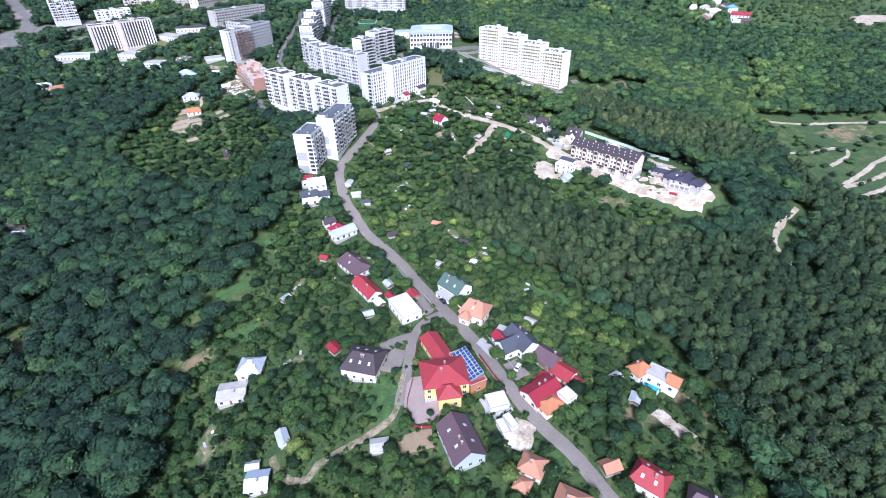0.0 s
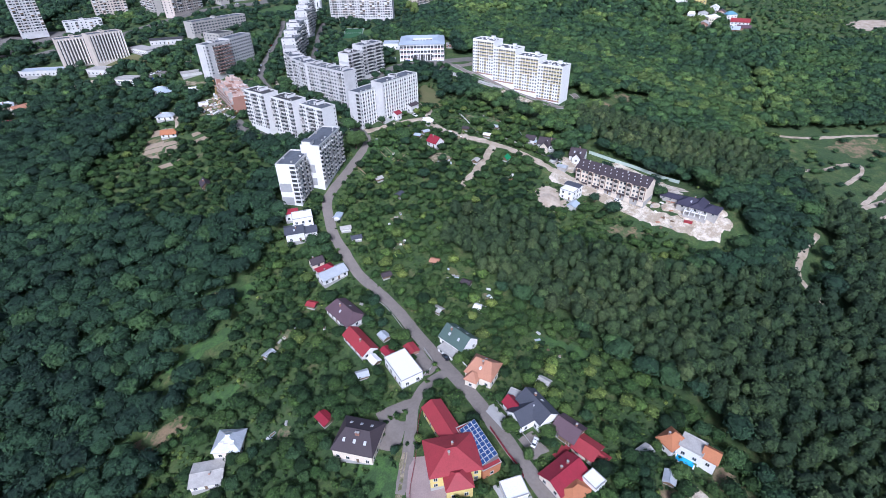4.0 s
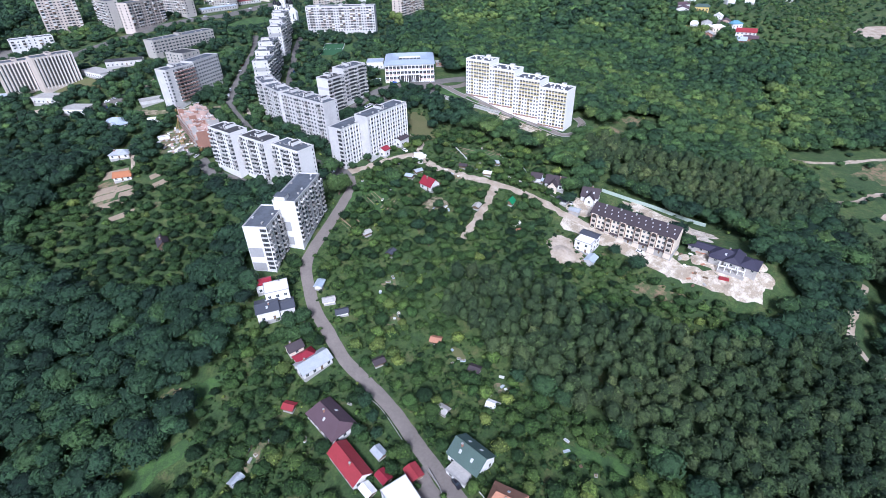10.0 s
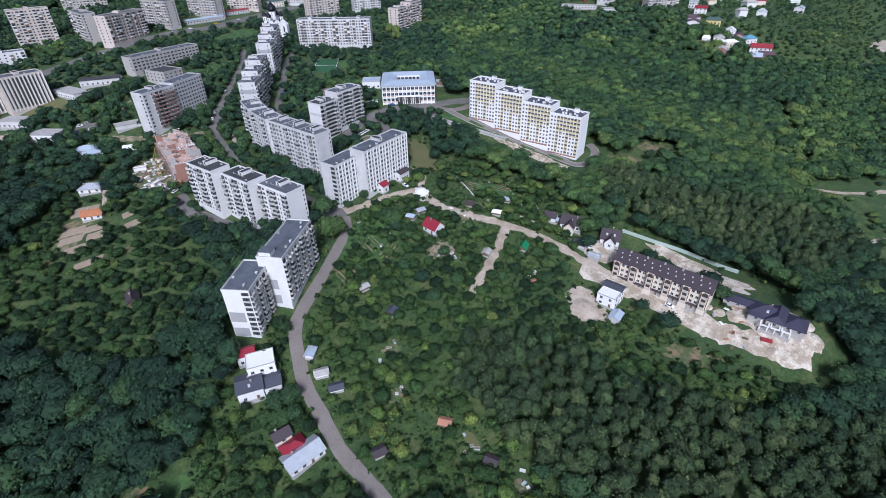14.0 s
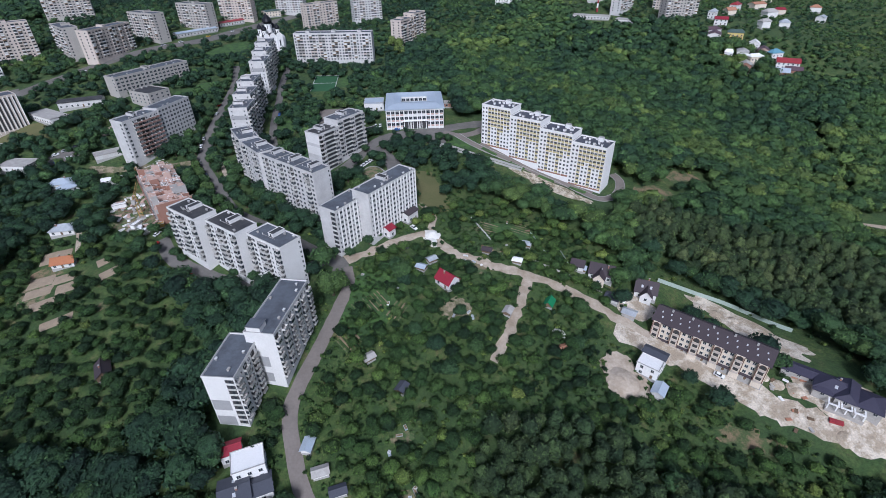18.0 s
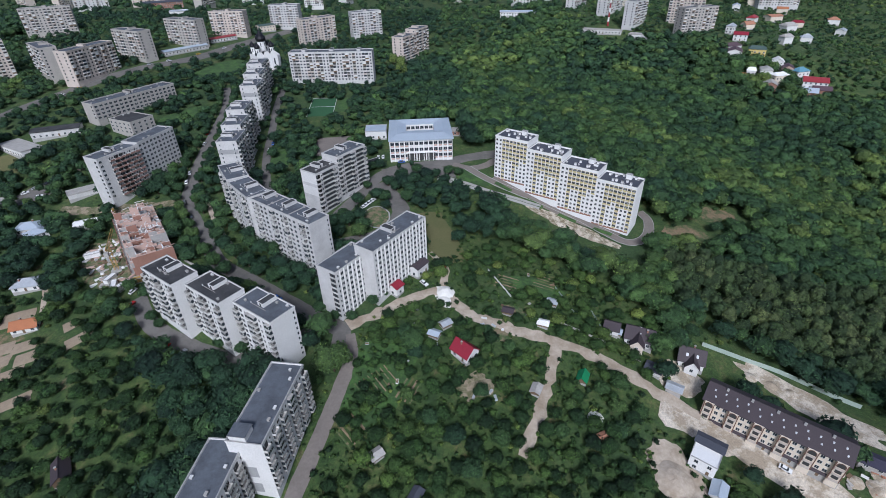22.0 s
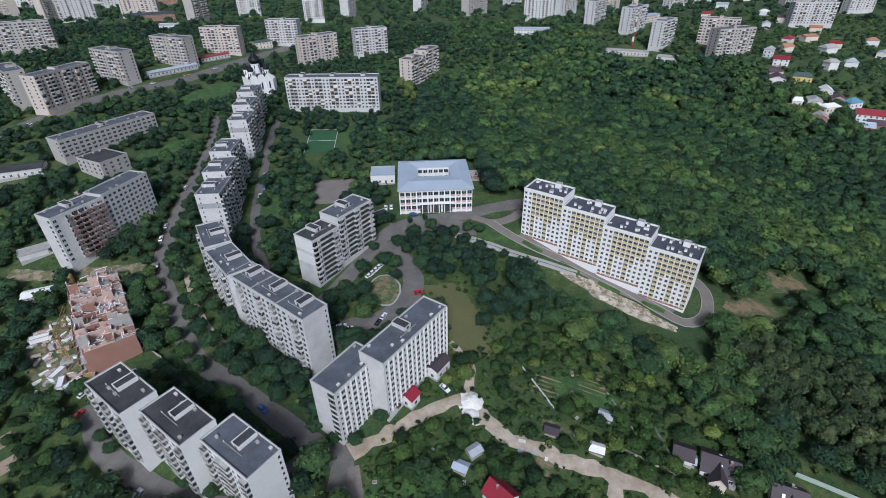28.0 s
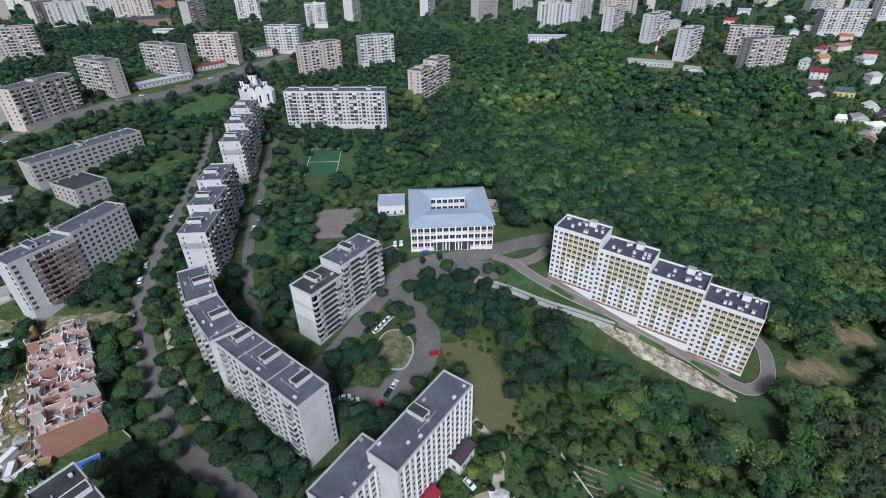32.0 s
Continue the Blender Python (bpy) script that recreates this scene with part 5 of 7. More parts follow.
wing(h, -3.0, 175.0, -46, 8.0, 4.0, 2.4, 0, "flat", "slab", "white")
h = house(10.3, 162.4, -30, 10.5, 10, 5.2, 4.2, "half", "salmon", "cream", "cream house with salmon tiled hipped roof", skylights=1)
wing(h, 6.0, 158.5, -30, 4.5, 4.5, 4.6, 2.4, "hip", "salmon", "cream")
h = house(27.5, 143.5, -60, 12.5, 8, 5.6, 3.2, "gable", "slate", "bright", "white house with slate-grey gabled roofs", skylights=1)
wing(h, 22.8, 141.5, 30, 9.0, 7.5, 4.8, 3.2, "gable", "slate", "bright")
wing(h, 19.5, 145.5, -60, 6.0, 4.5, 4.0, 2.0, "gable", "crimson", "bright")
house(21.5, 150.5, -30, 6.0, 4.0, 2.6, 0, "flat", "kerb", "white", "pale garage with flat roof", chimney=0, windows=False)
house(37.2, 136.0, -45, 8.5, 8, 3.6, 2.8, "gable", "plumroof", "wood", "house with plum-brown metal roof", chimney=1)
house(42.0, 129.5, -45, 7.5, 7, 3.0, 1.8, "gable", "redroof", "cream", "low house with raspberry-red metal roof", chimney=0)
h = house(32.0, 119.8, 35, 12.5, 9, 3.4, 2.4, "gable", "crimson", "cream", "house with red and orange roof", chimney=2)
wing(h, 34.0, 114.5, 35, 8.0, 6.0, 3.0, 2.2, "hip", "orange", "cream")
wing(h, 40.5, 117.0, 35, 4.5, 5.0, 4.6, 0, "flat", "bright", "bright")
house(46.5, 126.5, -45, 3.5, 3.0, 2.2, 0.8, "gable", "redroof", "wood", "small shed with red roof", "garden_shed", "shed", "garden sheds", 0, False)
h = house(72.4, 133.8, 30, 7.6, 6, 4.6, 3.0, "hip", "orange", "white", "white house with bright orange tiled roof and a pool")
wing(h, 78.4, 131.0, -40, 7.4, 6, 5.0, 0, "flat", "slab", "white")
wing(h, 83.0, 127.4, -40, 4.6, 5.4, 4.6, 2.2, "gable", "orange", "white")
pool = thing("swimming_pool", pose(75.5, 128.2, gz(75.5, 128.2) + 0.35, 0, 0, -40), "turquoise garden swimming pool with white rim", "pool")
part("rim", Form().box(-3.2, 3.2, -1.9, 1.9, -1.0, 0.1, "bright"), pool)
part("water", Form().box(-2.8, 2.8, -1.5, 1.5, 0.0, 0.13, "pool"), pool, "still turquoise water")
house(15.7, 115.5, 16, 7.0, 6, 2.6, 0, "flat", "bright", "white", "low white flat-roofed garage", "garage", "garage", chimney=0, windows=False)
for x, y, a in ((16.8, 105.3, -69), (19.6, 107.5, -61)):
    house(x, y, a, 5.5, 2.4, 2.5, 0, "flat", "bright", "white", "white cargo cabin on rough ground", "cargo_cabin", "cabin", "cargo cabins", 0, False)
house(2.5, 99.8, -68, 15.8, 10.4, 4.6, 4.2, "gable", "plumroof", "bluetin", "large pale house with plum-brown metal roof", chimney=2, skylights=2)
house(25.0, 92.0, -28, 7.4, 6.8, 3.2, 2.6, "hip", "salmon", "cream", "house with salmon tiled pyramid roof")
house(21.2, 86.2, -28, 4.4, 4.2, 2.4, 1.4, "hip", "salmon", "wood", "small summer house with salmon roof", "summer_house", "summer house", chimney=0)
house(35.3, 81.0, -28, 9.4, 7.6, 3.4, 2.6, "hip", "salmon", "cream", "house with salmon tiled hipped roof")
house(61.2, 89.0, -38, 10.0, 8.8, 5.0, 3.4, "half", "redroof", "bright", "white house with bright red roof", skylights=2)
house(76.2, 82.6, -30, 9.6, 8, 4.0, 3.0, "half", "plumroof", "white", "white house with dark plum roof")
house(50.0, 93.3, 20, 5.4, 4.4, 2.6, 1.5, "gable", "salmon", "wood", "small wooden outbuilding with rusty roof", chimney=0, windows=False)
house(-66.1, 94.8, 9, 7.0, 7, 3.4, 1.6, "gable", "bluetin", "white", "white cottage with pale blue metal roof")
house(-70, 101.0, 9, 4.0, 3.0, 2.6, 0.8, "gable", "tin", "wood", "small weathered tin-roofed shed", "garden_shed", "shed", "garden sheds", 0, False)
shed(-61.5, 110.1, -60, 6.5, 3.5, "tin", "panel", "grey shed with silver tin roof")
shed(-24.7, 101.5, 9, 5.5, 4.5, "slab", "white", "white shed with grey slab roof")
shed(-49.0, 147.3, -45, 5.4, 4, "crimson", "wood", "wooden shed with dark red roof")
shed(-65, 206, -20, 4.0, 3.2, "redroof", "wood", "small shed with orange-red roof")
shed(-79, 181, 60, 4.0, 3.0, "tin", "wood")
for x, y, a, c in ((-60.3, 262.6, 80, "bluetin"), (-55.3, 254.3, 15, "slab"), (-49.1, 248.5, 15, "slate")):
    shed(x, y, a, 5.0, 3.2, c, "white", "roadside garden shed with grey roof")
for x, y, a, c in ((-32, 224, 25, "brownroof"), (-8, 234, -20, "salmon"), (7, 219, -30, "brownroof"), (12, 202, -30, "bright"), (-7, 201, -40, "slab"), (29, 350, -25, "bright"), (15, 357, -25, "brownroof"), (19, 319, 60, "slab"), (39, 300, 20, "salmon"), (-41, 297, 35, "slab"), (-28, 284, 60, "slate"), (-13, 351, 30, "tin"), (-18, 346, -30, "bluetin"), (60, 346, -30, "bluetin"), (36, 362, -30, "tin"), (-30, 185, -50, "tin"), (-28, 176, -50, "crimson"), (-33, 172, -50, "bright"), (-37, 165, 20, "tin"), (62, 130, 30, "slab"), (67, 121, 60, "tin"), (33, 158, -40, "slab")):
    shed(x, y, a, 4.2, 3.2, c)
house(-6.5, 336.1, -49, 8.5, 7, 3.8, 3.4, "gable", "crimson", "white", "small white cottage with crimson roof")
house(38.7, 324.1, 60, 5.0, 3.6, 1.6, 1.9, "gable", "hutgreen", "wood", "small garden hut with bright green roof", "garden_hut", "hut", chimney=0, windows=False)
h = house(69, 343, -28, 11.0, 9, 4.0, 3.4, "gable", "brownroof", "white", "white house with dark brown steep roof", skylights=1)
wing(h, 66.5, 339.0, 62, 6.0, 5.0, 3.6, 2.8, "gable", "brownroof", "cream")
h = house(87.5, 333, -28, 9.5, 9, 4.2, 4.0, "gable", "brownroof", "white", "white house with near-black steep roof", skylights=2)
wing(h, 86, 329.3, 62, 6.0, 5.0, 3.8, 3.0, "gable", "brownroof", "white")
house(58.5, 347.5, -28, 6.0, 6, 3.4, 2.0, "gable", "brownroof", "white", "small white annexe with brown roof", chimney=0)
house(69.5, 328.0, -38, 6.0, 5.0, 2.6, 0.8, "gable", "slate", "panel", "low garage with slate-grey roof", "garage", "garage", chimney=0, windows=False)
house(74.5, 319.5, -38, 5.5, 4.0, 2.6, 0.6, "gable", "tin", "slab", "low shelter with metal roof", "garage", "garage", chimney=0, windows=False)
h = house(72.8, 291.5, -43, 8.5, 8, 6.4, 0, "flat", "bright", "bright", "unfinished white cube house with terraces", name="modern_house", foot=4)
wing(h, 76.0, 295.0, -43, 9.0, 4.5, 7.6, 0.6, "gable", "slate", "bright")
house(73.0, 281.5, 50, 6.0, 4.5, 3.0, 1.2, "gable", "bluetin", "panel", "grey shed with pale metal roof", "garden_shed", "shed", "garden sheds", 0, False)
house(-147.3, 301.7, -60, 8.5, 5, 3.0, 2.2, "gable", "brownroof", "wood", "old wooden hut with sagging brown roof", "garden_hut", "hut")
house(-198.1, 371.8, 13, 9.9, 7, 3.0, 2.2, "gable", "orange", "white", "white cottage with orange roof above garden terraces")
house(-210.4, 397.5, 8, 12.0, 8, 3.4, 2.0, "hip", "tin", "white", "white house with silver tin roof")
h = house(-230.5, 438.3, 9, 12.0, 9, 3.6, 2.0, "hip", "bluetin", "white", "white house with pale blue metal roof")
wing(h, -223.5, 431.0, 50, 9.0, 7, 3.4, 1.8, "hip", "bluetin", "white")
house(-266.3, 459.2, -8, 19, 12, 4.0, 0, "flat", "slab", "white", "grey storehouse with flat roof", "storehouse", "storehouse", chimney=0)
house(-276, 516, -34, 30, 12, 4.4, 0, "flat", "slab", "white", "white workshop with flat roof", "workshop", "workshop", chimney=0)
house(-262, 535, 17, 28, 11, 5.0, 0.9, "gable", "tar", "panel", "long workshop with dark roof", "workshop", "workshop", chimney=0)
house(-215.4, 466.8, 35, 15.7, 8, 3.2, 0, "flat", "slab", "panel", "low flat-roofed garage row", "garage", "garage", chimney=0, windows=False)
house(-296.2, 478.2, -9, 22, 12, 5.0, 0, "flat", "slab", "panel", "low pale annexe with flat roof", "workshop", "workshop", chimney=0)
house(-201, 439, 20, 12, 6, 3.0, 0.8, "gable", "bright", "white", "low hall with white sheet roof", "garage", "garage", chimney=0, windows=False)
for x, y, a, c in ((-400, 470, 10, "redroof"), (-332, 401, 15, "redroof"), (-353, 431, 20, "tin"), (-338, 424, 60, "salmon"), (-262.5, 248.9, -13, "brownroof"), (-250.0, 241.9, 10, "tin"), (-254, 236, 10, "bright")):
    house(x, y, a, 11.0, 8, 3.4, 2.6, "gable", c, "cream", "cottage among trees at the foot of the slope")
rf = random.Random(9)
for x, y, l, c, wl in ((283, 598, 13, "slab", "brick"), (295, 607, 13, "bright", "cream"), (289, 616, 13, "kerb", "white"), (277, 618, 7, "bright", "white"), (277, 649, 16, "plumroof", "white"), (281, 662, 14, "plumroof", "panel"), (297, 647, 14, "greenroof", "yellow"), (299, 680, 12, "crimson", "white"), (307, 629, 12, "bright", "white"), (309, 617, 12, "plumroof", "pink"), (315, 609, 12, "teal", "white"),
                       (321, 596, 18, "redroof", "white"), (321, 586, 13, "plumroof", "brick"), (309, 585, 13, "bluetin", "brick"), (413, 801, 17, "salmon", "cream"), (389, 739, 14, "slab", "white"), (437, 878, 18, "plumroof", "cream"), (438, 922, 15, "bright", "white"), (408, 971, 15, "tin", "white"), (269, 616, 6, "orange", "cream"), (340, 672, 10, "slab", "white"), (375, 690, 10, "tin", "white"), (330, 720, 11, "salmon", "cream"), (360, 760, 12, "redroof", "white"),
                       (430, 780, 12, "crimson", "cream"), (470, 760, 12, "tin", "white"), (490, 800, 12, "salmon", "white"), (450, 840, 12, "orange", "cream"), (480, 880, 12, "tin", "cream"), (300, 700, 9, "tin", "white"), (352, 905, 14, "redroof", "cream"), (395, 850, 12, "bluetin", "white")):
    house(x, y, rf.choice((-30, 10, 40, 60)), l, l * 0.72, rf.choice((5.6, 6.6, 8.0)), rf.uniform(1.8, 3.0), rf.choice(("gable", "hip", "half")), c, wl, "detached house on the far hillside", group="far hillside houses", windows=x < 325, chimney=0)
for x, y, a, l, w, hh, c, wl, lab in ((114, 836, -10, 44, 14, 7, "bluetin", "white", "long white public building with blue roof"), (185, 742, -30, 40, 9, 4, "slab", "panel", "low grey workshop row"), (214, 712, -35, 22, 10, 5, "slab", "white", "low white workshop with flat roof"), (-215, 759, 49, 30, 9, 4, "redroof", "white", "red-roofed shop beside the avenue"), (-236, 712, 49, 44, 8, 4, "bluetin", "panel", "long market hall with pale roof"),
                                    (-182, 813, 35, 18, 14, 7, "greenroof", "cream", "cream shop with green roof"), (-350, 960, 25, 48, 30, 10, "slate", "brick", "brick school with grey roof"), (-299, 880, 6, 20, 12, 5, "tin", "white", "low hall with silver roof"), (250, 860, 40, 50, 14, 8, "bluetin", "cream", "long building with pale blue roof")):
    house(x, y, a, l, w, hh, 1.0, "gable" if c != "slab" else "flat", c, wl, lab, "public_building", "building", "public buildings", 0)

house(-355, 489, 7, 36, 12, 5.0, 0, "flat", "bluetin", "panel", "low grey workshop with blue metal roof", "workshop", "workshop", chimney=0)
house(-448, 1222, 20, 50, 34, 13.0, 3.0, "hip", "plumroof", "brick", "old brick school with dark hipped roof", "school", "school", chimney=0)
m = thing("chimney_mast", pose(197, 760, gz(197, 760)), "tall slim mast in red and white bands", "mast")
for k in range(6):
    part("mast_section", Form().lathe([(1.1 - 0.08 * k, k * 4.5), (1.1 - 0.08 * (k + 1), k * 4.5 + 4.5)], "bright" if k % 2 else "redroof", 10), m)


# ---- school with a courtyard ----
def school(x, y, top, l, d):
    tall = 12.6
    root = thing("school", pose(x, y, top - tall), "three-storey white school with pale blue metal roof round a courtyard", "school")
    for k in range(4):
        CLEAR.append((x - 12 + 24 * (k % 2), y - 12 + 24 * (k // 2), 19))
    hl, hd, cl, c0, c1 = l / 2, d / 2, 9.0, -3.5, 9.5
    for q in ((-hl, hl, -hd, c0), (-hl, hl, c1, hd), (-hl, -cl, c0, c1), (cl, hl, c0, c1)):
        part("wall", Form().box(*q, -4, tall - 0.4, "white"), root)
    e, r = 0.9, 1.5
    o, i = [(-hl - e, -hd - e), (hl + e, -hd - e), (hl + e, hd + e), (-hl - e, hd + e)], [(-cl, c0), (cl, c0), (cl, c1), (-cl, c1)]
    m = [((a[0] + b[0]) / 2, (a[1] + b[1]) / 2) for a, b in zip(o, i)]
    for k in range(4):
        n = (k + 1) % 4
        part("roof", Form().hexa([(*o[k], tall - 0.4), (*o[n], tall - 0.4), (*m[n], tall - 0.4), (*m[k], tall - 0.4)], [(*o[k], tall - 0.2), (*o[n], tall - 0.2), (*m[n], tall + r), (*m[k], tall + r)], "bluetin"), root)
        part("roof", Form().hexa([(*m[k], tall - 0.4), (*m[n], tall - 0.4), (*i[n], tall - 0.4), (*i[k], tall - 0.4)], [(*m[k], tall + r), (*m[n], tall + r), (*i[n], tall + 0.1), (*i[k], tall + 0.1)], "bluetin"), root)
    tw = bay_window(2.4, 2.0, 0.9).mesh("window")
    n = 13
    for k in range(n):
        u = -hl + (k + 0.5) * l / n
        for f in range(3):
            if f == 0 and 4 <= k <= 8:
                continue
            part("window", tw, root, at=pose(u, -hd, f * 3.9 + 0.5))
            part("window", tw, root, at=pose(hl, u * d / l, f * 3.9 + 0.5, 0, 0, 90))
            part("window", tw, root, at=pose(-hl, u * d / l, f * 3.9 + 0.5, 0, 0, -90))
        if not 4 <= k <= 8:
            for f in (0, 1, 2):
                part("spandrel", Form().box(u - 1.0, u + 1.0, -hd - 0.06, -hd + 0.05, f * 3.9 + 0.3, f * 3.9 + 1.3, "pink"), root, "faded pink panel below a window")
        part("pier", Form().box(u - l / n / 2 - 0.2, u - l / n / 2 + 0.2, -hd - 0.5, -hd, -2, tall - 0.4, "bright"), root)
    for k in range(6):
        for f in range(3):
            part("window", tw, root, at=pose(-cl + (k + 0.5) * 3.0, c1, f * 3.9 + 0.5))
    # no openings cut: panels painted dark as the porch's inner shade
    for k in range(3):
        part("entrance", Form().box(-9 + k * 6 + 0.4, -3 + k * 6 - 0.4, -hd - 0.12, -hd + 0.1, -1.0, 4.2, "shade"), root, "dark panel painted as the shade of a porch")
    part("canopy", Form().box(-9.5, 9.5, -hd - 1.6, -hd, 4.4, 4.7, "bright"), root)


school(-17.3, 503.0, 86.3, 38.6, 40)
house(-47, 524, 0, 14, 13, 6.0, 0, "flat", "bluetin", "white", "school gym with pale blue flat roof", "gymnasium", "gym", chimney=0)
house(-48, 486, 35, 8, 5, 3.0, 0, "flat", "tar", "white", "small flat-roofed transformer hut", "transformer_hut", "hut", chimney=0)
house(8.5, 519, 0, 7, 7, 3.2, 0, "flat", "slab", "brick", "red brick annexe of the school", "annexe", "annexe", chimney=0)


# ---- church ----
def church(x, y, yaw):
    z = gz(x, y)
    root = thing("church", pose(x, y, z, 0, 0, yaw) @ Matrix.Scale(1.2, 4), "white church with five black onion domes", "church")
    CLEAR.append((x, y, 14))
    part("wall", Form().box(-8, 8, -7, 7, -3, 10.5, "bright"), root)
    part("apse", Form().lathe([(4.5, -3), (4.5, 8.5), (3.2, 10.0), (0.2, 11.0)], "bright", 14, (8, 0)), root)
    for s in (-1, 1):
        for u in (-5.2, 0, 5.2):
            arc = [(u + 2.5 * math.cos(a), 10.5 + 2.5 * math.sin(a)) for a in [k * math.pi / 8 for k in range(9)]]
            f = Form()
            f.face([(px, s * 7.0, pz) for px, pz in arc], "bright").face([(px, s * 6.2, pz) for px, pz in arc[::-1]], "bright")
            for (a, az), (b, bz) in zip(arc, arc[1:]):
                f.face([(a, s * 7.0, az), (a, s * 3.0, az), (b, s * 3.0, bz), (b, s * 7.0, bz)], "dome")
            part("gable_arch", f, root)
            part("window", Form().box(u - 0.5, u + 0.5, s * 7.0 - 0.06, s * 7.0 + 0.06, 3, 7.5, "glass"), root)
            part("pilaster", Form().box(u - 2.75, u - 2.35, s * 7.15 - 0.2, s * 7.15 + 0.2, -2, 10.5, "bright"), root)
    for px, py, r, h0, h1 in ((0, 0, 3.0, 10.5, 19), (-5.5, -4.6, 1.7, 10.5, 15), (5.5, -4.6, 1.7, 10.5, 15), (-5.5, 4.6, 1.7, 10.5, 15), (5.5, 4.6, 1.7, 10.5, 15)):
        part("drum", Form().lathe([(r, h0 - 1), (r, h1), (r * 1.12, h1 + 0.2)], "bright", 12, (px, py)), root)
        for k in range(6):
            a = k * math.tau / 6
            part("window", Form().box(-0.25, 0.25, -0.06, 0.06, 0, 2.4, "glass"), root, at=pose(px + r * math.cos(a), py + r * math.sin(a), h1 - 3.2, 0, 0, 90 + math.degrees(a)))
        dome = part("onion_dome", Form().lathe([(r * 1.05, h1 + 0.2), (r * 1.3, h1 + r * 0.7), (r * 1.15, h1 + r * 1.3), (r * 0.5, h1 + r * 2.0), (0.12, h1 + r * 2.6)], "dome", 14, (px, py)), root, "black onion dome")
        c = Form().box(px - 0.07, px + 0.07, py - 0.07, py + 0.07, h1 + r * 2.5, h1 + r * 2.6 + 1.8, "steel").box(px - 0.5, px + 0.5, py - 0.06, py + 0.06, h1 + r * 2.6 + 0.9, h1 + r * 2.6 + 1.05, "steel")
        part("cross", c, dome)


church(-153.4, 676.1, 35)
patch("church_square", -152.4, 673.1, 15, 13, 30, "pale", "pale paved square round the church")


# ---- new terrace of brick-trimmed houses ----
def terrace(x, y, eave, yaw, l, d):
    tall = 9.2
    root = thing("terraced_houses", pose(x, y, eave - tall, 0, 0, yaw), "new cream terrace with dark roof, brown trim and arched balconies", "terraced houses")
    for k in range(7):
        o = -l / 2 + k * l / 6
        CLEAR.append((x + o * math.cos(radians(yaw)), y + o * math.sin(radians(yaw)), d / 2 + 3))
    hl, hd = l / 2, d / 2
    part("wall", Form().box(-hl, hl, -hd, hd, -5, tall, "cream"), root)
    part("plinth", Form().box(-hl - 0.1, hl + 0.1, -hd - 0.12, hd + 0.1, -5, 0.1, "kerb"), root)
    part("roof", roof_form(l, d, 3.6, "gable", "brownroof", 0.7), root, "dark plum-brown tiled roof", pose(0, 0, tall))
    for s in (-1, 1):
        e = [(s * hl, -hd, tall), (s * hl, hd, tall), (s * hl, 0, tall + 3.6)]
        part("gable_wall", Form().face(e if s > 0 else e[::-1], "cream"), root)
    gap = (l - 4.0) / 5
    for k in range(6):
        u = -hl + 2.0 + k * gap
        part("bay_front", Form().box(u - 1.7, u + 1.7, -hd - 0.9, -hd + 0.2, -3, tall - 0.1, "cream"), root)
        part("bay_edge", Form().box(u - 1.75, u - 1.45, -hd - 0.98, -hd - 0.9, 0, tall, "darkbrick").box(u + 1.45, u + 1.75, -hd - 0.98, -hd - 0.9, 0, tall, "darkbrick"), root, "brown brick edging")
        arc = [(u + 1.05 * math.cos(a), tall - 1.5 + 1.1 * math.sin(a)) for a in [i * math.pi / 8 for i in range(9)]]
        rim = [(u + 1.35 * math.cos(a), tall - 1.5 + 1.4 * math.sin(a)) for a in [i * math.pi / 8 for i in range(9)]]
        part("arch_edge", Form().face([(px, -hd - 0.93, pz) for px, pz in rim] + [(u - 1.35, -hd - 0.93, 6.9), (u + 1.35, -hd - 0.93, 6.9)], "darkbrick"), root, "brown brick arch")
        # flat face, its dark colour painting the shade within the arch
        part("arch_opening", Form().face([(px, -hd - 0.96, pz) for px, pz in arc] + [(u - 1.05, -hd - 0.96, 6.9), (u + 1.05, -hd - 0.96, 6.9)], "shade"), root)
        for f in range(3):
            # thin dark box paints loggia shade on the solid bay
            part("loggia", Form().box(u - 0.95, u + 0.95, -hd - 0.97, -hd - 0.85, 1.2 + f * 2.9, 2.6 + f * 2.9, "shade"), root)
            part("balcony_rail", Form().box(u - 1.3, u + 1.3, -hd - 1.3, -hd - 1.22, f * 2.9 + 0.2, f * 2.9 + 1.1, "sandpanel").box(u - 1.3, u + 1.3, -hd - 1.3, -hd - 0.9, f * 2.9 + 0.1, f * 2.9 + 0.2, "slab"), root)
        if k < 5:
            part("awning", Form().hexa([(u + 1.8, -hd - 1.0, 0.2), (u + gap - 1.8, -hd - 1.0, 0.2), (u + gap - 1.8, -hd, 0.7), (u + 1.8, -hd, 0.7)], [(u + 1.8, -hd - 1.0, 0.3), (u + gap - 1.8, -hd - 1.0, 0.3), (u + gap - 1.8, -hd, 0.85), (u + 1.8, -hd, 0.85)], "brownroof"), root)
            part("door", DOOR_MESH, root, at=pose(u + gap / 2, -hd - 0.1, -2.0))
            for f in range(3):
                for q in (-1.1, 1.1):
                    part("window", WINDOW_HOUSE, root, at=pose(u + gap / 2 + q, -hd, 1.3 + f * 2.8))
            part("chimney", Form().box(u + 3.4, u + 4.2, -1.0, -0.4, tall + 2.0, tall + 4.3, "kerb"), root)
    slope = math.degrees(math.atan2(3.6, hd))
    for k in range(12):
        for j in range(2):
            u, v = -hl + 2.2 + k * (l - 4.4) / 11 + j * 0.8, -hd * (0.35 + 0.33 * j)
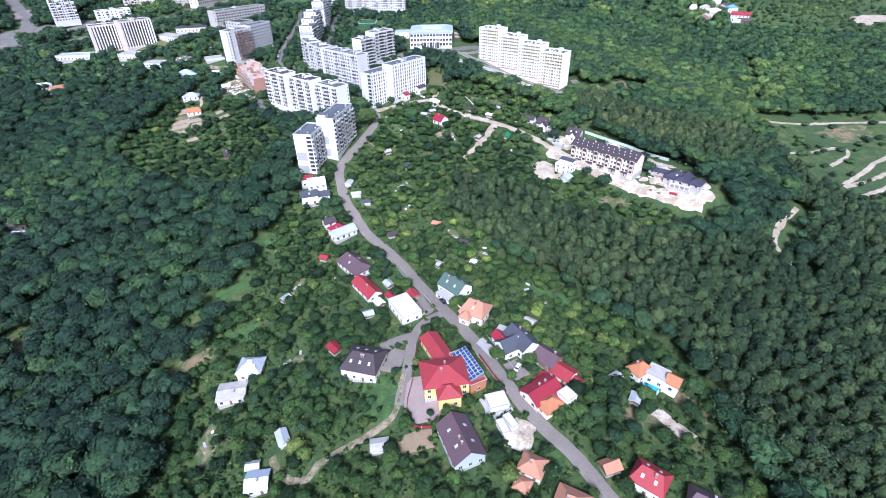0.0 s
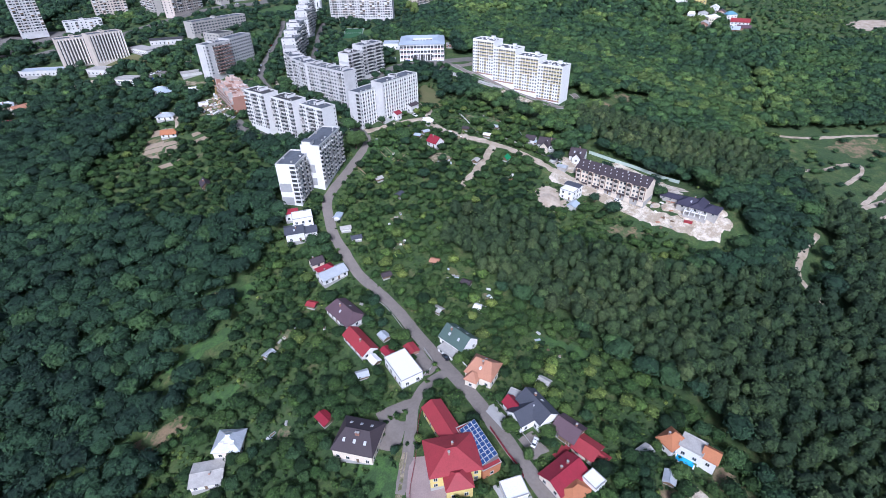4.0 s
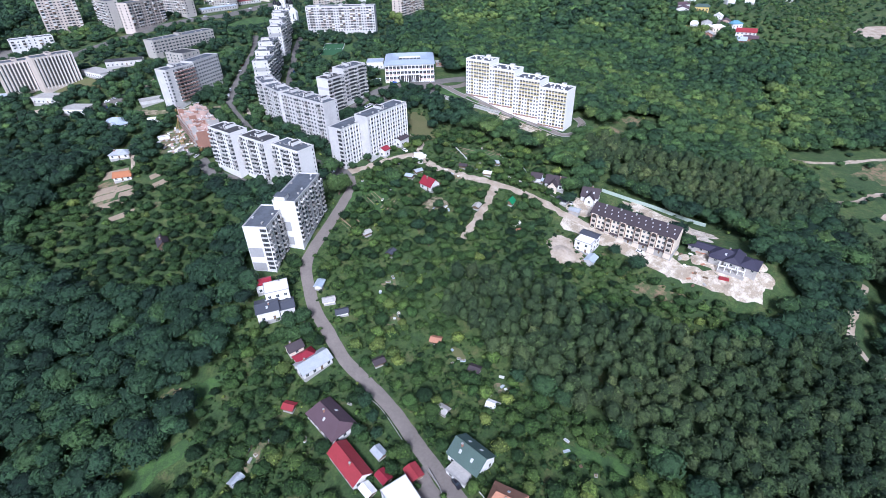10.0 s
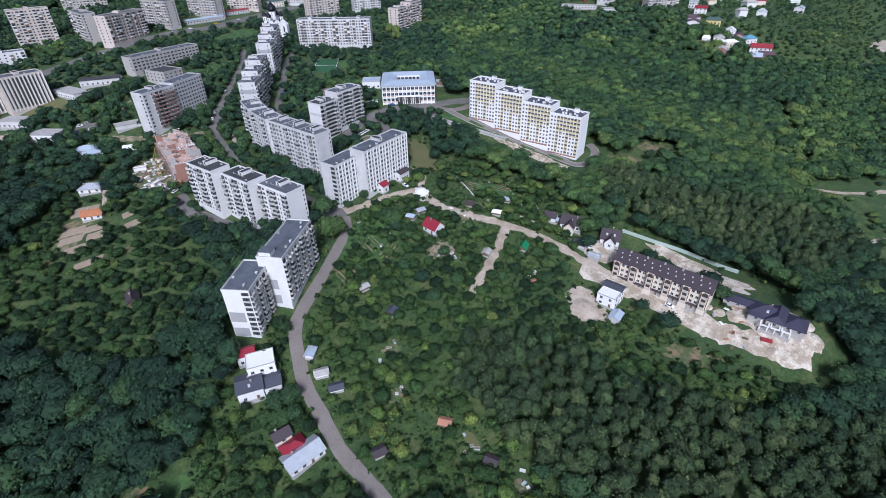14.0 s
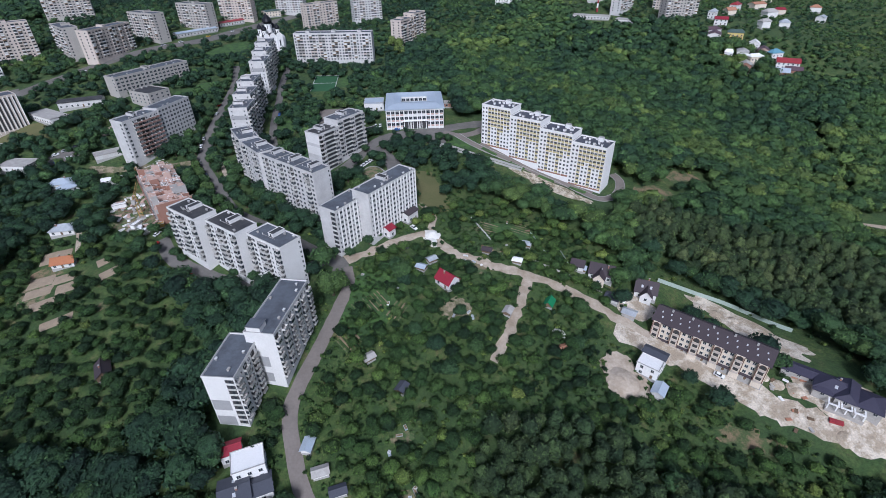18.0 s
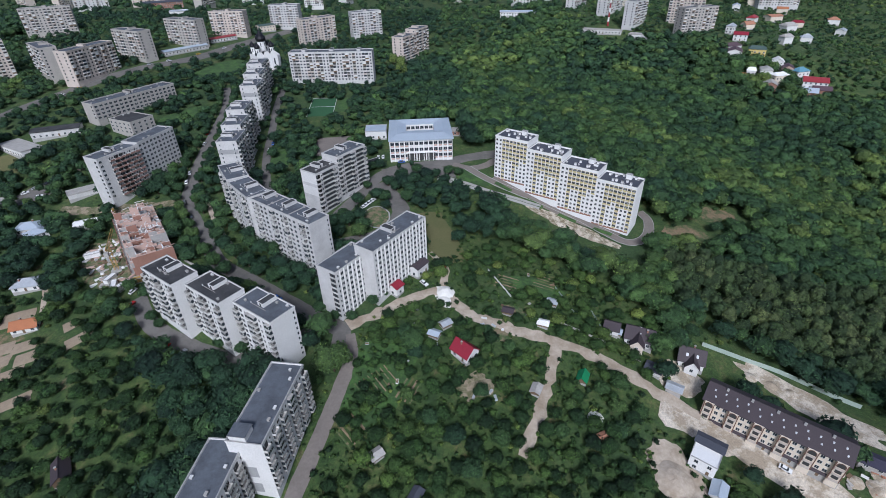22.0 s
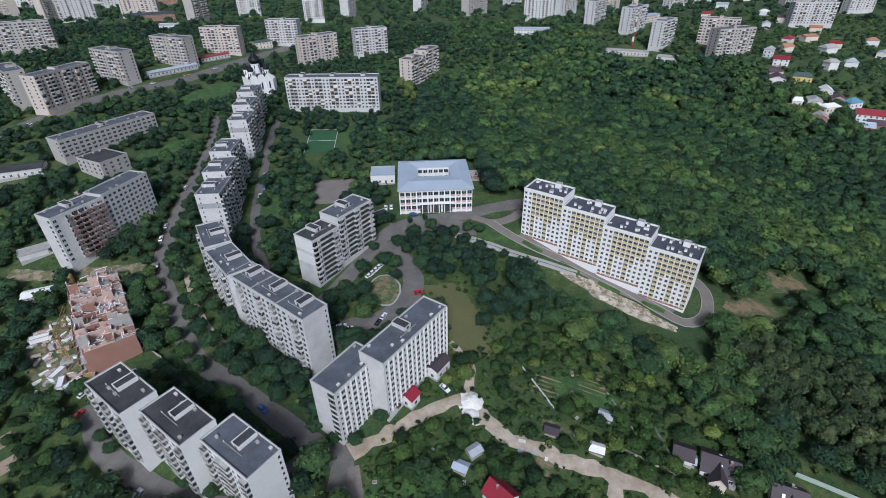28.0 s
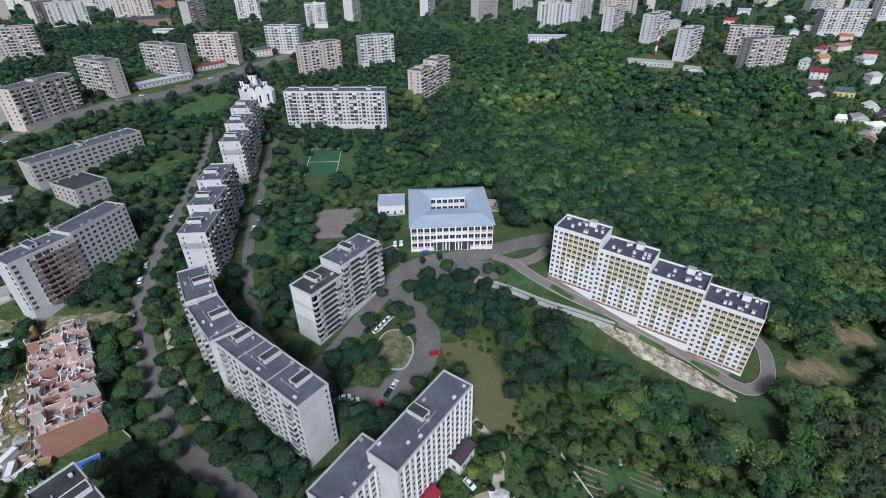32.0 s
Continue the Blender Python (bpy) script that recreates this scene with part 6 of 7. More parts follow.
            part("skylight", Form().box(-0.26, 0.26, -0.36, 0.36, 0, 0.1, "casing").box(-0.2, 0.2, -0.3, 0.3, 0.1, 0.13, "tin"), root, at=pose(u, v, tall + 3.6 * (1 - abs(v) / hd) + 0.2, slope, 0, 0))


terrace(100.8, 299.5, 44.2, -43, 44.5, 12)
h = house(138.5, 275.0, -43, 13, 9.5, 3.2, 2.8, "hip", "violet", "slab", "unfinished villa with dark violet roofs", name="villa", foot=6, skylights=1)
wing(h, 131.3, 284.5, -40, 12, 6, 2.6, 1.0, "gable", "violet", "slab", 6)
wing(h, 141.0, 272.0, 47, 12, 6.5, 3.4, 2.5, "half", "violet", "slab", 6)
wing(h, 146.0, 267.0, -43, 8, 10, 2.8, 2.2, "hip", "violet", "slab", 6)
wing(h, 135.0, 276.0, -43, 6, 9, 2.8, 1.6, "hip", "violet", "slab", 6)
v = thing("unfinished_veranda", pose(137.0, 266.6, gz(137, 266.6) + 0.6, 0, 0, -38), "raw concrete veranda with open white frames", "veranda")
part("floor_slab", Form().box(-6, 6, -2.2, 2.2, -3, 0.2, "slab"), v)
for k in range(5):
    part("column", Form().box(-5.8 + k * 2.8, -5.4 + k * 2.8, -2.1, -1.7, 0.2, 2.6, "bright"), v)
for k in range(3):
    part("frame_beam", Form().box(-5.9 + k * 4, -2.3 + k * 4, -2.2, -1.6, 2.6, 3.0, "bright").box(-5.9 + k * 4, -5.4 + k * 4, -1.6, 2.0, 2.6, 3.0, "bright").box(-2.8 + k * 4, -2.3 + k * 4, -1.6, 2.0, 2.6, 3.0, "bright"), v)
t = thing("metal_skip", pose(132.5, 263.6, gz(132.5, 263.6), 0, 0, -30), "red metal skip on the rubble", "skip")
part("tub", Form().box(-2.2, 2.2, -0.8, 0.8, 0, 1.1, "redroof"), t)
part("rim", Form().box(-2.3, 2.3, -0.9, -0.8, 0.95, 1.1, "crimson").box(-2.3, 2.3, 0.8, 0.9, 0.95, 1.1, "crimson"), t)


# ---- brick building under construction, with its crane ----
def building_site(x, y, yaw, l, d):
    z = gz(x, y) + 1.0
    root = thing("unfinished_building", pose(x, y, z, 0, 0, yaw), "unfinished red-brick building with open rooms and raw concrete", "building site")
    for k in range(7):
        o = -d / 2 + k * d / 6
        CLEAR.append((x - o * math.sin(radians(yaw)), y + o * math.cos(radians(yaw)), l / 2 + 3))
    rng = random.Random(21)
    nx, ny = 5, 13
    cx, cy = l / nx, d / ny
    ux = [-l / 2 + i * cx + (rng.uniform(-0.7, 0.7) if 0 < i < nx else 0) for i in range(nx + 1)]
    uy = [-d / 2 + j * cy + (rng.uniform(-0.9, 0.9) if 0 < j < ny else 0) for j in range(ny + 1)]
    hs = [[6.0 + 0.3 * j + rng.choice((0, 0, 2.8, 2.8, 1.2)) for j in range(ny)] for i in range(nx)]
    part("basement", Form().box(-l / 2, l / 2, -d / 2, d / 2, -6, 3.0, "brick", "slab"), root)
    for i in range(nx):
        for j in range(ny):
            x0, x1, y0, y1, h = ux[i], ux[i + 1], uy[j], uy[j + 1], hs[i][j]
            if j == ny - 1 and i == 0:
                continue
            part("floor_slab", Form().box(x0, x1, y0, y1, h - 2.9, h - 2.6, "slab", rng.choice(("slab", "kerb", "bright", "pink", "kerb"))), root)
            for q in ((x0 - 0.17, x0 + 0.17, y0, y1), (x0, x1, y0 - 0.17, y0 + 0.17)):
                q = list(q)
                k = 0 if q[1] - q[0] > 1 else 2
                hh = h - rng.choice((0, 0, 0.5, 1.4, 2.2))
                part("brick_wall", Form().box(*q, 3.0, hh, rng.choice(("pink", "pink", "kerb", "brick")), rng.choice(("pink", "kerb", "bright", "bright"))).box(q[0], q[1] - (q[1] - q[0]) * (0.55 if k == 0 else 0), q[2], q[3] - (q[3] - q[2]) * (0.55 if k == 2 else 0), hh, hh + rng.choice((0.25, 0.6, 1.1)), "pink", rng.choice(("pink", "bright"))), root)
            if rng.random() < 0.6:
                u, v, a = rng.uniform(x0 + 0.6, x1 - 0.6), rng.uniform(y0 + 0.6, y1 - 0.6), rng.uniform(0, 180)
                part("concrete_block", Form().box(-0.8, 0.8, -0.5, 0.5, 0, rng.uniform(0.5, 1.4), rng.choice(("bright", "pink", "kerb", "slab", "brick"))), root, at=pose(u, v, h - 2.6, 0, 0, a))
            for _ in range(rng.choice((1, 1, 2, 3))):
                u, v, a, w = rng.uniform(x0, x1), rng.uniform(y0, y1), rng.choice((0, 90, 90, 20, 70, 135)), rng.uniform(1.2, 2.6)
                part("plank", Form().box(-w, w, -0.16, 0.16, 0, 0.14, rng.choice(("bright", "bright", "kerb", "wood", "pink"))), root, at=pose(u, v, h - rng.choice((0.0, 0.6, 2.4)), rng.uniform(-6, 6), rng.uniform(-8, 8), a))
    part("end_wall", Form().box(-l / 2 + 1.0, l / 2, -d / 2 - 0.35, -d / 2, -6, 8.0, "brick", "pink"), root, "plain red brick end wall")
    for j in range(ny):
        for f in range(3):
            if hs[0][j] > f * 2.8 + 2:
                part("balcony", Form().box(-l / 2 - 1.6, -l / 2, -d / 2 + j * cy + 0.3, -d / 2 + (j + 1) * cy - 0.3, f * 2.8, f * 2.8 + 0.2, "slab").box(-l / 2 - 1.6, -l / 2 - 1.4, -d / 2 + j * cy + 0.3, -d / 2 + (j + 1) * cy - 0.3, f * 2.8 + 0.2, f * 2.8 + 1.0, "brick"), root)


building_site(-161.1, 417.5, 32, 18.5, 54)


def crane(x, y, yaw, tall, reach):
    z = gz(x, y)
    root = thing("tower_crane", pose(x, y, z, 0, 0, yaw), "yellow lattice tower crane on the building site", "crane")
    part("base", Form().box(-2.2, 2.2, -2.2, 2.2, -0.5, 0.8, "slab"), root)
    w = 0.8
    mast = Form()
    for a, b in ((-w, -w), (w, -w), (w, w), (-w, w)):
        mast.beam((a, b, 0.8), (a, b, tall), 0.12, "crane")
    for k in range(int(tall / 1.8)):
        z0, z1 = 0.8 + k * 1.8, 0.8 + (k + 1) * 1.8
        for a, b in (((-w, -w), (w, -w)), ((w, -w), (w, w)), ((w, w), (-w, w)), ((-w, w), (-w, -w))):
            mast.beam((*a, z0), (*b, z1), 0.07, "crane")
    part("mast", mast, root)
    jib = Form()
    for a in ((0, 0.5, tall), (0, -0.5, tall), (0, 0, tall + 1.1)):
        jib.beam((-6, a[1], a[2]), (reach, a[1], a[2] if a[1] else a[2] - 0.3), 0.12, "crane")
    for k in range(int(reach / 1.5)):
        u = k * 1.5
        jib.beam((u, 0.5, tall), (u + 0.75, 0, tall + 1.0), 0.07, "crane").beam((u + 0.75, 0, tall + 1.0), (u + 1.5, -0.5, tall), 0.07, "crane")
    part("jib", jib, root, "orange-yellow lattice jib")
    part("cab", Form().box(-0.2, 1.4, 0.8, 2.0, tall - 2.0, tall - 0.2, "casing").box(1.35, 1.45, 0.9, 1.9, tall - 1.7, tall - 0.6, "glass"), root)
    part("counterweight", Form().box(-6.5, -4.5, -0.9, 0.9, tall - 1.6, tall + 0.3, "slab"), root)


crane(-169, 400, 110, 13, 19)
rs = random.Random(31)
for k in range(90):
    u, v = rs.uniform(-10, 9), rs.uniform(-23, 16)
    a = radians(36)
    x, y = -177 + u * math.cos(a) - v * math.sin(a), 407 + u * math.sin(a) + v * math.cos(a)
    kind, label, mat = rs.choice((("timber_baulk", "weathered timber baulk lying on the ground", "wood"), ("concrete_panel", "grey concrete panel lying on the ground", "kerb"), ("brick_cube", "strapped cube of pale red bricks", "pink"), ("white_board", "white building board lying on the ground", "bright"), ("concrete_panel", "grey concrete panel lying on the ground", "slab")))
    w, d, t = rs.uniform(0.5, 2.0), rs.uniform(0.4, 0.8), rs.uniform(0.25, 0.9)
    f = Form()
    o = rs.uniform(0.04, 0.15)
    f.hexa([(-w, -d, -0.3), (w, -d, -0.3), (w, d, -0.3), (-w, d, -0.3)], [(-w + o, -d + o, t), (w - o, -d, t), (w, d - o, t), (-w, d, t - o)], mat)
    ob = new(kind, f.mesh(kind))
    ob.matrix_world = pose(x, y, gz(x, y) + 0.2, 0, 0, rs.choice((36, 126, 80, 10)) + rs.uniform(-12, 12))
    tagged(ob, label, "building material", "building materials")
for x, y, a, l, w, c, lab in ((-188, 414, 25, 7, 2.4, "bright", "white site cabin"), (-171, 395, 75, 6, 2.4, "bright", "white site cabin"), (-167, 390, -70, 6, 2.2, "bright", "white site cabin"), (-162, 389, 60, 6, 2.2, "bright", "white site cabin"), (-156.5, 391.5, 20, 3.5, 2.4, "crane", "yellow site bin"), (-142, 389, 30, 8, 3, "bluetarp", "blue and white site shed")):
    house(x, y, a, l, w, 2.5, 0, "flat", c, c, lab + " on the building site", "site_cabin", "cabin", "site cabins", 0, False)
t = thing("cement_silo", pose(-189, 444, gz(-189, 444)), "yellow cement silo on the building site", "silo")
part("tank", Form().lathe([(1.6, 0), (1.6, 4.5), (1.2, 5.2)], "crane", 12), t)
part("lid", Form().lathe([(1.3, 5.2), (0.6, 5.6)], "kerb", 12), t)

# ---- porches of the hostel ----
house(-33.9, 371.6, 51, 4.6, 5.0, 5.0, 1.4, "gable", "crimson", "white", "hostel porch with crimson roof", "porch", "porch", chimney=0)
house(-22.8, 383.9, 51, 8.0, 4.5, 5.6, 1.0, "gable", "brownroof", "white", "hostel porch with dark brown roof", "porch", "porch", chimney=0)

# ---- roof gear of the yellow block ----
ry = random.Random(3)
for k in range(4):
    c, s = math.cos(radians(-39.6)), math.sin(radians(-39.6))
    for j in range(11):
        o, n = 21.0 * k + ry.uniform(2, 19), ry.uniform(2.5, 11.5)
        big = j == 0
        if big:
            o, n = 21.0 * k + 13.5, 10.5
        x, y = 26 + c * o - s * n, 467.4 + s * o + c * n
        t = thing("roof_vent", pose(x, y, 91.95 - 4.05 * k, 0, 0, -39.6), "white ventilation shaft on the flat roof", "roof vent", "roof vents")
        w = 1.5 if big else 0.55
        part("shaft", Form().box(-w, w, -w * 0.7, w * 0.7, 0, 2.6 if big else 1.3, "bright"), t)
        part("cap", Form().box(-w - 0.12, w + 0.12, -w * 0.7 - 0.12, w * 0.7 + 0.12, 2.6 if big else 1.3, (2.6 if big else 1.3) + 0.12, "kerb"), t)

# ---- walls, fences, heaps ----
fence("retaining_wall", [(-8.7, 468.2), (7.1, 461.4), (20.8, 454.4), (37.2, 448.7), (50.0, 443.5)], 1.6, "kerb", "pale concrete retaining wall below the lane")
fence("site_hoarding", [(-145.5, 413.7), (-138.5, 403.3), (-130.5, 395.9), (-137.5, 387.4)], 1.8, "slab", "grey hoarding round the building site")
fence("site_fence", [(97, 341), (112, 334), (128, 326), (147, 310)], 2.2, "fence", "pale green sheet fence along the building site")
fence("garden_fence", [(35, 352), (55, 340), (66, 332)], 1.2, "slab", "pale garden fence beside the track")
fence("roadside_wall", [(8, 161), (-2, 177), (-10, 190)], 0.9, "bright", "low white wall along the road", 2.4)
fence("roadside_wall", [(-15, 160), (-12, 164), (-9, 169), (-13, 178)], 1.2, "kerb", "pale yard wall beside the road", 2.4)
fence("roadside_wall", [(14, 150), (24, 131)], 0.8, "kerb", "low kerb wall along the road", 2.4)
fence("roadside_wall", [(-38, 211), (-30, 203), (-22, 190)], 0.7, "kerb", "low pale wall along the road", 2.4)
fence("yard_fence", [(18, 366), (10, 384)], 1.2, "bright", "white picket fence in the gardens")
fence("yard_fence", [(46, 352), (40, 372)], 1.2, "fence", "pale fence in the gardens")
fence("yard_fence", [(55, 345), (52, 362)], 1.2, "fence", "pale fence in the gardens")


def heap(x, y, r, h, mat, label):
    x, y = settle(x, y)
    rng = np.random.default_rng(int(abs(x * 3 + y)))
    f = Form()
    rings = []
    for q, t in ((1.0, -0.1), (0.75, 0.3), (0.45, 0.75), (0.15, 1.0)):
        a = np.arange(18) / 18 * math.tau
        rr = r * q * (1 + rng.normal(0, 0.045, 18))
        px, py = x + rr * np.cos(a), y + rr * np.sin(a)
        rings.append(np.column_stack([px, py, height(px, py) + 0.25 + h * t * (1 + rng.normal(0, 0.04, 18))]))
    for u, w in zip(rings, rings[1:]):
        for i in range(18):
            j = (i + 1) % 18
            f.face([u[i], u[j], w[j], w[i]], mat)
    f.face(list(rings[-1]), mat)
    CLEAR.append((x, y, r))
    return tagged(new("mound", f.mesh("mound")), label, "mound", "mounds")


heap(-11.5, 370, 4.0, 1.5, "sand", "heap of white sand at the end of the track")
heap(-12.5, 365, 3.0, 1.0, "sand", "heap of white sand at the end of the track")
heap(39, 308, 3.0, 1.0, "sand", "heap of pale sand in a garden")
heap(60, 286, 7.0, 2.0, "dirt", "large heap of pale dug earth")
for x, y in ((118, 322), (124, 318), (111, 326), (133, 303), (126, 279), (22, 103), (66, 419), (72, 413), (58, 427)):
    heap(x, y, 2.6, 0.9, "chalk", "heap of chalky rubble")

# ---- parked cars ----
for x, y, a, c in ((-146, 436, 120, "white"), (-147, 441, 120, "black"), (-153.1, 375.6, 60, "red"), (-155.9, 384.7, 60, "white"), (-87, 372, -40, "blue"), (-69.3, 355.2, -40, "black"), (-65.2, 355.1, -60, "white"), (-62.2, 409.7, 10, "white"), (-59.1, 408.1, 10, "white"), (-65.3, 411.2, 10, "black"), (-49.8, 405.5, 60, "red"), (-46.7, 410.6, 60, "black"), (-44.6, 413.7, 60, "white"), (-29.1, 426.6, 5, "red"), (-51.8, 440.0, 40, "white"), (-50.3, 442.0, 40, "white"), (-48.7, 444.0, 40, "white"), (-47.1, 446.0, 40, "white"), (-55.9, 447.0, 40, "black"), (-21, 376, -50, "white"), (-26, 361, -20, "grey"), (-11, 385, 80, "red"), (-4, 172, -60, "black"), (25, 132, 60, "white"), (101, 288, -43, "white"), (75, 328, 60, "white"), (-36, 176, -60, "white"), (38, 124, 20, "red"), (-128.1, 348.7, 60, "red"), (-123.6, 345.5, 60, "black"), (-120.0, 344.6, 60, "silver"),
                   (-118, 512, 95, "white"), (-117, 520, 95, "blue"), (-120, 535, 95, "silver"), (-118, 555, 95, "white"), (-124, 590, 95, "black"), (-110, 520, 95, "white"), (-109, 528, 95, "blue"), (-30, 500 - 14, 0, "blue"), (-45, 494, 90, "white"), (-42, 494, 90, "white"), (-205, 730, 52, "white"), (-222, 705, 52, "yellow"), (-240, 680, 52, "white"), (-192, 748, 52, "black"), (-180, 770, 52, "silver"), (-252, 668, 52, "silver"), (-160, 475, 100, "white"), (-161, 485, 100, "silver"), (-155, 455, 110, "grey"), (-162, 520, 90, "white"), (-164, 535, 90, "red"),
                   (-250, 470, 30, "white"), (-246, 474, 30, "silver"), (-241, 478, 30, "black"), (-236, 482, 30, "white"), (-245, 462, 30, "blue"), (-240, 466, 30, "white"), (-292, 600, 50, "white"), (-285, 612, 50, "yellow")):
    car(x, y, a, c)

# ---- rubble mounds round the unfinished villa ----
for x, y, r, h in ((133, 258, 3.0, 0.9), (152, 261, 4.0, 1.2), (126, 277, 3.0, 1.0), (121, 281, 2.5, 0.8), (118, 285, 2.0, 0.6), (153, 268, 3.0, 1.0)):
    heap(x, y, r, h, "chalk", "mound of chalky rubble beside the villa")
rv = random.Random(8)
for k in range(16):
    x, y = rv.uniform(116, 134), rv.uniform(262, 284)
    t = thing("building_board", pose(x, y, gz(x, y) + 0.3, 0, 0, rv.uniform(0, 180)), "loose sheet of building material on rubble", "board", "loose boards")
    part("sheet", Form().box(-1.1, 1.1, -0.6, 0.6, 0, 0.3, rv.choice(("wood", "salmon", "bright", "slab"))), t)

# ---- planter boxes in the garden plots ----
rg = random.Random(44)
for x, y, w in ((-28, 266, 6), (-27, 246, 6), (16, 210, 6), (1, 228, 6), (-4, 322, 8), (8, 346, 6), (18, 358, 7), (30, 372, 10), (-40, 330, 12), (-20, 345, 8), (-64, 145, 6), (-74, 189, 6), (-93, 114, 6), (-50, 200, 8), (40, 178, 10)):
    for k in range(4):
        a, b = x + rg.uniform(-w, w), y + rg.uniform(-w, w)
        f, s, t = Form(), rg.uniform(0.4, 1.3), rg.uniform(0.25, 0.6)
        mat = rg.choice(("casing", "kerb", "bluetin", "wood", "tin", "bright"))
        for q in ((-s, s, -0.5, -0.42), (-s, s, 0.42, 0.5), (-s, -s + 0.08, -0.42, 0.42), (s - 0.08, s, -0.42, 0.42)):
            f.box(*q, -0.3, t, mat)
        f.box(-s + 0.08, s - 0.08, -0.42, 0.42, -0.3, t - 0.08, rg.choice((mat, "soil", "tin")))
        ob = new("planter_box", f.mesh("planter_box"))
        ob.matrix_world = pose(a, b, gz(a, b) + 0.15, 0, 0, rg.uniform(0, 180))
        tagged(ob, "low boarded planter box standing in a garden plot", "planter box", "planter boxes")
        CLEAR.append((a, b, 1.6))


# ---- trees ----
def ball(detail):
    """A unit icosphere: points and triangles."""
    t = (1 + 5 ** 0.5) / 2
    v = [np.array(p) / math.hypot(1, t) for p in ((-1, t, 0), (1, t, 0), (-1, -t, 0), (1, -t, 0), (0, -1, t), (0, 1, t), (0, -1, -t), (0, 1, -t), (t, 0, -1), (t, 0, 1), (-t, 0, -1), (-t, 0, 1))]
    f = [(0, 11, 5), (0, 5, 1), (0, 1, 7), (0, 7, 10), (0, 10, 11), (1, 5, 9), (5, 11, 4), (11, 10, 2), (10, 7, 6), (7, 1, 8), (3, 9, 4), (3, 4, 2), (3, 2, 6), (3, 6, 8), (3, 8, 9), (4, 9, 5), (2, 4, 11), (6, 2, 10), (8, 6, 7), (9, 8, 1)]
    for _ in range(detail):
        mid, out = {}, []
        for a, b, c in f:
            k = []
            for e in ((a, b), (b, c), (c, a)):
                e = tuple(sorted(e))
                if e not in mid:
                    m = v[e[0]] + v[e[1]]
                    v.append(m / np.linalg.norm(m))
                    mid[e] = len(v) - 1
                k.append(mid[e])
            out += [(a, k[0], k[2]), (b, k[1], k[0]), (c, k[2], k[1]), tuple(k)]
        f = out
    return np.array(v), f


def crown_arrays(rng, leaves, squash=1.0, lobes=9, detail=1, leaf=0.2, wide=0.55, loose=0.45):
    """One crown of unit radius standing on z = 0..about 2: a heart of rounded boughs, feathered all over with small sprays of leaves. loose: how far the sprays tilt."""
    lobe = [(np.zeros(3), 0.62)]
    for k in range(lobes):
        a, e = k * 2.4 + rng.uniform(-0.4, 0.4), rng.uniform(-0.3, 0.95)
        out = wide * (1.1 - 0.55 * abs(e))
        lobe.append((np.array([math.cos(a) * out, math.sin(a) * out, 0.6 * e]), rng.uniform(0.28, 0.46)))

    def reach(d):
        best = 0.0
        for q, r in lobe:
            b = float(d @ q)
            disc = b * b - float(q @ q) + r * r
            if disc > 0:
                best = max(best, b + disc ** 0.5)
        return best

    size = np.array([1.0, 1.0, squash])
    base = np.array([0, 0, squash])
    bv, bf = ball(detail)
    verts = [tuple(d * reach(d) * rng.uniform(0.84, 0.98) * size + base) for d in bv]
    tris = [t for t in bf if sum(bv[i][2] for i in t) > -1.9]
    for k in range(leaves):
        d = rng.normal(size=3)
        d[2] = abs(d[2]) - 0.35 if rng.random() < 0.9 else d[2]
        d /= np.linalg.norm(d)
        p = d * reach(d) * rng.uniform(0.93, 1.08) * size + base
        nrm = d + np.array([0, 0, 0.25]) + rng.normal(size=3) * loose
        nrm /= np.linalg.norm(nrm)
        u = np.cross(nrm, rng.normal(size=3))
        u /= np.linalg.norm(u)
        w = np.cross(nrm, u)
        s = leaf * rng.uniform(0.6, 1.3)
        n = len(verts)
        verts += [tuple(p + u * s), tuple(p - u * s * 0.6 + w * s * 0.8), tuple(p - u * s * 0.6 - w * s * 0.8)]
        tris.append((n, n + 1, n + 2))
    return np.array(verts, np.float32), np.array(tris, np.int32)


RNG = np.random.default_rng(11)
CROWNS = dict(
    near=[crown_arrays(RNG, 165, 0.85, 10, 1, 0.135) for _ in range(8)],
    far=[crown_arrays(RNG, 95, 0.85, 9, 1, 0.16) for _ in range(8)],
    remote=[crown_arrays(RNG, 22, 0.85, 6, 0, 0.26) for _ in range(6)],
    tall=[crown_arrays(RNG, 120, 1.5, 9, 1, 0.16, 0.42, 0.5) for _ in range(8)],
    bush=[crown_arrays(RNG, 20, 0.75, 4, 0, 0.28) for _ in range(6)],
    scrub=[crown_arrays(RNG, 12, 0.5, 3, 0, 0.36) for _ in range(6)],
)


def mesh_arrays(name, v, f, tint, mat):
    me = bpy.data.meshes.new(name)
    me.vertices.add(len(v))
    me.vertices.foreach_set("co", v.astype(np.float32).ravel())
    me.loops.add(len(f) * 3)
    me.loops.foreach_set("vertex_index", f.astype(np.int32).ravel())
    me.polygons.add(len(f))
    me.polygons.foreach_set("loop_start", np.arange(len(f), dtype=np.int32) * 3)
    me.polygons.foreach_set("use_smooth", np.ones(len(f), bool))
    me.attributes.new("tint", "FLOAT", "POINT").data.foreach_set("value", tint.astype(np.float32))
    me.materials.append(MAT[mat])
    me.update(calc_edges=True)
    return me


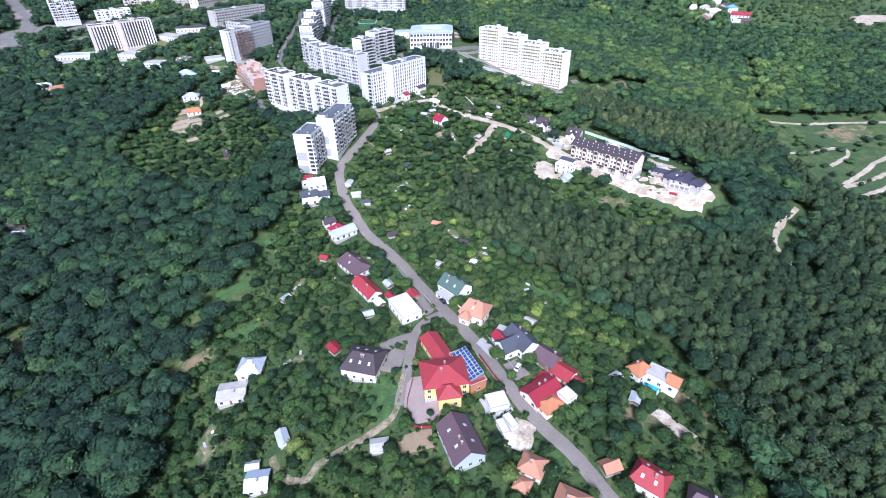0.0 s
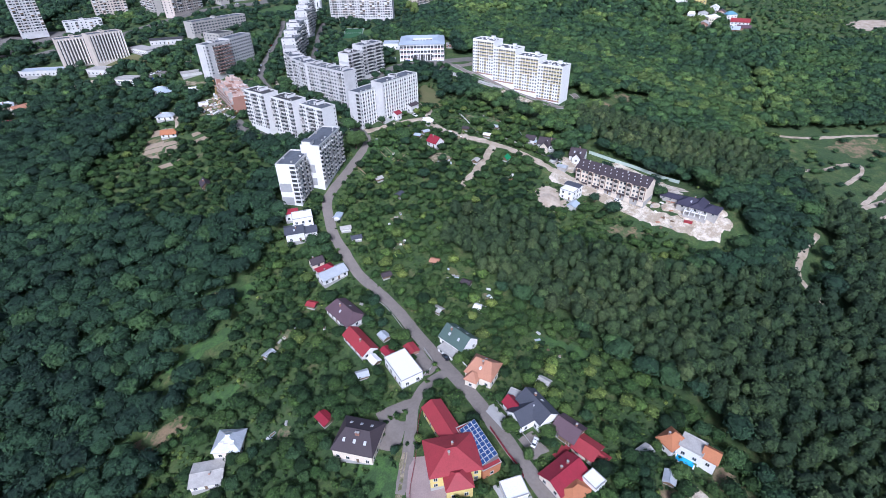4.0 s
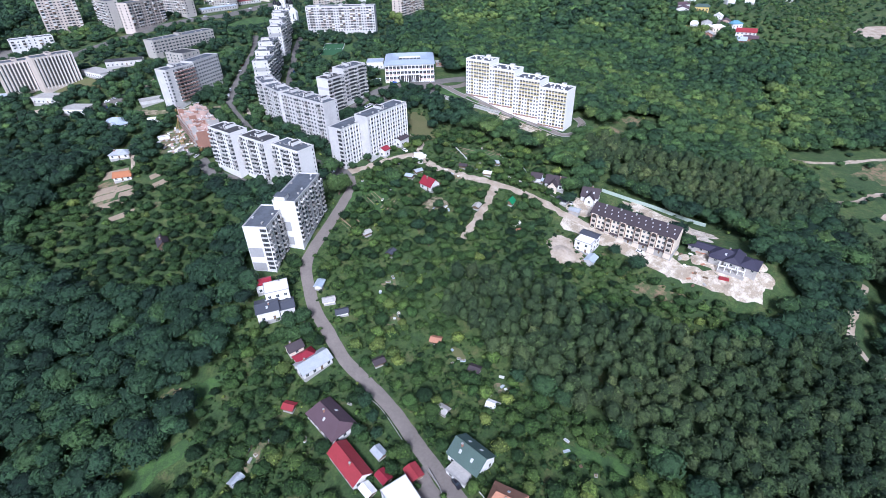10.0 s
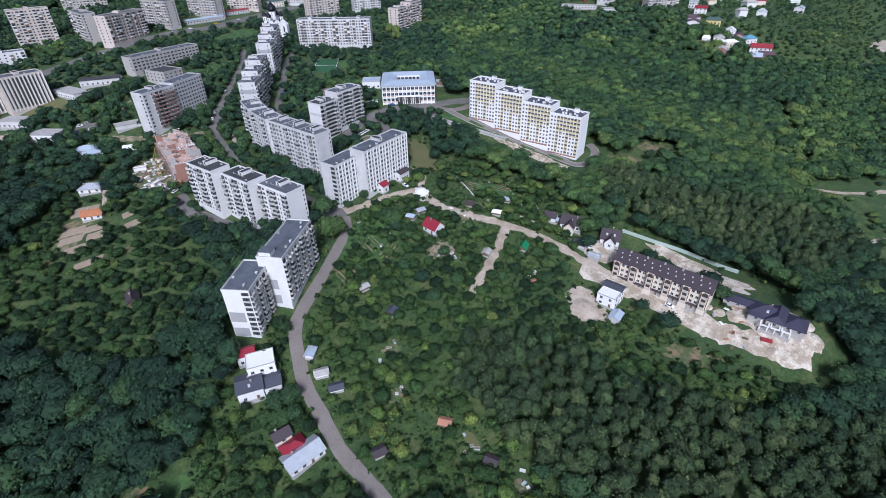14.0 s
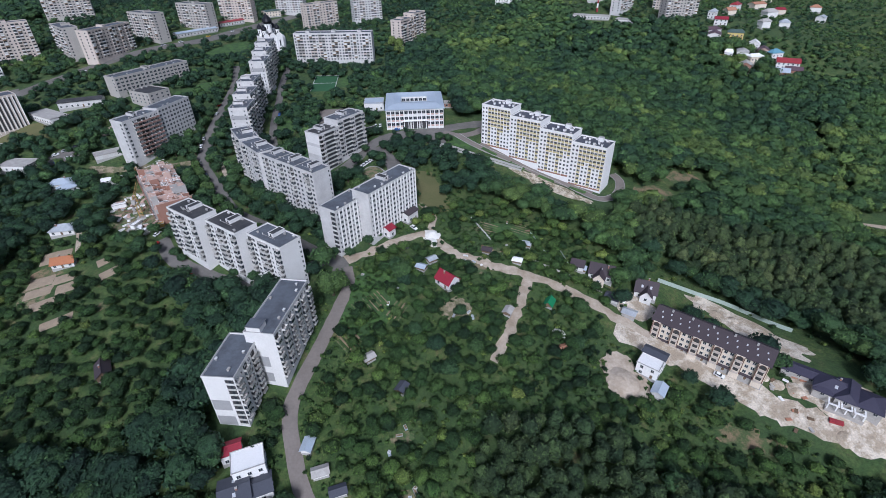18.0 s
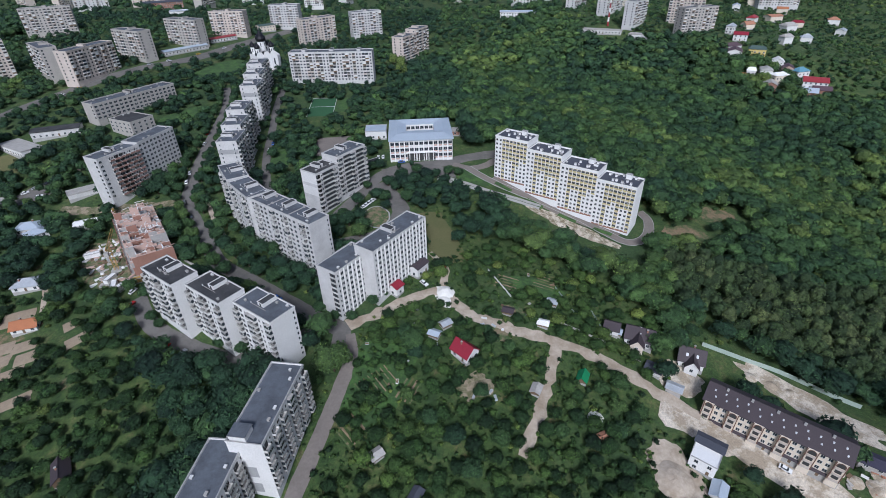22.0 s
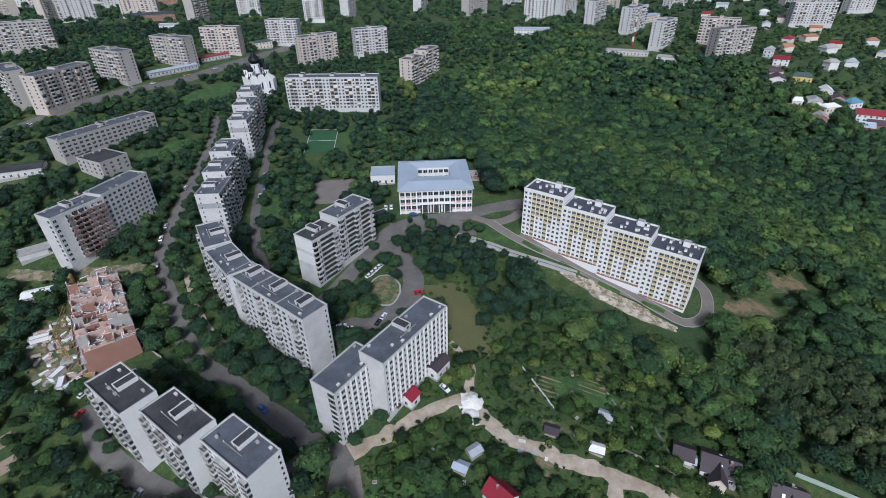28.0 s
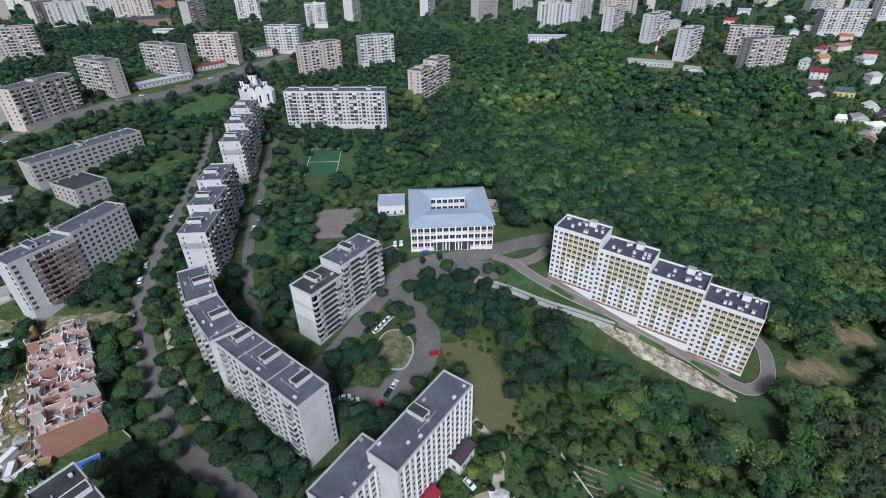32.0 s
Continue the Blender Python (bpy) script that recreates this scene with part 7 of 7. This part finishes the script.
def woods(name, spots, kind, mat, label, category="wood", stems=True):
    """spots: rows of x, y, radius, height, tint; one joined mesh of crowns and stems."""
    vs, fs, ts, n = [], [], [], 0
    rng = np.random.default_rng(len(spots))
    z = height(spots[:, 0], spots[:, 1])
    for (x, y, r, h, tint), g in zip(spots, z):
        v, f = CROWNS[kind][rng.integers(len(CROWNS[kind]))]
        a = rng.uniform(0, math.tau)
        c, s = math.cos(a) * r, math.sin(a) * r
        top = v[:, 2].max()
        lift = max(0.0, h - r * top * 0.95)
        q = np.column_stack([x + v[:, 0] * c - v[:, 1] * s, y + v[:, 0] * s + v[:, 1] * c, g + lift + v[:, 2] * (h - lift) / top])
        vs.append(q)
        fs.append(f + n)
        ts.append(np.full(len(v), tint))
        n += len(v)
    me = mesh_arrays(name, np.concatenate(vs), np.concatenate(fs), np.concatenate(ts), mat)
    return tagged(new(name, me), label, category, kind="stuff")


def inside(x, y, discs):
    keep = np.zeros(len(x), bool)
    for a, b, r in discs:
        keep |= (x - a) ** 2 + (y - b) ** 2 < r * r
    return keep


def scatter(x0, x1, y0, y1, step, seed):
    rng = np.random.default_rng(seed)
    gx, gy = np.meshgrid(np.arange(x0, x1, step), np.arange(y0, y1, step * 0.87))
    gx[1::2] += step / 2
    return gx.ravel() + rng.uniform(-0.42, 0.42, gx.size) * step, gy.ravel() + rng.uniform(-0.42, 0.42, gy.size) * step, rng


def waves(x, y, s, k):
    """Smooth patchiness from 0 to 1."""
    v = sum(np.sin(x / s * a + b + k) * np.cos(y / s * c + d * k) for a, b, c, d in ((1, 0.3, 0.8, 1.7), (1.9, 2.1, 1.6, 0.4), (0.6, 4.0, 2.3, 1.1)))
    return 0.5 + v / 4.4


# ---- single trees ----
def tree_kinds():
    kinds = []
    rng = np.random.default_rng(77)
    for k, (clumps, squash, lobes, tint, leaf) in enumerate(((520, 0.85, 11, 0.25, 0.11), (520, 0.9, 11, 0.42, 0.11), (520, 0.8, 10, 0.58, 0.11), (520, 0.95, 11, 0.72, 0.11), (480, 0.9, 9, 0.95, 0.12), (420, 1.5, 6, 0.15, 0.1))):
        v, f = crown_arrays(rng, clumps, squash, lobes, 2, leaf)
        crown = mesh_arrays("crown", v, f, np.clip(np.full(len(v), tint) + rng.normal(0, 0.03, len(v)), 0, 1), "leaf")
        t = Form()
        t.beam((0, 0, -0.6), (0.03, 0.02, 0.9 * squash), 0.10, "bark", 7, 0.055)
        for j in range(5):
            a = j * math.tau / 5 + 0.4
            t.beam((0.02, 0.02, 0.35 + 0.12 * j), (0.5 * math.cos(a), 0.5 * math.sin(a), (0.75 + 0.14 * j) * squash), 0.045, "bark", 5, 0.015)
        kinds.append((crown, t.mesh("trunk"), v[:, 2].max()))
    return kinds


KINDS = tree_kinds()
TREE_WORDS = ("dark green leafy tree", "green leafy tree", "fresh green garden tree", "bright green garden tree", "yellow-green tree", "slim dark conifer-like tree")


def tree(x, y, r, h, k, where):
    x, y = settle(x, y)
    crown, trunk, top = KINDS[k]
    m = pose(x, y, gz(x, y), 0, 0, (x * 37 + y * 17) % 360) @ Matrix.Diagonal((r, r, h / top, 1))
    root = thing("tree", m, TREE_WORDS[k] + " " + where, "tree", "single trees")
    part("trunk", trunk, root)
    part("crown", crown, root)
    CLEAR.append((x, y, r * 0.9))


rt = random.Random(12)
tree(-58.3, 331.4, 7.6, 12.5, 3, "beside the street")
tree(-27.5, 340.6, 5.2, 9.0, 2, "beside the garden")
for x, y, r, k in ((-59.1, 424.0, 5.4, 0), (-52.9, 413.8, 4.4, 3), (-67.3, 423.9, 4.6, 0), (-50.8, 418.8, 4.6, 1), (-63.2, 415.8, 4.2, 0), (-62.2, 430.0, 4.0, 1), (-68.1, 460.8, 3.0, 0), (-63.0, 456.9, 2.6, 0), (-50.7, 458.9, 3.0, 1)):
    tree(x, y, r, r * 1.7, k, "in the courtyard")
for x, y, r in ((-67.3, 362.8, 3.2), (-60.0, 357.6, 3.0), (-52.8, 356.6, 2.8), (-43.6, 364.9, 3.4), (-40.5, 369.1, 3.0), (-104.9, 346.7, 3.2), (-95.7, 342.7, 3.4), (-88.5, 336.5, 3.6), (-139.3, 364.7, 2.8), (-134.3, 359.6, 2.6)):
    tree(x, y, r, r * 1.7, 1, "against the hostel wall")
for x, y, r in ((-38.4, 460.7, 4.2), (-30.1, 467.4, 4.4), (-39.4, 444.9, 4.0), (-27.1, 443.7, 4.4), (-20.9, 473.1, 3.6), (-14.8, 458.2, 4.6), (-6.6, 452.0, 4.8), (-43.5, 449.9, 3.4), (-26.1, 451.6, 4.6), (-19.9, 446.5, 4.4), (-33.2, 455.7, 4.0), (-9.7, 466.9, 3.8), (-1.6, 470.6, 3.4), (-22.0, 463.3, 4.0), (4.5, 469.4, 3.2), (-13.7, 443.3, 4.6), (-4.6, 459.9, 4.0)):
    tree(x, y, r, r * 1.75, rt.choice((0, 0, 1)), "in front of the school")
for x, y, r, k in ((-155.1, 448.4, 3.4, 3), (-150.2, 439.7, 3.8, 3), (-145.3, 430.8, 3.8, 2), (-140.4, 422.0, 4.0, 3), (-136.5, 415.0, 3.6, 1), (-129.5, 407.2, 4.0, 2), (-148.0, 458.7, 4.0, 0), (-141.2, 444.0, 3.8, 1), (-132.4, 428.3, 3.8, 0), (-126.4, 419.5, 4.2, 1), (-120.5, 410.5, 4.4, 0), (-113.4, 402.6, 4.6, 1), (-105.3, 395.6, 4.8, 0), (-172.7, 464.6, 5.6, 0), (-166.6, 472.8, 5.0, 1), (-144.8, 471.6, 4.4, 0), (-122.5, 398.2, 4.0, 2), (-114.4, 390.2, 4.2, 1), (-98.2, 388.6, 4.6, 0), (-90.0, 383.5, 4.4, 1), (-100.1, 376.0, 4.0, 3), (-81.7, 376.4, 4.4, 0)):
    tree(x, y, r, r * 1.8, k, "in the street row")
for x, y in ((-70, 535), (-67, 533), (-64, 536), (-61, 532), (-58, 530), (-55, 523), (-56, 516), (-55, 505), (-72, 538), (-24, 480), (-32, 478)):
    tree(x, y, 1.7, 5.5, 5, "in the school grounds")
for i, p in enumerate(smooth_line(STREET[9:], 7.5)):
    for q in (-1, 1):
        r = rt.uniform(2.6, 3.9)
        tree(p[0] + q * rt.uniform(5.0, 6.4), p[1] + q * rt.uniform(-1.0, 1.0), r, r * 1.9, rt.choice((0, 0, 1, 1, 2)), "in a row along the street")
tree(-14.2, 134.5, 1.8, 3.2, 4, "beside the red garden wall")
for x, y, r, k in ((-36, 205, 3.4, 0), (-33, 199, 2.8, 0), (-38, 193, 3.2, 1), (-31, 192, 2.6, 0), (-70, 241, 4.4, 1), (-65, 244, 4.2, 1), (-68, 236, 4.0, 2), (-63, 238, 3.6, 1), (-73, 236, 3.4, 2), (57, 113, 3.2, 1), (62, 108, 3.0, 0), (50, 112, 3.4, 1), (54, 104, 3.0, 0), (66, 113, 2.6, 2), (71, 122, 3.6, 3), (58, 122, 2.8, 0), (46, 108, 3.0, 2), (31, 131, 1.9, 1), (86, 139, 3.4, 1), (92, 128, 4.2, 2), (22, 127, 2.2, 3), (45, 142, 2.6, 1), (-8, 112, 1.6, 0), (6, 109, 1.8, 1), (12, 108, 2.2, 2), (-22, 131, 1.8, 0), (-30, 119, 2.0, 2), (-42, 128, 3.0, 1), (-46, 136, 2.8, 1), (-52, 126, 2.6, 2), (-57, 134, 3.2, 1), (-40, 112, 2.6, 2), (-54, 112, 2.8, 1), (-78, 128, 3.0, 1), (-74, 138, 2.6, 0)):
    tree(x, y, r, r * rt.uniform(1.6, 2.0), k, "in a garden on the ridge")
for x, y, r, k in ((-26, 336, 3.6, 0), (-20, 330, 3.0, 2), (-30, 345, 4.2, 1), (4, 346, 2.8, 1), (12, 338, 3.0, 2), (8, 326, 2.6, 3), (-2, 318, 3.4, 1), (44, 318, 3.4, 2), (48, 311, 3.6, 3), (52, 320, 3.8, 2), (56, 309, 3.2, 2), (46, 302, 3.4, 1), (30, 312, 2.8, 3), (24, 302, 3.4, 2), (78, 341, 3.2, 3), (-14, 301, 4.6, 0), (-22, 308, 3.8, 1), (-9, 290, 4.2, 1), (-30, 318, 3.0, 3), (2, 300, 3.6, 2)):
    tree(x, y, r, r * rt.uniform(1.5, 1.9), k, "in the upper gardens")
tree(180, 381, 4.6, 7.5, 4, "standing out of the dark wood")
tree(155, 425, 3.6, 5.0, 4, "on the bare slope")
for x, y, r in ((-29, 664, 5.5), (-24, 646, 4.6), (-36, 676, 4.8), (-31, 655, 3.6)):
    tree(x, y, r, r * 2.2, 4, "standing out of the far wood")


# ---- woods, groves and gardens ----
def in_poly(x, y, poly):
    r = np.zeros(len(x), bool)
    for (x0, y0), (x1, y1) in zip(poly, poly[1:] + poly[:1]):
        cross = ((y0 > y) != (y1 > y)) & (x < (x1 - x0) * (y - y0) / ((y1 - y0) or 1e-9) + x0)
        r ^= cross
    return r


GROVE = [(-6, 250), (3, 264), (30, 269), (52, 258), (60, 243), (94, 240), (106, 229), (151, 228), (176, 240), (190, 205), (235, 330), (350, 300), (350, 60), (125, 50), (104, 110), (96, 150), (60, 185), (26, 212), (12, 230)]
BIRCHES = [(92, 358), (150, 322), (178, 300), (240, 334), (218, 368), (155, 378), (100, 392)]
GARDENS = [(-110, 60), (-112, 150), (-95, 230), (-62, 330), (-30, 392), (18, 402), (60, 372), (78, 348), (60, 300), (100, 268), (150, 246), (105, 232), (60, 248), (10, 262), (18, 215), (60, 182), (96, 140), (100, 60)]
SLOPE = [(-222, 392), (-168, 374), (-128, 338), (-104, 300), (-118, 262), (-165, 268), (-240, 320)]
MEADOW = [(236, 300), (240, 345), (252, 404), (300, 414), (480, 420), (480, 240), (262, 268)]
TOWN = [(-60, 395), (-60, 345), (-130, 340), (-175, 380), (-330, 400), (-430, 600), (-430, 900), (150, 900), (60, 720), (-20, 660), (-30, 530), (35, 480), (0, 380)]
TOWN2 = [(150, 900), (180, 700), (260, 690), (330, 570), (420, 560), (700, 700), (750, 1000), (150, 1000)]


def plant():
    x, y, rng = scatter(-620, 620, 20, 900, 6.3, 3)
    gx, gy, _ = scatter(-10, 350, 40, 400, 4.9, 41)
    pick = in_poly(gx, gy, GROVE) | in_poly(gx, gy, BIRCHES)
    rest = ~in_poly(x, y, GROVE) & ~in_poly(x, y, BIRCHES)
    x, y = np.concatenate([x[rest], gx[pick]]), np.concatenate([y[rest], gy[pick]])
    grove, garden, meadow = in_poly(x, y, GROVE) | in_poly(x, y, BIRCHES), in_poly(x, y, GARDENS) | in_poly(x, y, SLOPE), in_poly(x, y, MEADOW)
    town = in_poly(x, y, TOWN) | in_poly(x, y, TOWN2)
    garden &= ~grove
    p = waves(x, y, 23.0, 1.3)
    roll = rng.random(len(x))
    keep = np.ones(len(x), bool)
    keep &= ~garden | (roll < np.where(x < -100, 0.75, 0.66) + 0.5 * p)
    keep &= ~meadow | (roll < 0.4 * p)
    keep &= ~town | (roll < np.where(y < 520, 0.7, 0.5) + 0.5 * p)
    keep &= ~in_poly(x, y, TOWN2) | (roll < 0.35 + 0.4 * p)
    keep &= ~inside(x, y, CLEAR)
    # nothing that the flight could not show
    keep &= (np.abs(x) < 140 + 0.75 * np.maximum(y - 40, 0)) & (y > 45)
    x, y, grove, garden, meadow, town, p = (a[keep] for a in (x, y, grove, garden, meadow, town, p))
    n = len(x)
    # lightens leaves in place of distance haze; the near west is darker
    hazy_east = (x > 20) & (y > 330)
    tint = np.clip(0.0 + 0.42 * waves(x, y, 60.0, 4.0) + 0.3 * waves(x, y, 21.0, 2.2) ** 2 + rng.normal(0, 0.15, n) + garden * (0.12 + rng.normal(0, 0.16, n)) + 0.22 * hazy_east - 0.06 * (x < -60) * (y < 430), 0, 1)
    big = rng.uniform(0.7, 1.35, n)
    r = np.where(grove, 3.5, np.where(garden, 3.0, np.where(town, np.where(y < 520, 3.9, 3.5), 5.2))) * big
    h = np.where(grove, 11.5, np.where(garden, 4.6, np.where(town, np.where(y < 520, 7.5, 5.5), 10.5))) * (0.55 + 0.45 * big) * rng.uniform(0.8, 1.2, n)
    far_town = in_poly(x, y, TOWN2)
    r, h = np.where(far_town, r * 0.8, r), np.where(far_town, h * 0.75, h)
    r, h = np.where(meadow, r * 0.6, r), np.where(meadow, h * 0.35, h)
    rows = np.column_stack([x, y, r, h, tint])
    near = y < 430
    r = np.where(near | town, r, r * 1.12)
    rows[:, 2] = r
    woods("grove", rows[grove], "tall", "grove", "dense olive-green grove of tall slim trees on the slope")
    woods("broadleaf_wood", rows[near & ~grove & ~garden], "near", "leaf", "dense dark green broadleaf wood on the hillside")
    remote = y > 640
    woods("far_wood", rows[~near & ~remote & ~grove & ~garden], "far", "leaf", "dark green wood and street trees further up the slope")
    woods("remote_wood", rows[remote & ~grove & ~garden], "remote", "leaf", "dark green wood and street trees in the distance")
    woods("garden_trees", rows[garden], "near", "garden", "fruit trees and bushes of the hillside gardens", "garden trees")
    # undergrowth
    x, y, rng = scatter(-260, 240, 50, 480, 3.9, 8)
    keep = ~in_poly(x, y, GROVE) & (rng.random(len(x)) < np.where(in_poly(x, y, GARDENS), 0.62, 0.3)) & (np.abs(x) < 120 + 0.6 * np.maximum(y - 40, 0)) & ~inside(x, y, [(a, b, c * 0.8) for a, b, c in CLEAR])
    x, y = x[keep], y[keep]
    b = rng.uniform(0.7, 2.0, len(x))
    woods("undergrowth", np.column_stack([x, y, b, b * 1.3, np.clip(rng.normal(0.42, 0.24, len(x)), 0, 1)]), "bush", "garden", "low bright bushes and undergrowth", "bushes")
    # knee-high scrub and tall grass
    x, y, rng = scatter(-130, 110, 52, 400, 2.6, 15)
    keep = (in_poly(x, y, GARDENS) | (rng.random(len(x)) < 0.25)) & ~in_poly(x, y, GROVE) & (rng.random(len(x)) < 0.75) & ~inside(x, y, [(a, b, c * 0.85) for a, b, c in CLEAR])
    x, y = x[keep], y[keep]
    b = rng.uniform(0.6, 1.5, len(x))
    woods("tall_grass", np.column_stack([x, y, b, b * 0.7, np.clip(0.28 + 0.5 * waves(x, y, 14.0, 2.0) + rng.normal(0.0, 0.12, len(x)), 0, 1)]), "scrub", "garden", "tall grass and weeds between the gardens", "grass")
    # beyond the last streets
    x, y, rng = scatter(-900, 950, 880, 1700, 17.0, 5)
    keep = (rng.random(len(x)) < 0.6) & ~inside(x, y, CLEAR)
    x, y = x[keep], y[keep]
    b = rng.uniform(0.8, 1.4, len(x))
    woods("city_trees", np.column_stack([x, y, 5 * b, 8 * b, np.clip(rng.normal(0.35, 0.15, len(x)), 0, 1)]), "remote", "leaf", "street trees among distant blocks")


plant()
